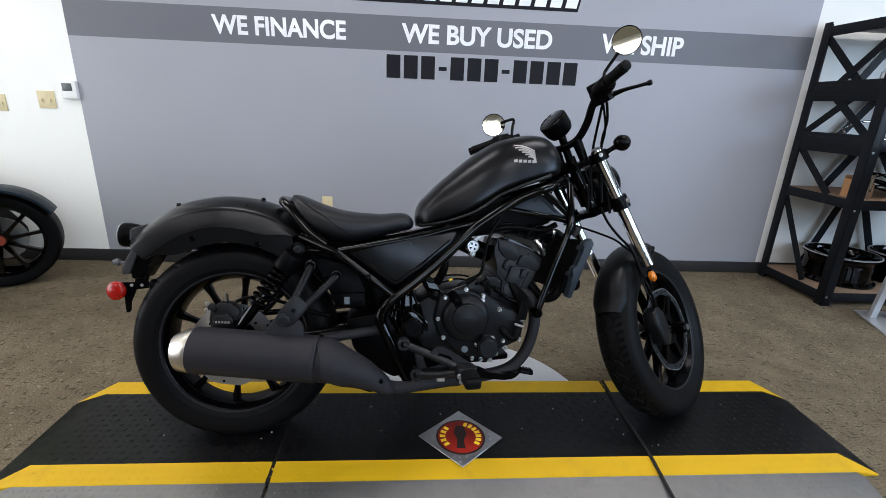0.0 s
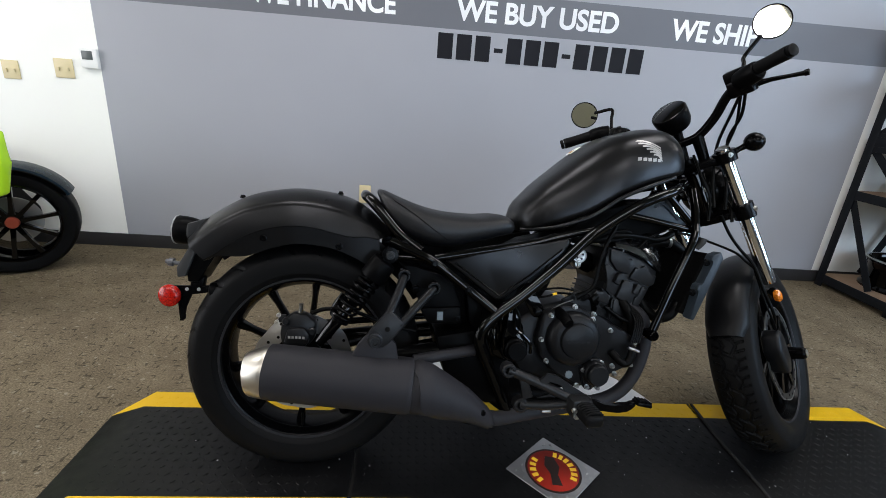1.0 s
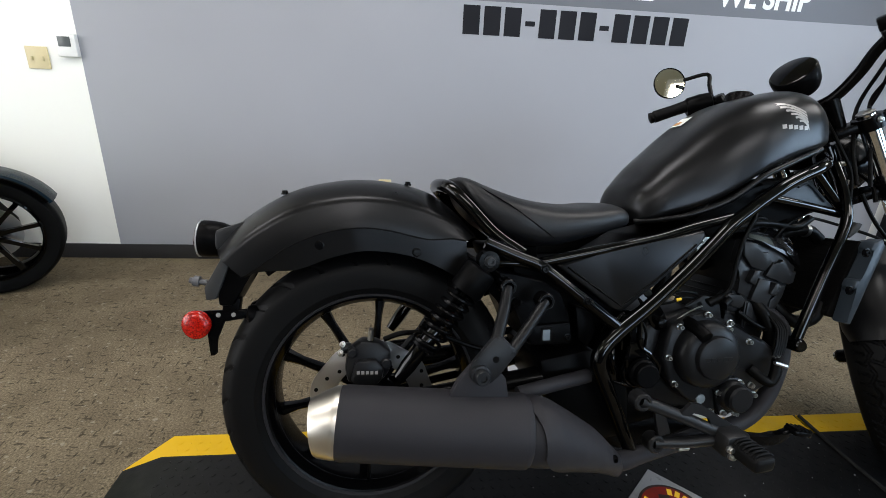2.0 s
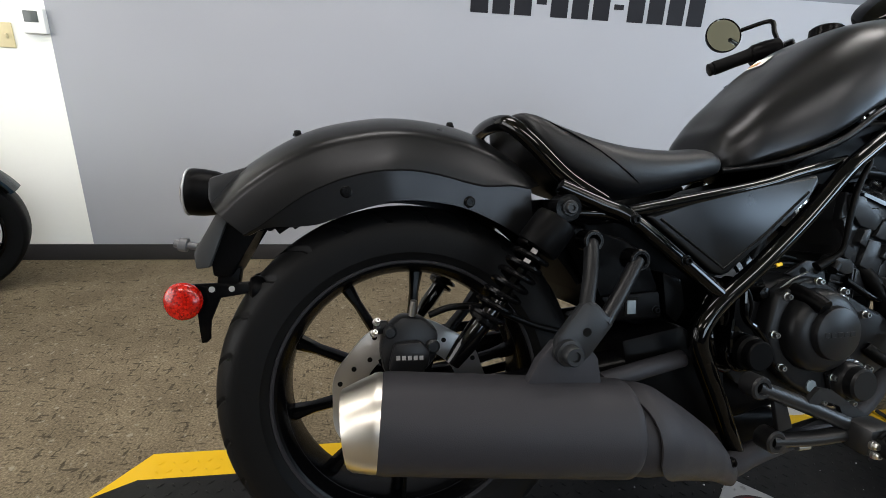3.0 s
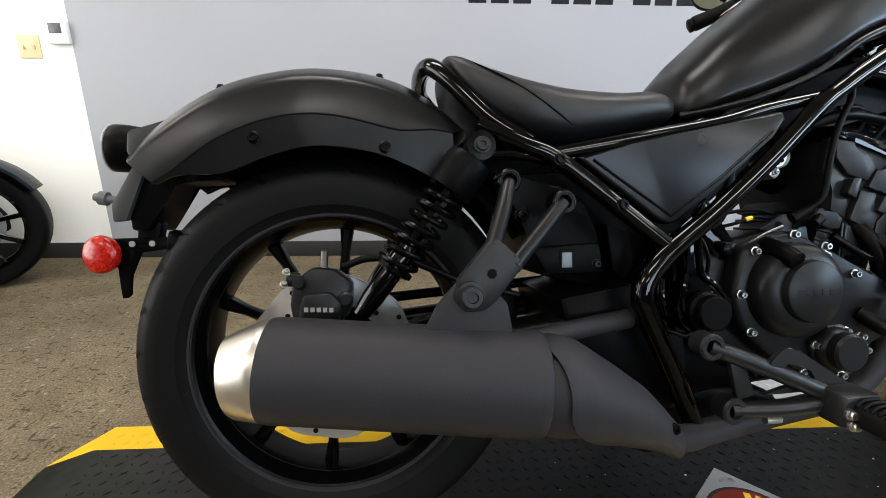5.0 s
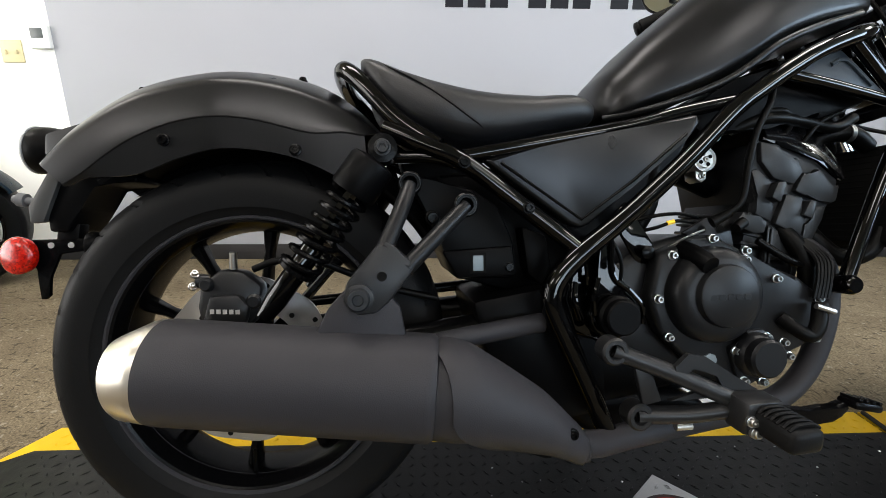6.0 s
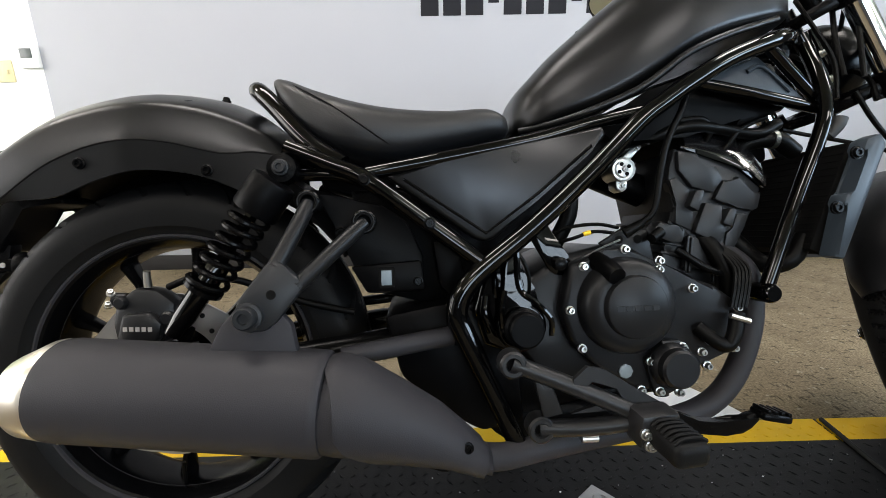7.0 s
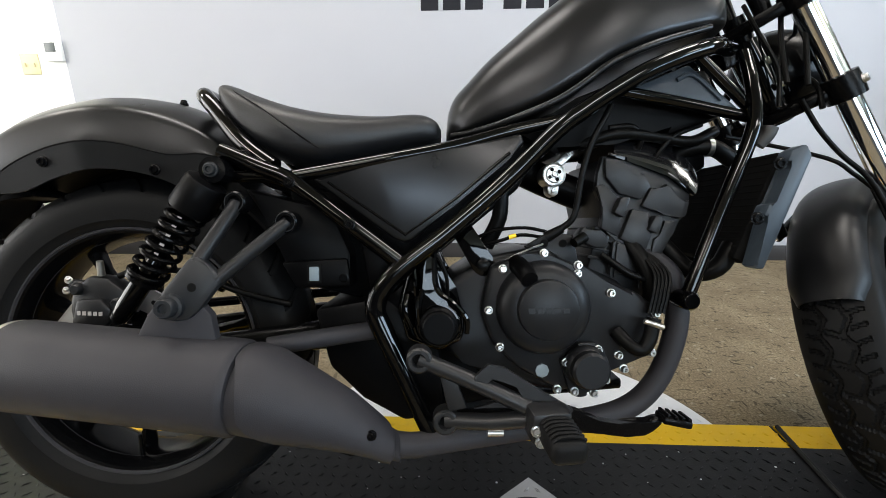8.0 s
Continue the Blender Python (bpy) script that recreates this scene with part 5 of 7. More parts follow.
# -- side panels and the box behind them
def side_panel(sg):
    out = [(0.362, 0.611), (0.462, 0.633), (0.589, 0.658), (0.690, 0.680), (0.696, 0.664), (0.672, 0.640), (0.588, 0.570), (0.522, 0.515), (0.506, 0.510), (0.490, 0.516)]
    side_prism("side_panel", out, sg * 0.148, sg * 0.174, M["matte"], 0.006, None, "matte graphite triangular side panel", 3)
    bm = bmesh.new()
    tube(bm, [P(a, sg * 0.1725, b) for a, b in ((0.672, 0.650), (0.588, 0.580), (0.508, 0.523), (0.388, 0.606))], 0.003, 8, 1)
    part("panel_lip", bm, M["satin"], bike)


both(side_panel)
bx = side_prism("battery_box", [(0.2430, 0.6010), (0.2910, 0.5860), (0.3510, 0.5730), (0.3910, 0.5460), (0.4150, 0.4910), (0.4150, 0.4350), (0.3260, 0.4350), (0.3090, 0.4760), (0.2810, 0.5410)], -0.10, 0.138, M["plastic"], 0.006, None, "black plastic battery box")
side_prism("box_cover", [(0.3030, 0.4790), (0.4110, 0.4850), (0.4170, 0.4390), (0.3270, 0.4370)], 0.136, 0.148, M["plastic"], 0.005, bx)
side_prism("window_frame", [(0.3455, 0.4445), (0.3695, 0.4445), (0.3695, 0.4755), (0.3455, 0.4755)], 0.146, 0.1495, M["gap_shade"], 0.001, bx)
side_prism("window", [(0.3495, 0.4485), (0.3655, 0.4485), (0.3655, 0.4715), (0.3495, 0.4715)], 0.147, 0.151, M["sticker"], 0.001, bx, "small pale sight window")
bolts("bolt", [P(0.405, 0.147, 0.453)], M["satin"], 0.006, 0.006, parent=bx)
bolts("bolt", [P(0.291, 0.138, 0.529)], M["satin"], 0.009, 0.010, parent=bx)
side_prism("rear_guard", [(0.430, 0.515), (0.470, 0.500), (0.480, 0.45), (0.462, 0.420), (0.440, 0.44)], 0.08, 0.128, M["plastic"], 0.006)
side_prism("linkage_guard", [(0.350, 0.400), (0.470, 0.420), (0.560, 0.350), (0.570, 0.215), (0.500, 0.205), (0.430, 0.245), (0.375, 0.30)], -0.12, 0.135, M["plastic"], 0.012)
side_prism("under_guard", [(0.545, 0.345), (0.70, 0.285), (0.725, 0.262), (0.715, 0.240), (0.60, 0.222), (0.545, 0.205)], -0.13, 0.10, M["plastic"], 0.010)
side_prism("inner_guard", [(0.30, 0.60), (0.52, 0.60), (0.62, 0.66), (0.75, 0.69), (0.70, 0.60), (0.55, 0.48), (0.46, 0.40), (0.34, 0.43)], -0.09, 0.09, M["plastic"], 0.006)

# added black block that closes the bright gap between fender, tube and seat
side_prism("gap_filler", [(0.240, 0.640), (0.372, 0.640), (0.372, 0.598), (0.292, 0.596), (0.250, 0.608)], -0.05, 0.05, M["plastic"], 0.006)

# -- engine
eng = new("engine")
eng.parent = bike
side_prism("crankcase", [(0.560, 0.330), (0.600, 0.300), (0.660, 0.268), (0.770, 0.246), (0.840, 0.262), (0.885, 0.305), (0.905, 0.350), (0.905, 0.400), (0.870, 0.440), (0.800, 0.470), (0.720, 0.500), (0.640, 0.482), (0.575, 0.440)], -0.13, 0.118, M["case"], 0.014, eng, "black cast crankcase", 3)
side_prism("case_cover", [(0.628, 0.395), (0.645, 0.345), (0.690, 0.300), (0.755, 0.262), (0.785, 0.262), (0.835, 0.282), (0.858, 0.312), (0.917, 0.318), (0.926, 0.395), (0.882, 0.428), (0.800, 0.452), (0.740, 0.498), (0.700, 0.490), (0.645, 0.470)], 0.116, 0.150, M["case"], 0.009, eng, "black cast clutch-side cover", 3)
bm = bmesh.new()
disc_solid(bm, P(0.729, 0.148, 0.403), (0, -1, 0), [(0.0765, 0.0), (0.0760, 0.012), (0.0735, 0.022), (0.068, 0.029), (0.058, 0.034), (0.050, 0.036)], 56)
part("clutch_bulge", bm, M["case"], eng)
bm = bmesh.new()
disc_solid(bm, P(0.730, 0.182, 0.405), (0, -1, 0), [(0.0485, 0.0), (0.0480, 0.008), (0.0465, 0.0125), (0.0440, 0.0140)], 56)
cc = part("clutch_cover", bm, M["case"], eng, "round satin black clutch cover")
bm = bmesh.new()
for i in range(5):
    box(bm, (0.697 + i * 0.0136, -0.1966, 0.4000), (0.697 + i * 0.0136 + 0.0105, -0.1955, 0.4085), 0.0004, None, 1)
part("cover_mark", bm, M["case"], cc, "embossed bars")
side_prism("pump_flange", [(0.757, 0.318), (0.770, 0.322), (0.786, 0.345), (0.812, 0.346), (0.828, 0.336), (0.842, 0.290), (0.832, 0.274), (0.790, 0.256), (0.772, 0.260)], 0.148, 0.160, M["case"], 0.004, eng)
bm = bmesh.new()
disc_solid(bm, P(0.799, 0.158, 0.306), (0, -1, 0), [(0.036, 0.0), (0.035, 0.012), (0.0305, 0.017), (0.0300, 0.030), (0.0260, 0.034)], 40)
part("pump_cover", bm, M["case"], eng, "round water pump cover")
bolts("case_bolt", [P(u, 0.151, w) for u, w in ((0.731, 0.491), (0.787, 0.471), (0.786, 0.457), (0.664, 0.466), (0.641, 0.398), (0.659, 0.337), (0.841, 0.425), (0.855, 0.322), (0.864, 0.299), (0.754, 0.266), (0.915, 0.391), (0.909, 0.326))], M["steel"], 0.0056, 0.010, parent=eng)
bolts("case_bolt", [P(u, 0.159, w) for u, w in ((0.766, 0.313), (0.818, 0.334), (0.831, 0.284), (0.780, 0.265), (0.812, 0.262))], M["steel"], 0.0056, 0.010, parent=eng)
rod("drain_stub", [P(0.795, 0.135, 0.275), P(0.797, 0.135, 0.250)], 0.012, M["case"], eng)
rod("water_elbow", [P(0.850, 0.150, 0.362), P(0.868, 0.168, 0.342), P(0.884, 0.172, 0.336), P(0.896, 0.172, 0.352), P(0.906, 0.166, 0.385)], 0.0115, M["cable"], eng, "black rubber water elbow")
for k in range(5):
    rod("wire", [P(0.900 + 0.006 * k, 0.160, 0.392), P(0.908 + 0.006 * k, 0.158, 0.425), P(0.914 + 0.006 * k, 0.148, 0.455), P(0.905 + 0.004 * k, 0.125, 0.482), P(0.890, 0.105, 0.50)], 0.0034, M["cable"], eng, "", 6)
rod("hose_clamp", [P(0.884, 0.180, 0.384), P(0.914, 0.182, 0.374)], 0.0045, M["steel"], eng, "", 8)
rod("wire_loom", [P(0.92, 0.125, 0.400), P(0.918, 0.128, 0.44), P(0.905, 0.118, 0.478), P(0.89, 0.10, 0.51)], 0.014, M["cable"], eng)
rod("oil_filler", [P(0.688, 0.140, 0.474), P(0.696, 0.172, 0.462), P(0.700, 0.192, 0.452)], [0.016, 0.0155, 0.0135], M["plastic"], eng, "", 16)
bm = bmesh.new()
disc_solid(bm, P(0.729, 0.150, 0.297), (0, -1, 0), [(0.0115, 0.0), (0.0115, 0.003), (0.009, 0.004)], 8)
part("sight_glass", bm, M["sticker"], eng, "round oil sight glass")

# cylinder leans ahead: its own axes along and across
CYL0, CA = (0.882, 0.462), radians(14)


def cyl(a, b):
    """a across (ahead), b up along the cylinder."""
    return (CYL0[0] + a * math.cos(CA) + b * math.sin(CA), CYL0[1] - a * math.sin(CA) + b * math.cos(CA))


side_prism("cylinder", [cyl(*q) for q in ((-0.060, -0.05), (0.055, -0.05), (0.058, 0.10), (-0.060, 0.10))], -0.085, 0.098, M["case"], 0.006, eng, "black cylinder block")
for k in range(4):
    side_prism("fin", [cyl(*q) for q in ((-0.066, 0.002 + 0.017 * k), (0.062, 0.002 + 0.017 * k), (0.062, 0.007 + 0.017 * k), (-0.066, 0.007 + 0.017 * k))], -0.09, 0.103, M["case"], 0.001, eng)
side_prism("cylinder_head", [(0.842, 0.652), (0.884, 0.644), (0.950, 0.621), (0.993, 0.586), (0.985, 0.549), (0.962, 0.523), (0.940, 0.480), (0.866, 0.486), (0.846, 0.530), (0.832, 0.598)], -0.10, 0.104, M["plastic_grey"], 0.006, eng, "dark grey cylinder head")


bm = bmesh.new()
lid = []
for (a, b), (c, d) in (((0.860, 0.652), (0.866, 0.686)), ((0.864, 0.651), (0.871, 0.697)), ((0.886, 0.645), (0.895, 0.704)), ((0.920, 0.634), (0.930, 0.703)), ((0.953, 0.622), (0.970, 0.686)), ((0.985, 0.602), (1.003, 0.659)), ((0.999, 0.590), (1.017, 0.632)), ((1.002, 0.588), (1.017, 0.620))):
    h = math.hypot(c - a, d - b)
    half = [(a, b, 0.110), (a + 0.25 * (c - a), b + 0.25 * (d - b), 0.110 - 0.09 * h), (a + 0.7 * (c - a), b + 0.7 * (d - b), 0.110 - 0.38 * h), (c, d, 0.110 - 0.68 * h)]
    lid.append([P(u, v, w) for u, w, v in half] + [P(u, -v, w) for u, w, v in half[::-1]])
rings(bm, lid)
part("head_cover", bm, M["lid"], eng, "gloss black head cover")
side_prism("head_lip", [(0.850, 0.660), (0.886, 0.650), (0.953, 0.629), (0.999, 0.590), (0.997, 0.584), (0.951, 0.621), (0.885, 0.643), (0.848, 0.653)], 0.098, 0.113, G, 0.002, eng)
side_prism("cylinder_side_cover", [(0.841, 0.655), (0.884, 0.645), (0.950, 0.622), (0.994, 0.587), (0.987, 0.550), (0.970, 0.545), (0.966, 0.524), (0.943, 0.478), (0.927, 0.483), (0.912, 0.462), (0.866, 0.463), (0.868, 0.512), (0.838, 0.530), (0.845, 0.562), (0.829, 0.596), (0.834, 0.624)], 0.090, 0.107, M["plastic_grey"], 0.003, eng, "moulded grey cylinder side cover")
for nm, out, v1, bev in (
        ("upper_panel", [(0.8425, 0.650), (0.878, 0.6445), (0.8805, 0.627), (0.891, 0.618), (0.903, 0.6195), (0.909, 0.6245), (0.9215, 0.600), (0.904, 0.5785), (0.867, 0.589), (0.844, 0.617)], 0.1165, 0.003),
        ("upper_panel", [(0.923, 0.600), (0.939, 0.5945), (0.949, 0.606), (0.959, 0.598), (0.966, 0.580), (0.976, 0.573), (0.989, 0.578), (0.983, 0.551), (0.971, 0.545), (0.948, 0.555), (0.925, 0.5595), (0.906, 0.568)], 0.1165, 0.003),
        ("middle_panel", [(0.889, 0.563), (0.9205, 0.5565), (0.913, 0.529), (0.9245, 0.5205), (0.914, 0.492), (0.869, 0.5125)], 0.1185, 0.003),
        ("side_web", [(0.829, 0.602), (0.842, 0.606), (0.868, 0.583), (0.859, 0.558), (0.873, 0.546), (0.868, 0.516), (0.838, 0.5305), (0.8445, 0.562)], 0.1110, 0.002),
        ("side_web", [(0.9475, 0.543), (0.969, 0.5415), (0.963, 0.520), (0.9415, 0.480), (0.9255, 0.4845), (0.9305, 0.512), (0.9425, 0.517)], 0.1110, 0.002),
        ("cover_rib", [(0.867, 0.5825), (0.884, 0.5836), (0.8726, 0.5474), (0.8553, 0.5568)], 0.1260, 0.0035),
        ("cover_rib", [(0.9266, 0.5523), (0.9397, 0.5498), (0.9314, 0.5198), (0.9129, 0.5268)], 0.1260, 0.0035),
        ("cover_foot", [(0.864, 0.510), (0.9155, 0.488), (0.910, 0.450), (0.852, 0.452)], 0.1100, 0.003)):
    side_prism(nm, out, 0.100, v1, M["plastic_grey"], bev, eng)
for a, b in ((0.859, 0.508), (0.866, 0.505), (0.908, 0.486)):
    side_prism("foot_rib", [(a, b), (a + 0.004, b - 0.001), (a - 0.002, b - 0.060), (a - 0.006, b - 0.059)], 0.108, 0.1145, M["plastic_grey"], 0.0012, eng)
side_prism("sensor", [(0.794, 0.521), (0.806, 0.535), (0.833, 0.521), (0.850, 0.519), (0.844, 0.497), (0.825, 0.497), (0.792, 0.511)], 0.095, 0.126, M["plastic_grey"], 0.005, eng)
rod("sensor_plug", [P(0.806, 0.122, 0.516), P(0.786, 0.132, 0.506)], [0.010, 0.008], M["cable"], eng, "", 12)
bm = bmesh.new()
tube(bm, [P(*[cyl(-0.050, 0.012)[0], 0.118, cyl(-0.050, 0.012)[1]]), P(cyl(0.0, -0.008)[0], 0.130, cyl(0.0, -0.008)[1]), P(cyl(0.045, -0.015)[0], 0.128, cyl(0.045, -0.015)[1]), P(cyl(0.055, -0.045)[0], 0.122, cyl(0.055, -0.045)[1])], 0.0065, 10, 5)
part("coolant_pipe", bm, M["satin"], eng)
side_prism("engine_mount", [(0.705, 0.500), (0.748, 0.525), (0.790, 0.520), (0.800, 0.470), (0.775, 0.455), (0.730, 0.485)], 0.105, 0.114, M["case"], 0.003, eng)
for u, w in ((0.740, 0.505), (0.772, 0.505), (0.76, 0.48)):
    bm = bmesh.new()
    lathe(bm, [(0, 0.0008), (0.007, 0.0008), (0.007, -0.003), (0, -0.003)], P(u, 0.114, w), (0, -1, 0), 14, closed=False)
    part("hole", bm, M["gap_shade"], eng)
tab = [(0.592, 0.532), (0.618, 0.556)] + [(0.648 + 0.020 * math.cos(radians(q)), 0.473 + 0.020 * math.sin(radians(q))) for q in (40, 10, -20, -50, -80, -110, -140)]
side_prism("mount_plate", [(a - 0.012, b - 0.003) for a, b in tab], 0.112, 0.120, G, 0.0025, eng, "gloss black engine mount plate")
bm = bmesh.new()
lathe(bm, [(0, 0.014), (0.006, 0.014), (0.011, 0.012), (0.011, -0.01), (0, -0.01)], P(0.634, 0.125, 0.470), (0, -1, 0), 16, closed=False)
part("lug", bm, M["satin"], eng)

# intake: throttle body, air box, hoses
intake = new("intake")
intake.parent = bike
side_prism("air_box", [(0.68, 0.70), (0.80, 0.74), (0.88, 0.79), (1.02, 0.80), (1.05, 0.72), (0.96, 0.69), (0.86, 0.685), (0.76, 0.655)], -0.11, 0.11, M["plastic"], 0.012, intake, "black plastic air box")
rod("intake_tube", [P(0.70, 0.0, 0.655), P(0.76, 0.0, 0.625), P(0.84, 0.0, 0.592)], 0.030, M["plastic"], intake, "", 20)
bm = bmesh.new()
lathe(bm, [(0, 0.010), (0.005, 0.010), (0.006, 0.012), (0.013, 0.012), (0.015, 0.007), (0.018, 0.007), (0.0205, 0.011), (0.0215, 0.006), (0.0215, -0.035), (0, -0.035)], P(0.764, 0.077, 0.625), (0.0, -1, 0.0), 28, closed=False)
part("throttle_body", bm, M["cast_alu"], intake, "bright cast throttle body")
side_prism("throttle_lug", [(0.753, 0.608), (0.775, 0.608), (0.774, 0.592), (0.765, 0.586), (0.755, 0.592)], 0.045, 0.078, M["cast_alu"], 0.003, intake)
side_prism("throttle_bracket", [(0.762, 0.640), (0.790, 0.668), (0.800, 0.660), (0.776, 0.634)], 0.06, 0.07, M["steel"], 0.002, intake)
bolts("bolt", [P(0.764, 0.086, 0.625), P(0.764, 0.080, 0.598), P(0.796, 0.072, 0.664)], M["steel"], 0.0042, 0.006, parent=intake)
for k in range(4):
    bm = bmesh.new()
    lathe(bm, [(0, 0.0006), (0.0034, 0.0006), (0.0034, -0.003), (0, -0.003)], P(0.764 + 0.0095 * math.cos(1.57 * k + 0.5), 0.0892, 0.625 + 0.0095 * math.sin(1.57 * k + 0.5)), (0, -1, 0), 12, closed=False)
    part("pulley_hole", bm, M["gap_shade"], intake)
rod("vent_hose", [P(0.842, 0.140, 0.730), P(0.824, 0.155, 0.702), P(0.811, 0.155, 0.678), P(0.798, 0.155, 0.646), P(0.788, 0.155, 0.601), P(0.779, 0.155, 0.552), P(0.761, 0.150, 0.532), P(0.739, 0.145, 0.519)], 0.0052, M["cable"], intake, "thin black hose")
rod("clip_boot", [P(0.762, 0.149, 0.531), P(0.736, 0.143, 0.516)], [0.007, 0.0095], M["cable"], intake)
rod("wire", [P(0.735, 0.128, 0.505), P(0.70, 0.13, 0.492), P(0.665, 0.135, 0.475)], 0.0018, M["steel"], intake, "", 6)
rod("wire", [P(0.745, 0.10, 0.515), P(0.70, 0.11, 0.520), P(0.665, 0.11, 0.510), P(0.63, 0.09, 0.50)], 0.003, M["cable"], intake, "", 8)
rod("wire", [P(0.750, 0.09, 0.525), P(0.71, 0.10, 0.532), P(0.66, 0.10, 0.528), P(0.62, 0.08, 0.512)], 0.003, M["cable"], intake, "", 8)
rod("yellow_tag", [P(0.692, 0.113, 0.519), P(0.680, 0.113, 0.516)], 0.0038, M["badge_yellow"], intake, "yellow wire tag", 8)
rod("drain_hose", [P(0.69, 0.06, 0.655), P(0.672, 0.08, 0.60), P(0.668, 0.08, 0.55), P(0.645, 0.07, 0.50)], 0.014, M["cable"], intake)
rod("loom", [P(0.80, 0.10, 0.672), P(0.86, 0.11, 0.690), P(0.93, 0.10, 0.688), P(1.0, 0.09, 0.680), P(1.05, 0.08, 0.70)], 0.010, M["cable"], intake)
rod("loom", [P(0.905, 0.09, 0.66), P(0.91, 0.10, 0.685), P(0.89, 0.11, 0.702), P(0.85, 0.11, 0.70)], 0.0055, M["cable"], intake)
rod("plug_lead", [P(0.93, 0.09, 0.635), P(0.945, 0.10, 0.665), P(0.97, 0.10, 0.690), P(1.02, 0.09, 0.71)], 0.0045, M["cable"], intake)

rod("radiator_hose", [P(0.965, 0.050, 0.640), P(1.000, 0.070, 0.668), P(1.045, 0.080, 0.672), P(1.085, 0.075, 0.650)], 0.015, M["cable"], intake, "black rubber radiator hose", 14)
# added black block that darkens the open space between head and radiator
side_prism("dark_filler_block", [(0.992, 0.700), (1.048, 0.690), (1.052, 0.640), (1.030, 0.628), (0.996, 0.650)], 0.005, 0.055, M["plastic"], 0.008, intake)
rod("hose_clip", [P(1.036, 0.0795, 0.6722), P(1.044, 0.0798, 0.6722)], 0.0165, M["steel"], intake, "", 16)

# trellis cover and radiator
def trellis_cover(sg):
    side_prism("frame_cover", [(0.872, 0.758), (0.975, 0.800), (1.060, 0.728), (1.045, 0.722), (0.90, 0.748)], sg * 0.115, sg * 0.128, M["rad"], 0.004, None, "grey plastic frame cover, blue daylight in its colour")
    rod("cover_rib", [P(0.955, sg * 0.1285, 0.774), P(0.982, sg * 0.1285, 0.782), P(1.030, sg * 0.1285, 0.742)], 0.004, M["rad"], None, "", 8, 3)


both(trellis_cover)
rad = new("radiator")
rad.parent = bike
RA, RB = (1.122, 0.655), (1.048, 0.472)


def radp(t, off):
    """t from the radiator's foot to its top, off ahead of its plane."""
    du, dw = RA[0] - RB[0], RA[1] - RB[1]
    n = math.hypot(du, dw)
    return (RB[0] + du * t + off * dw / n, RB[1] + dw * t - off * du / n)


side_prism("core", [radp(0.03, -0.008), radp(0.97, -0.008), radp(0.97, 0.022), radp(0.03, 0.022)], -0.15, 0.15, M["gap_shade"], 0.002, rad)
for k in range(15):
    t = 0.06 + 0.062 * k
    side_prism("fin", [radp(t, -0.0085), radp(t + 0.02, -0.0085), radp(t + 0.02, 0.025), radp(t, 0.025)], -0.148, 0.148, M["gap_shade"], 0.001, rad)
side_prism("side_cover", [radp(-0.01, 0.004), radp(0.38, 0.002), radp(0.40, -0.012), radp(0.50, -0.012), radp(0.52, 0.002), radp(0.84, 0.002), radp(0.86, -0.012), radp(0.95, -0.012), radp(1.04, 0.006), radp(0.97, 0.022), radp(0.0, 0.022)], 0.154, 0.186, M["rad"], 0.005, rad, "grey radiator side cover, blue daylight in its colour")
side_prism("side_cover", [radp(-0.01, 0.0), radp(1.02, 0.004), radp(0.96, 0.026), radp(0.0, 0.024)], -0.182, -0.150, M["rad"], 0.005, rad)
bolts("bolt", [P(1.088, 0.186, 0.629), P(1.055, 0.186, 0.545)], M["satin"], 0.008, 0.005, parent=rad)
rod("filler_neck", [P(1.085, 0.14, 0.665), P(1.096, 0.145, 0.680), P(1.100, 0.145, 0.692)], [0.010, 0.011, 0.013], M["silver_dull"], rad, "", 16)
rod("radiator_hose", [P(1.06, 0.12, 0.50), P(1.035, 0.12, 0.462), P(1.00, 0.10, 0.455), P(0.96, 0.08, 0.50)], 0.016, M["cable"], rad)
bm = bmesh.new()
disc_solid(bm, P(1.095, -0.02, 0.52), P(0.93, 0, -0.37), [(0.0749, 0.0), (0.075, 0.03), (0.06, 0.035)], 32)
part("fan_shroud", bm, M["plastic"], rad)
bm = bmesh.new()
disc_solid(bm, P(1.105, 0.10, 0.50), P(0.5, 0.5, 0), [(0.018, 0.0), (0.022, 0.006), (0.022, 0.018), (0.016, 0.024)], 24)
part("horn", bm, M["plastic"], rad)

# -- footrest, pedal, pivot cap
bm = bmesh.new()
disc_solid(bm, P(0.559, 0.178, 0.380), (0, -1, 0), [(0.030, 0.0), (0.030, 0.010), (0.026, 0.014), (0.0255, 0.026), (0.023, 0.028)], 36)
part("pivot_cap", bm, M["plastic"], bike, "round black pivot cap")
peg = new("footrest")
peg.parent = bike
PK = M["peg"]
for a, b in (((0.530, 0.226, 0.341), (0.700, 0.245, 0.268)), ((0.568, 0.222, 0.247), (0.700, 0.245, 0.258))):
    rod("arm", [P(*a), P((a[0] + b[0]) / 2, (a[1] + b[1]) / 2, (a[2] + b[2]) / 2 - (0.004 if a[2] < 0.3 else -0.002)), P(*b)], 0.0125, PK, peg)
    bm = bmesh.new()
    lathe(bm, [(0.009, -0.015), (0.019, -0.015), (0.019, 0.010), (0.016, 0.013), (0.011, 0.013), (0.009, 0.009)], P(*a), (0, -1, 0), 24)
    part("boss", bm, PK, peg)
    bm = bmesh.new()
    lathe(bm, [(0, 0.002), (0.0095, 0.002), (0.0095, -0.012), (0, -0.012)], P(*a), (0, -1, 0), 16, closed=False)
    part("hole", bm, M["gap_shade"], peg)
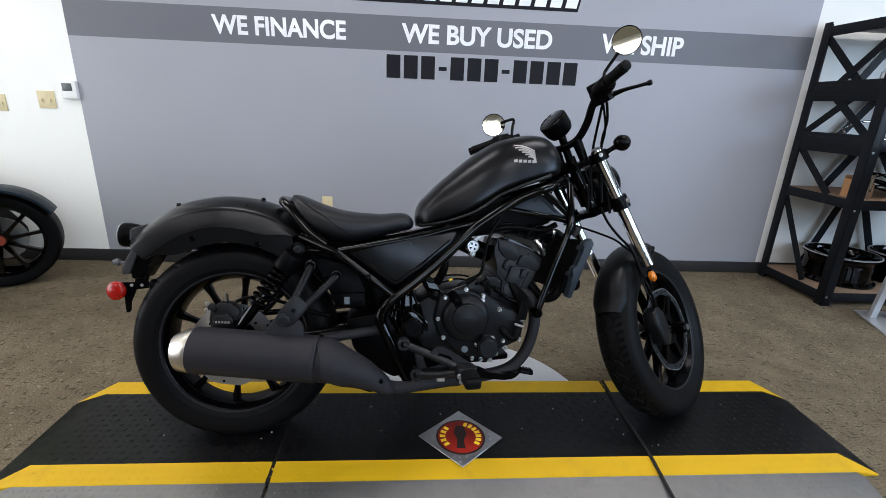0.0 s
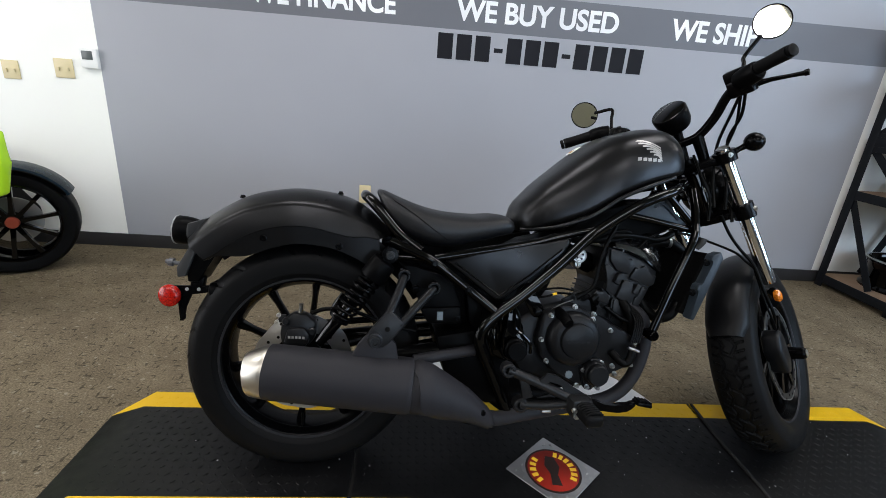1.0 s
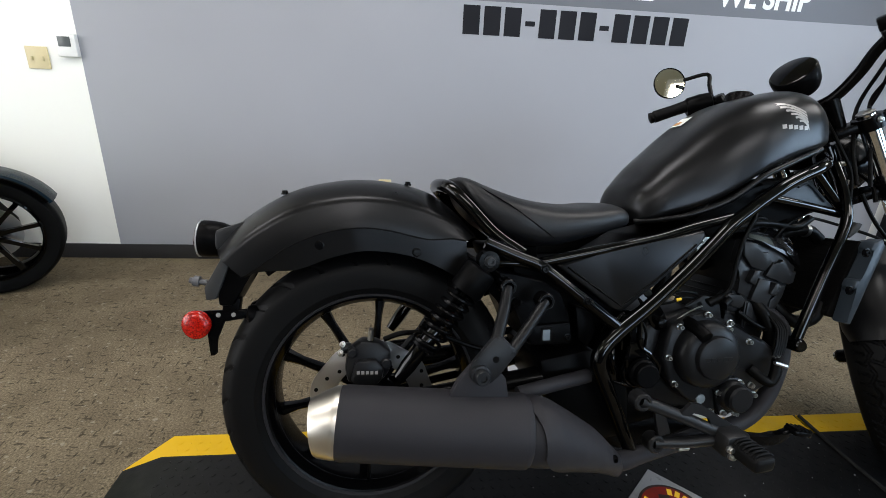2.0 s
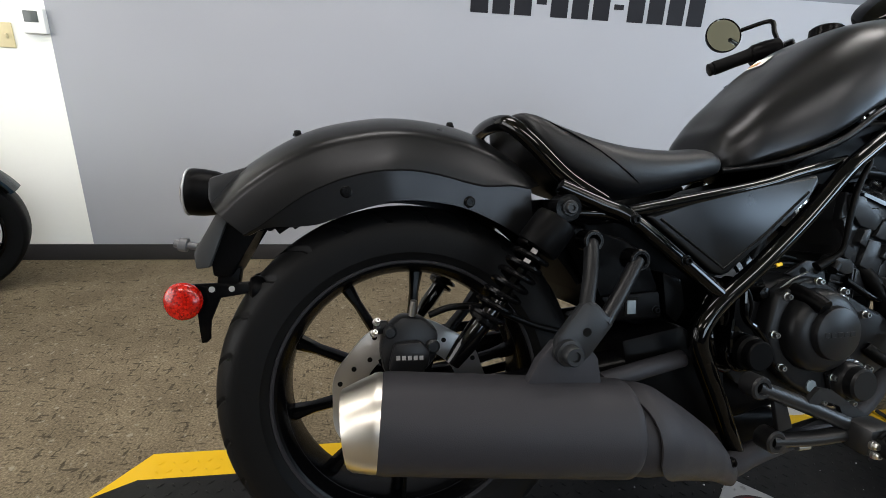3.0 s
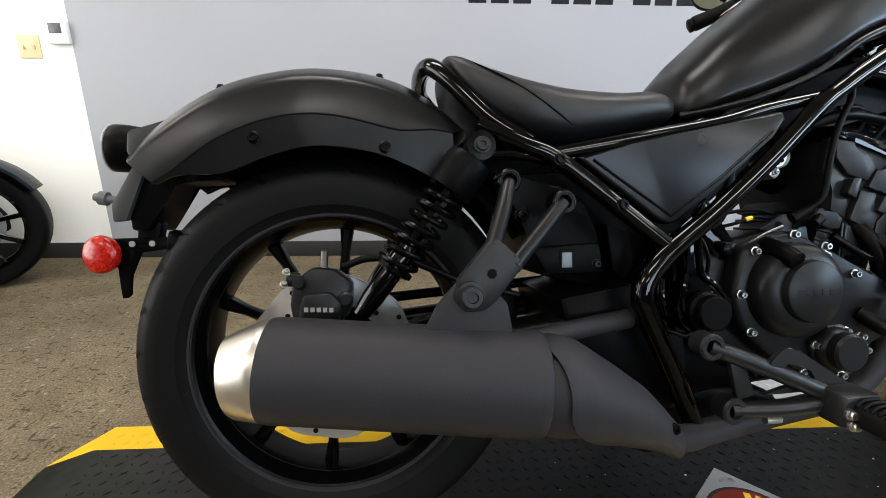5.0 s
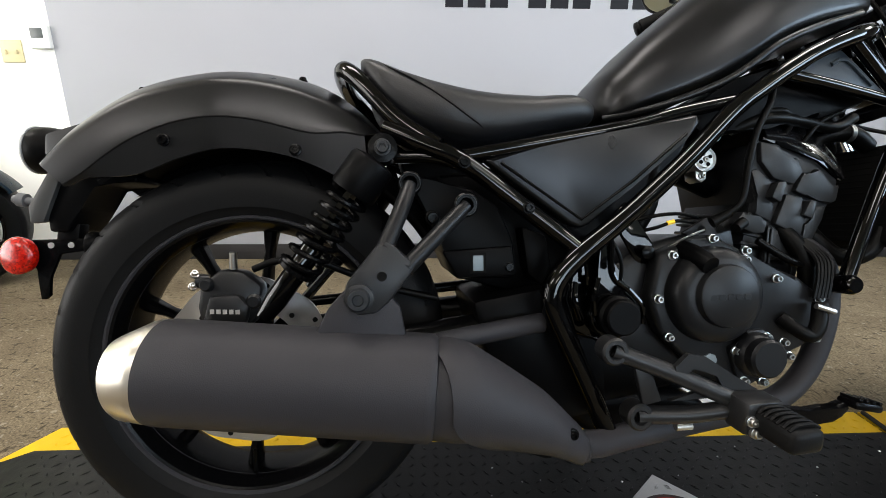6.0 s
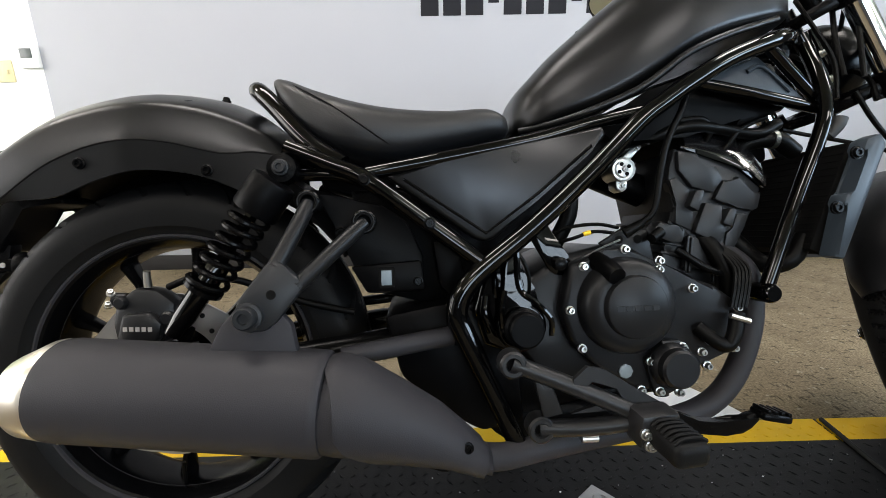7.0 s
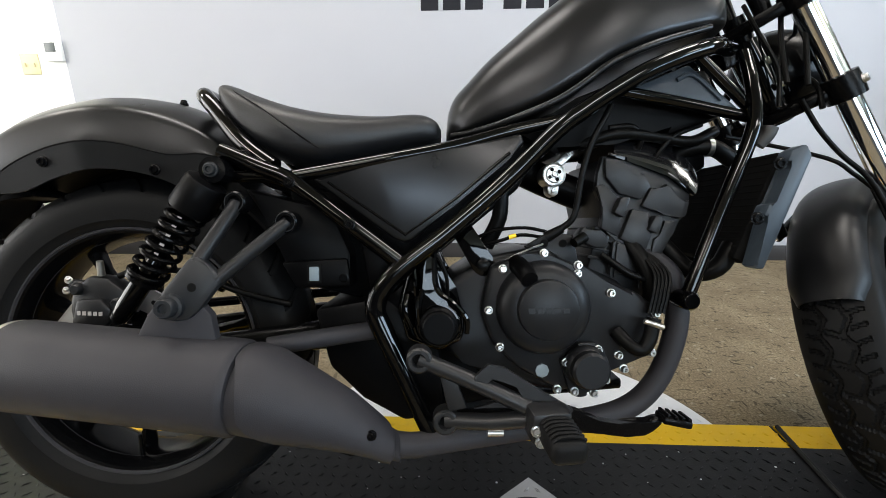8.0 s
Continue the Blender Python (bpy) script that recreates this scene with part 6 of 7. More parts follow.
side_prism("web", [(0.556, 0.335), (0.580, 0.325), (0.600, 0.268), (0.572, 0.262)], 0.222, 0.232, PK, 0.003, peg)
side_prism("web", [(0.600, 0.310), (0.640, 0.296), (0.690, 0.270), (0.61, 0.268), (0.655, 0.28), (0.622, 0.296)], 0.225, 0.233, PK, 0.0, peg)
# heel guard: a bent plate with an open slot
outer = [(0.6104, 0.320), (0.6296, 0.337), (0.6532, 0.3325), (0.7004, 0.3016), (0.7523, 0.2704), (0.7481, 0.2572), (0.7136, 0.2664), (0.6103, 0.3024)]
inner = [(0.6253, 0.3067), (0.636, 0.3162), (0.653, 0.311), (0.6704, 0.3041), (0.679, 0.2887), (0.668, 0.2862), (0.6575, 0.2867), (0.6275, 0.2979)]
bm = bmesh.new()
rings(bm, [[P(a[0], 0.238, a[1]), P(a[0], 0.246, a[1]), P(c[0], 0.246, c[1]), P(c[0], 0.238, c[1])] for a, c in zip(outer, inner)], closed=True)
part("heel_guard", bm, PK, peg, "black heel guard with an open slot")
# clevis and rubber peg reaching out
fm = Matrix.Translation(P(0.714, 0.250, 0.260)) @ Matrix.Rotation(radians(6), 4, "Z") @ Matrix.Rotation(radians(8), 4, "X")
bm = bmesh.new()
box(bm, (-0.032, -0.030, -0.024), (0.026, 0.010, 0.024), 0.008, fm)
part("clevis", bm, PK, peg)
bm = bmesh.new()
box(bm, (-0.023, -0.086, -0.017), (0.026, -0.022, 0.015), 0.010, fm, 3)
part("peg_rubber", bm, M["rubber"], peg, "ribbed rubber footpeg")
for k in range(6):
    bm = bmesh.new()
    y = -0.032 - 0.0085 * k
    tube(bm, [fm @ Vector(q) for q in ((-0.020, y, 0.012), (-0.010, y, 0.0185), (0.012, y, 0.0185), (0.024, y, 0.013))], 0.0028, 6, 4)
    part("rib", bm, M["rubber"], peg)
bolts("bolt", [fm @ Vector((-0.020, -0.032, -0.016)), fm @ Vector((-0.026, -0.030, 0.0))], M["steel"], 0.006, 0.008, parent=peg)
ped = new("brake_pedal")
ped.parent = bike
side_prism("arm", [(0.728, 0.276), (0.762, 0.256), (0.7975, 0.2455), (0.830, 0.2405), (0.857, 0.2385), (0.874, 0.2475), (0.888, 0.2510), (0.8930, 0.2400), (0.8800, 0.2280), (0.8658, 0.2205), (0.8400, 0.2205), (0.8147, 0.2235), (0.7637, 0.2270), (0.732, 0.2450)], 0.212, 0.230, M["satin"], 0.005, ped, "flat curved black pedal arm", 3)
bm = bmesh.new()
box(bm, (-0.018, -0.016, -0.006), (0.026, 0.016, 0.006), 0.004, Matrix.Translation(P(0.904, 0.228, 0.247)) @ Matrix.Rotation(radians(12), 4, "Y"))
for k in range(4):
    box(bm, (-0.014 + 0.0105 * k, -0.0155, 0.005), (-0.009 + 0.0105 * k, 0.0155, 0.010), 0.001, Matrix.Translation(P(0.904, 0.228, 0.247)) @ Matrix.Rotation(radians(12), 4, "Y"))
part("pad", bm, M["satin"], ped, "ridged pedal pad")
rod("pedal_link", [P(0.595, 0.205, 0.235), P(0.70, 0.21, 0.232)], 0.005, M["satin"], ped)
rod("switch_barrel", [P(0.632, 0.212, 0.222), P(0.656, 0.212, 0.222)], 0.006, M["steel"], ped)
# left side: stand, footrest stub, chain guard
rod("side_stand", [P(0.58, -0.150, 0.215), P(0.62, -0.20, 0.14), P(0.655, -0.262, 0.068)], [0.016, 0.014, 0.012], M["satin"], bike, "black side stand, down")
bm = bmesh.new()
disc_solid(bm, P(0.655, -0.265, 0.060), P(0, 0.2, 0.98), [(0.030, 0.0), (0.030, 0.006), (0.014, 0.012)], 20)
part("stand_foot", bm, M["satin"], bike)
rod("left_peg", [P(0.70, -0.20, 0.27), P(0.715, -0.32, 0.262)], 0.017, M["rubber"], bike)
rod("chain_run", [P(0.02, -0.095, 0.37), P(0.52, -0.095, 0.41)], 0.010, M["satin"], bike)
rod("chain_run", [P(0.02, -0.095, 0.25), P(0.52, -0.095, 0.34)], 0.010, M["satin"], bike)
side_prism("skid_tube", [(0.52, 0.20), (0.90, 0.23), (0.90, 0.25), (0.52, 0.225)], -0.12, 0.06, M["satin"], 0.006)

# -- front end
fe = new("front_fork")
fe.parent = bike
FV = 0.098


def fork_leg(sg):
    v = sg * FV
    rod("stanchion", [S(0.010, v, 0.60), S(0.010, v, 1.045)], 0.0205, M["chrome"], fe, "polished chrome fork tube", 24)
    bm = bmesh.new()
    tube(bm, [S(0.010, v, 0.290), S(0.010, v, 0.30), S(0.010, v, 0.40), S(0.010, v, 0.60), S(0.010, v, 0.655), S(0.010, v, 0.668), S(0.010, v, 0.680)], [0.018, 0.024, 0.025, 0.0265, 0.0285, 0.0285, 0.024], 20, 3)
    part("slider", bm, M["satin"], fe, "black fork slider")
    bm = bmesh.new()
    lathe(bm, [(0.0, 0.028), (0.013, 0.028), (0.019, 0.022), (0.021, -0.02), (0.0, -0.02)], S(AX_P, v, AX_S), sdir(0, sg, 0), 20, closed=False)
    part("axle_lug", bm, M["satin"], fe)
    bm = bmesh.new()
    lathe(bm, [(0, 0.006), (0.010, 0.006), (0.014, 0.003), (0.019, 0.0), (0, 0.0)], S(0.010, v, 1.048), sdir(0, 0, 1), 20, closed=False)
    part("fork_cap", bm, M["steel"], fe)
    bm = bmesh.new()
    lathe(bm, [(0.0205, -0.024), (0.030, -0.022), (0.031, 0.0), (0.030, 0.022), (0.0205, 0.024)], S(0.010, v, 0.846), sdir(0, 0, 1), 28)
    part("lower_clamp", bm, M["satin"], fe)
    bm = bmesh.new()
    lathe(bm, [(0.0205, -0.018), (0.031, -0.016), (0.032, 0.0), (0.031, 0.016), (0.0205, 0.018)], S(0.010, v, 1.022), sdir(0, 0, 1), 28)
    part("upper_clamp", bm, M["satin"], fe)
    bolts("bolt", [S(0.008, v + sg * 0.030, 0.846)], M["steel"], 0.007, 0.007, sdir(0, sg, 0), fe)
    bolts("bolt", [S(-0.016, v + sg * 0.022, 1.028)], M["steel"], 0.0055, 0.006, sdir(-0.5, sg, 0), fe)


both(fork_leg)
for s, h in ((0.846, 0.011), (1.022, 0.011)):
    bm = bmesh.new()
    prism(bm, [(-0.036, -0.03), (-0.008, -0.098), (0.026, -0.098), (0.030, -0.06), (0.018, 0.0), (0.030, 0.06), (0.026, 0.098), (-0.008, 0.098), (-0.036, 0.03)], lambda a, b, c: S(a, b, s + c), -h, h, 0.005)
    part("triple_clamp", bm, M["satin"], fe, "black triple clamp")
rod("steering_stem", [S(0, 0, 0.83), S(0, 0, 1.05)], 0.020, M["satin"], fe)
# amber reflector on the slider
bm = bmesh.new()
disc_solid(bm, S(-0.040, FV + 0.026, 0.575), sdir(-0.35, 1, 0), [(0.0125, -0.008), (0.0135, 0.0), (0.0115, 0.004), (0.006, 0.006)], 24)
c0 = S(-0.040, FV + 0.026, 0.575)
for v_ in bm.verts:
    dd = v_.co - c0
    ax = sdir(0, 0, 1).normalized()
    v_.co += ax * dd.dot(ax) * 0.45
part("side_reflector", bm, M["amber"], fe, "oval amber reflector")
rod("reflector_base", [S(-0.008, FV + 0.008, 0.575), S(-0.036, FV + 0.022, 0.575)], 0.014, M["satin"], fe)

# front fender
bm = bmesh.new()
loops = []
HW = 0.060
for i in range(41):
    q = radians(166 - 84 * i / 40)
    w = HW * min(1.0, 0.80 + 0.06 * min(i, 40 - i))
    ring_o, ring_i = [], []
    for k in range(19):
        a = math.pi * k / 18
        v = w * math.copysign(abs(math.cos(a)) ** 0.75, math.cos(a))
        drop = 0.058 * (1 - abs(math.sin(a)) ** 0.8)
        ring_o.append(front_place(0.341 - drop, q, v))
        ring_i.append(front_place(0.3375 - drop * 0.97, q, v * 0.955))
    loops.append(ring_o + ring_i[::-1])
rings(bm, loops)
ff = part("front_fender", bm, M["fender_black"], bike, "matte black front fender", 50)
for sg in (1, -1):
    rod("fender_stay", [front_place(0.305, radians(95), sg * 0.070), S(0.008, sg * 0.098, 0.60)], 0.010, M["satin"], ff)
# front caliper and hose
bm = bmesh.new()
prism(bm, [(-0.100, 0.34), (-0.070, 0.32), (-0.030, 0.345), (-0.025, 0.43), (-0.045, 0.465), (-0.085, 0.46), (-0.107, 0.42)], lambda a, b, c: S(a, c, b), 0.050, 0.100, 0.010, 3)
part("front_caliper", bm, M["case"], fe, "black front brake caliper")
rod("front_brake_hose", [S(-0.035, 0.085, 0.465), S(-0.055, 0.10, 0.52), S(-0.05, 0.095, 0.60), S(-0.028, 0.085, 0.68), S(-0.03, 0.065, 0.74), S(-0.04, 0.055, 0.80), S(-0.035, 0.05, 0.86)], 0.0045, M["cable"], fe, "thin brake hose")
rod("sensor_wire", [S(-0.040, 0.088, 0.44), S(-0.065, 0.095, 0.50), S(-0.060, 0.090, 0.58), S(-0.015, 0.080, 0.66)], 0.003, M["cable"], fe)
rod("hose_loop", [P(1.10, 0.03, 0.70), P(1.16, 0.02, 0.692), S(-0.05, 0.05, 0.745), S(-0.035, 0.070, 0.70), S(-0.012, 0.080, 0.66)], 0.0038, M["cable"], fe)

# headlamp
hl = new("headlamp")
hl.parent = bike
bm = bmesh.new()
disc_solid(bm, S(0.075, 0, 0.925), sdir(0.883, 0, -0.469) + Vector((0, 0, 0)), [(0.020, -0.062), (0.050, -0.050), (0.074, -0.022), (0.084, 0.012), (0.086, 0.040), (0.083, 0.048)], 40)
part("shell", bm, M["satin"], hl, "round black headlamp shell")
bm = bmesh.new()
disc_solid(bm, S(0.075, 0, 0.925), sdir(0.883, 0, -0.469), [(0.080, 0.044), (0.076, 0.054), (0.045, 0.062), (0.010, 0.064)], 40)
part("lens", bm, M["glass"], hl, "clear lens")
for sg in (1, -1):
    rod("bracket", [S(0.020, sg * 0.10, 0.90), S(0.075, sg * 0.082, 0.922)], 0.009, M["satin"], hl)
    # turn signals
    rod("signal_stalk", [S(0.020, sg * 0.105, 1.022), S(0.040, sg * 0.132, 1.026), S(0.050, sg * 0.150, 1.028)], [0.011, 0.008, 0.010], M["satin"], fe)
    bm = bmesh.new()
    disc_solid(bm, S(0.056, sg * 0.168, 1.031), sdir(1, 0, -0.4), [(0.007, -0.028), (0.020, -0.020), (0.026, -0.006), (0.027, 0.010), (0.024, 0.017), (0.010, 0.020)], 24)
    part("turn_signal", bm, M["satin"], fe, "round black turn signal")

# meter
mt = new("meter")
mt.parent = bike
MA = sdir(-0.42, 0.0, 0.9).normalized()
bm = bmesh.new()
disc_solid(bm, S(0.034, -0.006, 1.158), MA, [(0.029, -0.014), (0.042, -0.007), (0.049, 0.009), (0.052, 0.038), (0.052, 0.050), (0.049, 0.054)], 40)
part("housing", bm, M["plastic"], mt, "round black meter housing")
bm = bmesh.new()
disc_solid(bm, S(0.034, -0.006, 1.158), MA, [(0.0485, 0.051), (0.0485, 0.0545), (0.046, 0.0560)], 40)
part("face", bm, G, mt, "dark glossy meter face")
rod("meter_stay", [S(0.012, -0.01, 1.03), S(0.030, -0.006, 1.150)], 0.014, M["satin"], mt)

# handlebar
hb = new("handlebar")
hb.parent = bike
BAR = [(0.015, 0.0, 1.100), (0.018, 0.050, 1.106), (0.016, 0.105, 1.142), (0.008, 0.150, 1.185), (-0.008, 0.200, 1.216), (-0.040, 0.260, 1.236), (-0.074, 0.316, 1.243)]
rod("bar", [S(p, -v, s) for p, v, s in BAR[:0:-1]] + [S(p, v, s) for p, v, s in BAR], 0.0130, M["satin"], hb, "black handlebar", 14, 6)
for sg in (1, -1):
    rod("riser", [S(0.008, sg * 0.045, 1.03), S(0.016, sg * 0.045, 1.105)], [0.015, 0.018], M["satin"], hb, "", 16)
    a, b = Vector((-0.026, 0.234, 1.230)), Vector((-0.075, 0.320, 1.243))
    bm = bmesh.new()
    tube(bm, [S(*(a + (b - a) * t).to_tuple()) if sg > 0 else S((a + (b - a) * t).x, -(a + (b - a) * t).y, (a + (b - a) * t).z) for t in (0, 0.05, 0.5, 0.95, 1.0)], [0.0165, 0.0172, 0.0160, 0.0172, 0.0150], 20, 3)
    part("grip", bm, M["rubber"], hb, "black rubber grip")
    bm = bmesh.new()
    e = S(-0.077, sg * 0.3235, 1.2435)
    disc_solid(bm, e, e - S(-0.058, sg * 0.290, 1.2385), [(0.014, -0.003), (0.0155, 0.0), (0.0155, 0.006), (0.012, 0.008)], 20)
    part("bar_end", bm, M["rubber"], hb)
    # switch housing
    c, d = S(-0.016, sg * 0.215, 1.220), (S(-0.045, sg * 0.275, 1.234) - S(-0.008, sg * 0.200, 1.216)).normalized()
    bm = bmesh.new()
    disc_solid(bm, c, d, [(0.020, -0.030), (0.026, -0.026), (0.028, 0.0), (0.026, 0.030), (0.022, 0.036)], 18)
    part("switch_housing", bm, M["plastic"], hb, "black switch housing")
    # lever
    bm = bmesh.new()
    tube(bm, [S(0.018, sg * 0.185, 1.188), S(0.036, sg * 0.215, 1.188), S(0.044, sg * 0.250, 1.184), S(0.042, sg * 0.288, 1.176), S(0.040, sg * 0.322, 1.169)], [0.010, 0.009, 0.0065, 0.0055, 0.0062], 12, 5)
    tube(bm, [S(0.040, sg * 0.321, 1.169), S(0.039, sg * 0.331, 1.168)], [0.0085, 0.0085], 12)
    part("lever", bm, M["satin"], hb, "black hand lever")
    bm = bmesh.new()
    m = Matrix.Identity(4)
    prism(bm, [(-0.012, 0.160), (0.030, 0.160), (0.035, 0.208), (0.012, 0.228), (-0.014, 0.220)], lambda a_, b_, c_: S(a_, sg * b_, 1.196 + c_), -0.020, 0.026, 0.006)
    part("lever_perch", bm, M["satin"], hb)
bm = bmesh.new()
prism(bm, [(-0.004, 0.158), (0.036, 0.158), (0.036, 0.215), (-0.004, 0.215)], lambda a, b, c: S(a, b, 1.228 + c), -0.012, 0.020, 0.005)
part("reservoir", bm, M["plastic"], hb, "black brake fluid reservoir")

# mirrors
def bar_mirror(name, base, elbow, centre, normal, r):
    mi = new(name)
    mi.parent = bike
    rod("stem", [base, base + (elbow - base) * 0.5, elbow, elbow + (centre - elbow) * 0.6], 0.0055, M["satin"], mi)
    n = Vector(normal).normalized()
    bm = bmesh.new()
    lathe(bm, [(0, -0.016), (r * 0.6, -0.014), (r * 0.95, -0.006), (r, 0.0), (r, 0.004), (r - 0.003, 0.0045), (r - 0.003, 0.0), (0, 0.0)], centre, n, 40, closed=False)
    part("shell", bm, M["satin"], mi, "round black mirror shell")
    bm = bmesh.new()
    lathe(bm, [(0, 0.003), (r - 0.003, 0.003), (r - 0.003, 0.0015), (0, 0.0015)], centre, n, 40, closed=False)
    part("mirror_glass", bm, M["mirror"], mi, "round mirror glass")


bar_mirror("bar_mirror", S(0.020, 0.205, 1.240), S(0.080, 0.205, 1.268), S(0.150, 0.275, 1.322), P(-0.563, 0.827, 0.002), 0.047)
bar_mirror("bar_mirror", S(0.020, -0.190, 1.225), S(0.082, -0.195, 1.280), S(0.095, -0.300, 1.300), P(-0.264, 0.959, 0.099), 0.047)

# cables at the head
for pts, r in (
        ([S(0.010, 0.195, 1.195), S(0.020, 0.150, 1.14), S(0.030, 0.085, 1.06), S(-0.02, 0.06, 0.98), S(-0.07, 0.05, 0.90)], 0.0045),
        ([S(0.020, 0.198, 1.190), S(0.030, 0.165, 1.12), S(0.045, 0.110, 1.06), S(0.00, 0.09, 0.97), S(-0.05, 0.07, 0.88)], 0.0045),
        ([S(0.015, 0.185, 1.185), S(0.040, 0.145, 1.10), S(0.045, 0.10, 1.04), S(0.07, 0.06, 0.97)], 0.004),
        ([S(0.010, -0.195, 1.195), S(0.050, -0.140, 1.12), S(0.020, -0.06, 1.04), S(-0.05, 0.01, 0.95)], 0.0045),
        ([S(-0.02, 0.03, 1.06), S(-0.05, 0.04, 1.0), S(-0.06, 0.045, 0.93), S(-0.09, 0.03, 0.87)], 0.004),
        ([S(0.06, 0.04, 0.90), S(0.0, 0.07, 0.87), S(-0.03, 0.07, 0.83)], 0.005)):
    rod("cable", pts, r, M["cable"], hb, "", 8, 5)
for p in (S(-0.034, 0.032, 0.95), S(-0.034, 0.030, 0.90)):
    bm = bmesh.new()
    bolt(bm, p, sdir(0, 1, 0), 0.0055, 0.008)
    part("bolt", bm, M["steel"], fe)
side_prism("key_lock", [(1.082, 0.86), (1.110, 0.875), (1.115, 0.83), (1.092, 0.82)], -0.03, 0.040, M["satin"], 0.006)


# ---- things along the walls ----
def slab(bm, a, b, w, d, up=(0, 1, 0)):
    """A flat bar from a to b, w wide and d deep."""
    a, b = Vector(a), Vector(b)
    z = (b - a).normalized()
    x = Vector(up).cross(z).normalized()
    y = z.cross(x)
    rings(bm, [[p + sx * x * w / 2 + sy * y * d / 2 for sx, sy in ((-1, -1), (1, -1), (1, 1), (-1, 1))] for p in (a, b)])


def shelving():
    """Bolted angle-iron shelving with cross braces, standing by the mural's edge."""
    X0, X1, Y0, Y1, H = 2.590, 3.655, 2.930, 3.490, 1.72
    t = thing("shelving_unit", "black steel shelving unit with cross-braced ends", "shelving")
    for x in (X0, X1):
        for y in (Y0, Y1):
            bm = bmesh.new()
            s, d = (1 if x == X0 else -1), (1 if y == Y0 else -1)
            box(bm, (x, y, 0.0), (x + s * 0.058, y + d * 0.004, H), 0.001)
            box(bm, (x, y, 0.0), (x + s * 0.004, y + d * 0.058, H), 0.001)
            part("post", bm, M["rack"], t)
    for z, m in ((H - 0.03, "rack"), (1.335, "wood"), (1.025, "wood"), (0.680, "wood"), (0.085, "wood")):
        bm = bmesh.new()
        box(bm, (X0 + 0.006, Y0 + 0.006, z - 0.012), (X1 - 0.006, Y1 - 0.006, z), 0.002)
        sh = part("shelf", bm, M[m], t, "particle board shelf" if m == "wood" else "black steel shelf")
        bm = bmesh.new()
        box(bm, (X0 + 0.004, Y0 + 0.001, z - 0.055), (X1 - 0.004, Y0 + 0.006, z + 0.004), 0.001)
        part("front_lip", bm, M["rack"], sh)
        bm = bmesh.new()
        box(bm, (X0 + 0.001, Y0 + 0.006, z - 0.055), (X0 + 0.006, Y1 - 0.004, z + 0.004), 0.001)
        part("end_lip", bm, M["rack"], sh)
    for z0, z1 in ((1.335, H - 0.08), (1.025, 1.285), (0.680, 0.975), (0.10, 0.64)):
        for k, (ya, yb) in enumerate(((Y0 + 0.03, Y1 - 0.20), (Y1 - 0.03, Y0 + 0.20))):
            if z0 < 0.9 and k == 0:
                continue
            a_, b_ = (ya, yb) if z0 > 1.2 or z0 < 0.9 else (yb, ya)
            bm = bmesh.new()
            slab(bm, (X0 + 0.008 + 0.005 * k, b_, z0), (X0 + 0.008 + 0.005 * k, a_, z1), 0.046, 0.003, (1, 0, 0))
            part("end_brace", bm, M["rack"], t)
        for xa, xb in ((X0 + 0.30, X0 + 0.50), (X0 + 0.86, X0 + 0.62)):
            bm = bmesh.new()
            slab(bm, (xa, Y1 - 0.012, z0), (xb, Y1 - 0.012, z1), 0.055, 0.003)
            part("back_brace", bm, M["rack"], t)
    for z in (1.335, 1.025):
        bm = bmesh.new()
        box(bm, (X0 + 0.002, Y0 + 0.005, z - 0.09), (X0 + 0.007, Y1 - 0.005, z + 0.03), 0.001)
        part("end_plate", bm, M["rack"], t)
    for x in (X0 + 0.02,):
        for y in (Y0 + 0.02, Y1 - 0.02):
            for z in (0.06, 0.62, 0.96, H - 0.04):
                bm = bmesh.new()
                bolt(bm, (x, y - 0.02 if y < 3 else y, z), (0, -1, 0), 0.006, 0.005)
                part("bolt", bm, M["steel"], t)
    return X0, X1, Y0, Y1


SX0, SX1, SY0, SY1 = shelving()


def bare_wheel(x, y, z, r):
    """A spare alloy wheel lying flat on the bottom shelf."""
    t = thing("spare_wheel", "gloss black alloy wheel lying flat on the bottom shelf", "wheel", pose(x, y, z), group="spare wheels")
    bm = bmesh.new()
    lathe(bm, [(r, 0.0), (r, 0.012), (r - 0.018, 0.030), (r - 0.022, 0.12), (r - 0.012, 0.165), (r, 0.175), (r, 0.190), (r - 0.008, 0.192), (r - 0.02, 0.178), (r - 0.030, 0.12), (r - 0.026, 0.03), (r - 0.01, 0.0)], (0, 0, 0), (0, 0, 1), 56)
    part("rim", bm, M["gloss"], t)
    bm = bmesh.new()
    lathe(bm, [(r, 0.186), (r + 0.0008, 0.191), (r - 0.006, 0.1935), (r - 0.010, 0.190)], (0, 0, 0), (0, 0, 1), 56)
    part("rim_lip", bm, M["silver"], t, "bright machined lip")
    bm = bmesh.new()
    lathe(bm, [(0, 0.15), (0.05, 0.15), (0.055, 0.14), (0.055, 0.05), (0, 0.05)], (0, 0, 0), (0, 0, 1), 24, closed=False)
    part("hub", bm, M["gloss"], t)
    for k in range(9):
        bm = bmesh.new()
        q = 2 * math.pi * k / 9
        slab(bm, (0.045 * math.cos(q), 0.045 * math.sin(q), 0.13), ((r - 0.025) * math.cos(q), (r - 0.025) * math.sin(q), 0.16), 0.028, 0.016, (0, 0, 1))
        part("spoke", bm, M["gloss"], t)


bare_wheel(SX0 + 0.33, 3.22, 0.085, 0.215)
bare_wheel(SX0 + 0.80, 3.20, 0.085, 0.215)

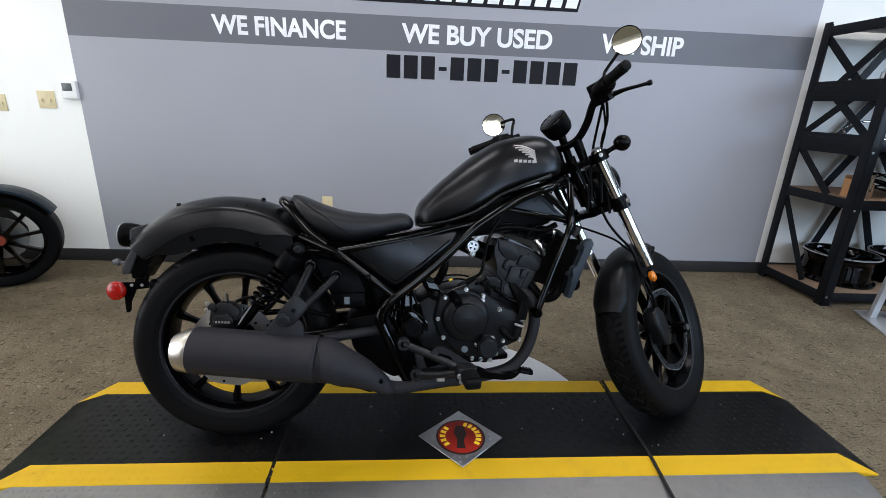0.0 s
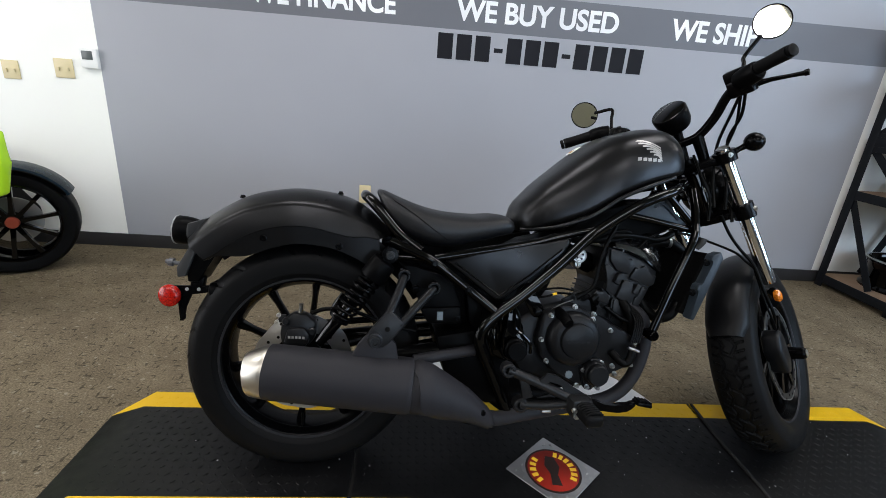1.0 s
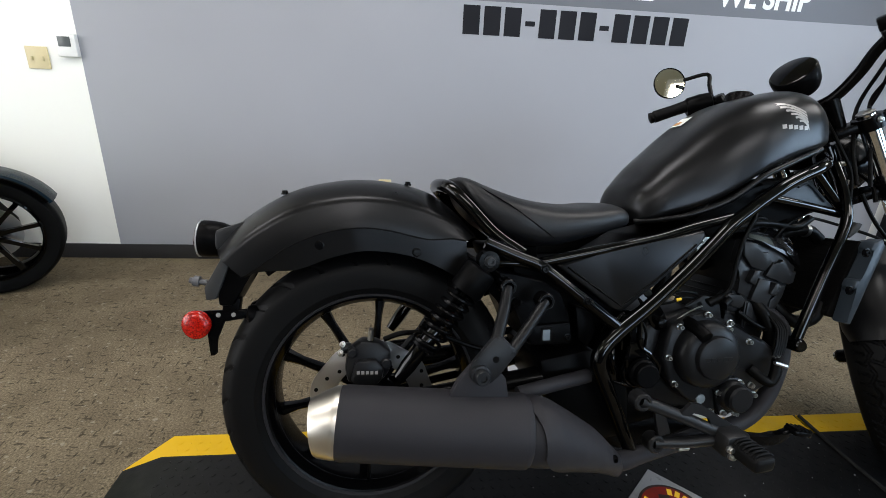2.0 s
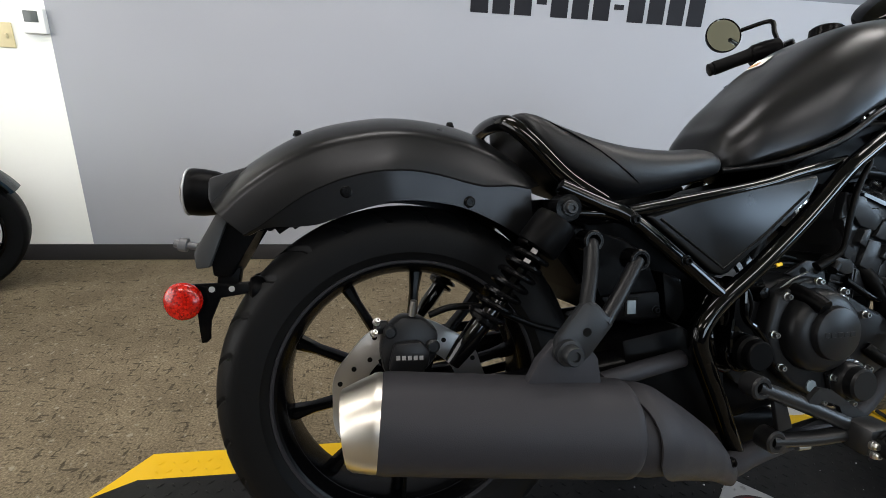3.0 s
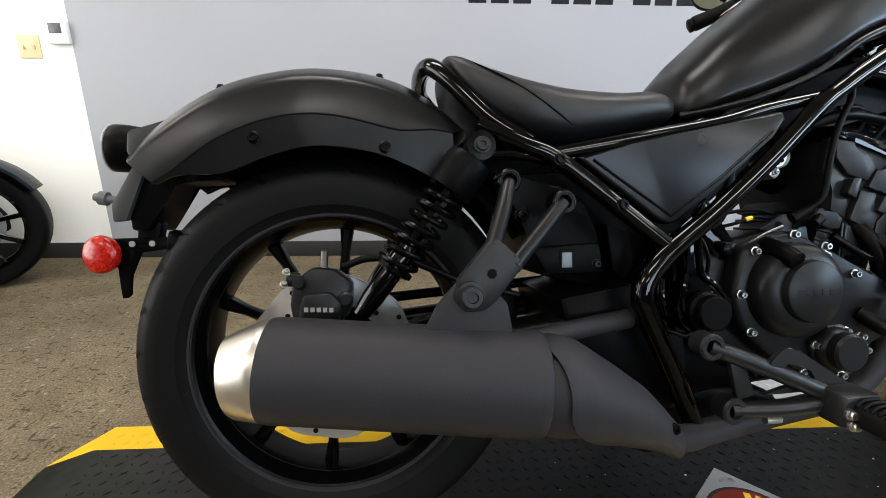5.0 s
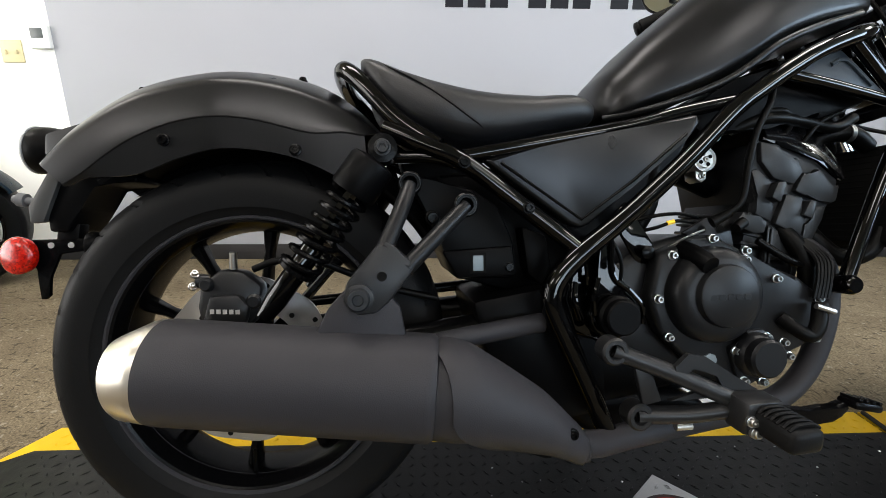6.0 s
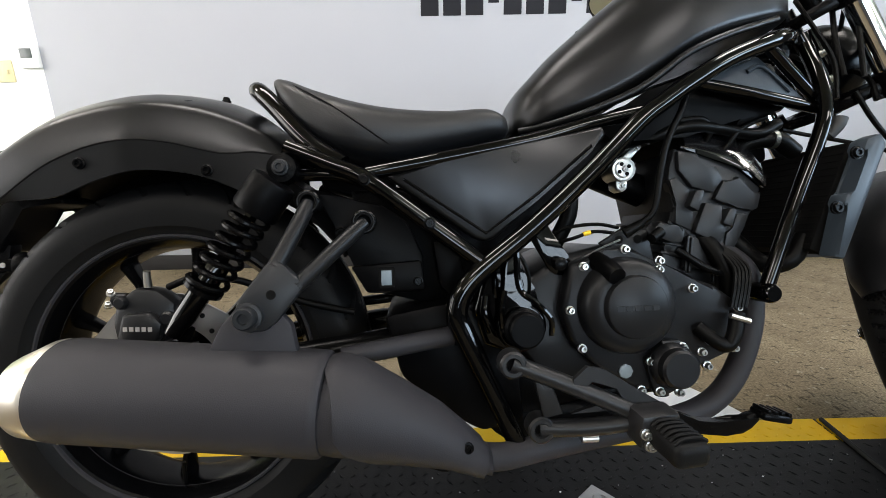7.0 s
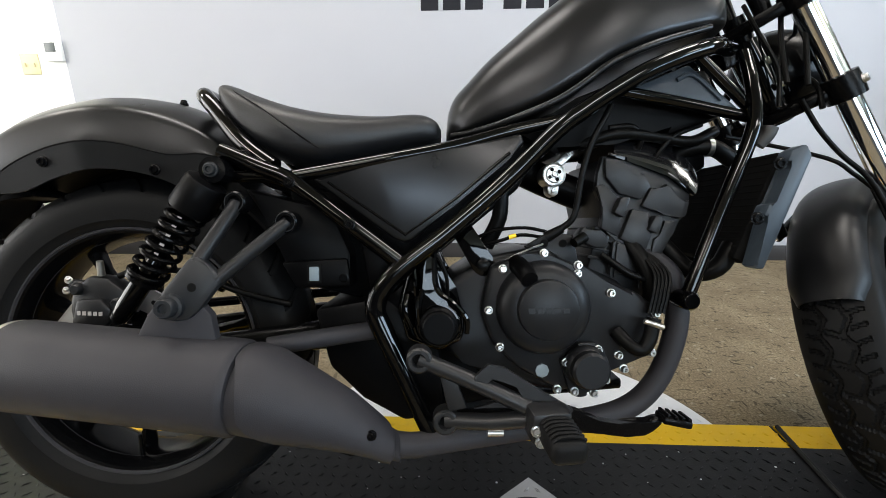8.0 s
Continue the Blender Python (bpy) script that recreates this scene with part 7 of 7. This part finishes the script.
# oddments on the shelves
t = thing("chrome_luggage_rack", "bent chrome luggage rack lying on the shelf", "luggage rack", pose(SX0 + 0.30, 3.17, 1.026))
for k, pts in enumerate(([(-0.16, -0.12, 0), (0.14, -0.12, 0), (0.20, -0.05, 0.01), (0.20, 0.05, 0.01), (0.14, 0.12, 0), (-0.16, 0.12, 0)], [(-0.16, -0.12, 0.0), (-0.18, -0.12, 0.05), (-0.05, -0.10, 0.09), (0.10, -0.10, 0.07), (0.18, -0.08, 0.02)], [(-0.15, 0.10, 0.0), (-0.17, 0.10, 0.06), (-0.02, 0.09, 0.10), (0.12, 0.08, 0.06)], [(0.02, -0.12, 0.0), (0.02, 0.12, 0.0)])):
    bm = bmesh.new()
    tube(bm, [(x, y, z + 0.008) for x, y, z in pts], 0.007, 10, 4)
    part("bar", bm, M["chrome"], t)
t = thing("parts_box", "opened brown cardboard parts box", "box", pose(SX0 + 0.16, 3.09, 0.680, 0, 0, 12))
bm = bmesh.new()
for lo, hi in (((-0.06, -0.05, 0), (0.06, 0.05, 0.004)), ((-0.06, -0.05, 0.004), (0.06, -0.046, 0.09)), ((-0.06, 0.046, 0.004), (0.06, 0.05, 0.13)), ((-0.06, -0.046, 0.004), (-0.056, 0.046, 0.11)), ((0.056, -0.046, 0.004), (0.06, 0.046, 0.09))):
    box(bm, lo, hi)
part("carton", bm, M["card"], t)
t = thing("chrome_pipe", "short polished exhaust tip leaning on the box", "pipe", pose(SX0 + 0.155, 3.020, 0.682, 14, -16, 0))
bm = bmesh.new()
lathe(bm, [(0.014, 0), (0.019, 0), (0.019, 0.15), (0.0205, 0.155), (0.0205, 0.165), (0.015, 0.165)], (0, 0, 0.004), (0, 0, 1), 24)
part("pipe", bm, M["chrome"], t)
t = thing("cable_coil", "loose coil of black cables on the shelf", "cable", pose(SX0 + 0.45, 3.15, 0.686))
for k in range(4):
    rnd = random.Random(k)
    bm = bmesh.new()
    tube(bm, [(0.13 * math.cos(q) + rnd.uniform(-0.03, 0.03), 0.10 * math.sin(q) + rnd.uniform(-0.02, 0.02), 0.01 + 0.10 * abs(math.sin(q * 0.5 + k)) * rnd.uniform(0.6, 1.3)) for q in (0.7 * i + k for i in range(9))], 0.006, 8, 4)
    part("strand", bm, M["cable"], t)
t = thing("speaker_unit", "black plastic part with a round opening", "motor part", pose(SX0 + 0.62, 3.15, 0.680))
bm = bmesh.new()
box(bm, (-0.09, -0.07, 0), (0.09, 0.07, 0.11), 0.02, None, 3)
lathe(bm, [(0.03, 0.0), (0.05, 0.0), (0.05, 0.012), (0.03, 0.012)], (0, -0.07, 0.055), (0, -1, 0), 24)
part("body", bm, M["plastic"], t)
for k, (dx, h) in enumerate(((0.10, 0.075), (0.155, 0.085), (0.33, 0.06))):
    t = thing("small_can", "small grey metal can on the shelf", "can", pose(SX0 + dx, 3.09, 1.335), group="cans on the shelf")
    bm = bmesh.new()
    lathe(bm, [(0, 0), (0.016, 0), (0.017, 0.003), (0.017, h - 0.004), (0.013, h), (0.006, h + 0.004), (0.006, h + 0.016), (0, h + 0.016)], (0, 0, 0), (0, 0, 1), 20, closed=False)
    part("can", bm, M["silver"], t)
t = thing("bent_bracket", "bent black metal bracket on the shelf", "bracket", pose(SX0 + 0.26, 3.09, 1.335))
bm = bmesh.new()
tube(bm, [(-0.10, 0, 0.16), (-0.06, 0, 0.12), (-0.03, 0, 0.08), (0.02, 0, 0.05), (0.03, 0, 0.006)], 0.006, 8, 4)
part("bracket", bm, M["cable"], t)
t = thing("black_horn_guard", "pointed black plastic part on top of the shelving", "motor part", pose(SX0 + 0.04, 3.00, 1.69))
bm = bmesh.new()
prism(bm, [(-0.03, 0), (0.06, 0), (0.045, 0.05), (0.055, 0.16), (0.02, 0.07)], lambda a, b, c: Vector((a, c, b)), -0.02, 0.02, 0.006)
part("body", bm, M["plastic"], t)


def sign_stand():
    """A grey floor stand with a slanted black board, beside the shelving."""
    t = thing("sign_stand", "grey metal floor stand holding a black sign board", "sign stand", pose(2.74, 2.70, 0, 0, 0, -8))
    bm = bmesh.new()
    prism(bm, [(-0.10, -0.18), (0.42, -0.18), (0.42, 0.16), (-0.02, 0.16)], lambda a, b, c: Vector((a, b, c)), 0.0, 0.012, 0.003)
    part("base_plate", bm, M["silver"], t)
    for x in (0.0, 0.13):
        bm = bmesh.new()
        slab(bm, (x, 0.05, 0.012), (x + 0.03, -0.02, 0.98), 0.035, 0.025)
        part("upright", bm, M["silver"], t)
    bm = bmesh.new()
    m = Matrix.Translation((0.28, -0.045, 0.78)) @ Matrix.Rotation(radians(-14), 4, "X")
    box(bm, (-0.27, -0.006, -0.25), (0.27, 0.006, 0.25), 0.002, m)
    part("board", bm, M["board"], t, "black sign board")
    for lo, hi in (((-0.28, -0.012, 0.245), (0.28, 0.010, 0.262)), ((-0.28, -0.012, -0.262), (0.28, 0.010, -0.245)), ((-0.282, -0.0118, -0.2448), (-0.268, 0.0098, 0.2448)), ((0.268, -0.0118, -0.2448), (0.282, 0.0098, 0.2448))):
        bm = bmesh.new()
        box(bm, lo, hi, 0.002, m)
        part("frame_bar", bm, M["silver"], t)
    for k, (a, b, c, d) in enumerate(((-0.24, -0.10, -0.13, -0.05), (-0.24, -0.02, -0.16, -0.145))):
        bm = bmesh.new()
        box(bm, (a, -0.008, c), (b, -0.0055, d), 0, m)
        part("print_bar", bm, M["print_pale"], t)


sign_stand()


def parked_vehicle():
    """The front corner of a low three-wheeler parked against the wall."""
    t = thing("parked_three_wheeler", "lime green and black three-wheeler with a dark blue fender", "vehicle", pose(-2.43, 3.11, 0) @ Matrix.Scale(0.88, 4))
    R = 0.318
    wh = new("wheel")
    wh.parent = t
    C = Vector((0, 0, R))
    turn = Matrix.Rotation(radians(30), 3, "Z")

    def pl(r, q, v):
        return C + turn @ Vector((r * math.cos(q), -v, r * math.sin(q)))
    bm = bmesh.new()
    prof = [(0.235, -0.10), (0.26, -0.112), (0.298, -0.108), (R - 0.004, -0.085), (R, -0.05), (R, 0.05), (R - 0.004, 0.085), (0.298, 0.108), (0.26, 0.112), (0.235, 0.10)]
    rings(bm, [[pl(r, 2 * math.pi * i / 64, v) for r, v in prof] for i in range(64)], closed=True)
    part("tyre", bm, M["rubber"], wh, "low profile black tyre")
    bm = bmesh.new()
    rings(bm, [[pl(r, 2 * math.pi * i / 64, v) for r, v in ((0.240, 0.105), (0.232, 0.108), (0.222, 0.09), (0.214, -0.06), (0.222, -0.10), (0.24, -0.10), (0.228, -0.05), (0.230, 0.08))] for i in range(64)], closed=True)
    part("rim", bm, M["gloss"], wh, "gloss black alloy rim")
    for k in range(10):
        q = 2 * math.pi * k / 10 + 0.2
        bm = bmesh.new()
        rings(bm, [[pl(r, q - hw / r, v), pl(r, q + hw / r, v), pl(r, q + hw / r, v - 0.03), pl(r, q - hw / r, v - 0.03)] for r, hw, v in ((0.04, 0.014, 0.075), (0.13, 0.010, 0.088), (0.222, 0.012, 0.098))])
        part("spoke", bm, M["gloss"], wh)
    bm = bmesh.new()
    lathe(bm, [(0, 0.012), (0.030, 0.010), (0.034, 0.004), (0.034, -0.03), (0, -0.03)], pl(0, 0, 0.08), turn @ Vector((0, -1, 0)), 28, closed=False)
    part("hub_cap", bm, M["cap_red"], wh, "dull red hub cap")
    bm = bmesh.new()
    rings(bm, [[pl(r, 2 * math.pi * i / 48, v) for r, v in ((0.05, 0.0), (0.05, 0.006), (0.14, 0.006), (0.14, 0.0))] for i in range(48)], closed=True)
    part("brake_disc", bm, M["disc"], wh)
    bm = bmesh.new()
    lp = []
    for i in range(31):
        q = radians(172 - 143 * i / 30)
        lp.append([pl(r, q, v) for r, v in ((0.330, 0.128), (0.346, 0.118), (0.354, 0.06), (0.356, -0.05), (0.348, -0.10), (0.344, -0.10), (0.350, -0.05), (0.348, 0.055), (0.340, 0.110), (0.328, 0.120))])
    rings(bm, lp)
    part("fender", bm, M["teal"], t, "dark blue gloss front fender")
    bm = bmesh.new()
    rings(bm, [[pl(r, q, v) for r, v in ((0.318, 0.126), (0.332, 0.131), (0.336, 0.128), (0.320, 0.122))] for q in (radians(165 - 134 * i / 30) for i in range(31))])
    part("fender_trim", bm, M["plastic"], t)
    # bodywork: lime side panel over a black lower body
    bm = bmesh.new()
    prism(bm, [(0.595, 0.945), (0.590, 0.80), (0.560, 0.655), (0.40, 0.60), (-0.20, 0.55), (-0.60, 0.56), (-0.60, 0.78), (-0.10, 0.93), (0.35, 0.965)], lambda a, b, c: Vector((a, -c, b)), 0.62, 0.68, 0.018, 3)
    part("side_panel", bm, M["lime"], t, "lime green gloss side panel")
    bm = bmesh.new()
    prism(bm, [(0.490, 0.64), (0.440, 0.46), (0.410, 0.32), (0.36, 0.22), (-0.60, 0.16), (-0.60, 0.59), (-0.20, 0.57), (0.38, 0.61)], lambda a, b, c: Vector((a, -c, b)), 0.60, 0.66, 0.012, 3)
    part("lower_body", bm, M["plastic"], t, "black lower body panel")
    bm = bmesh.new()
    box(bm, (-1.2, -0.63, 0.20), (-0.55, -0.10, 0.70), 0.03)
    part("floor_pan", bm, M["plastic"], t)
    bm = bmesh.new()
    prism(bm, [(-0.12, 0.30), (-0.12, 0.20), (-1.25, 0.18), (-1.30, 0.60), (-0.90, 0.72), (-0.45, 0.70)], lambda a, b, c: Vector((a, -c, b)), -0.38, 0.13, 0.03, 3)
    part("body", bm, M["plastic"], t)
    bm = bmesh.new()
    tube(bm, [(-0.30, 0.02, 0.30), (0.0, 0.0, 0.32)], 0.025, 12)
    part("axle", bm, M["satin"], t)
    wr = new("rear_wheel")
    wr.parent = t
    bm = bmesh.new()
    lathe(bm, [(0.0, -0.10), (0.22, -0.10), (0.30, -0.09), (0.318, -0.05), (0.318, 0.05), (0.30, 0.09), (0.22, 0.10), (0.0, 0.08)], (-1.30, 0.05, 0.318), (0, -1, 0), 48, closed=False)
    part("tyre", bm, M["rubber"], wr)


parked_vehicle()
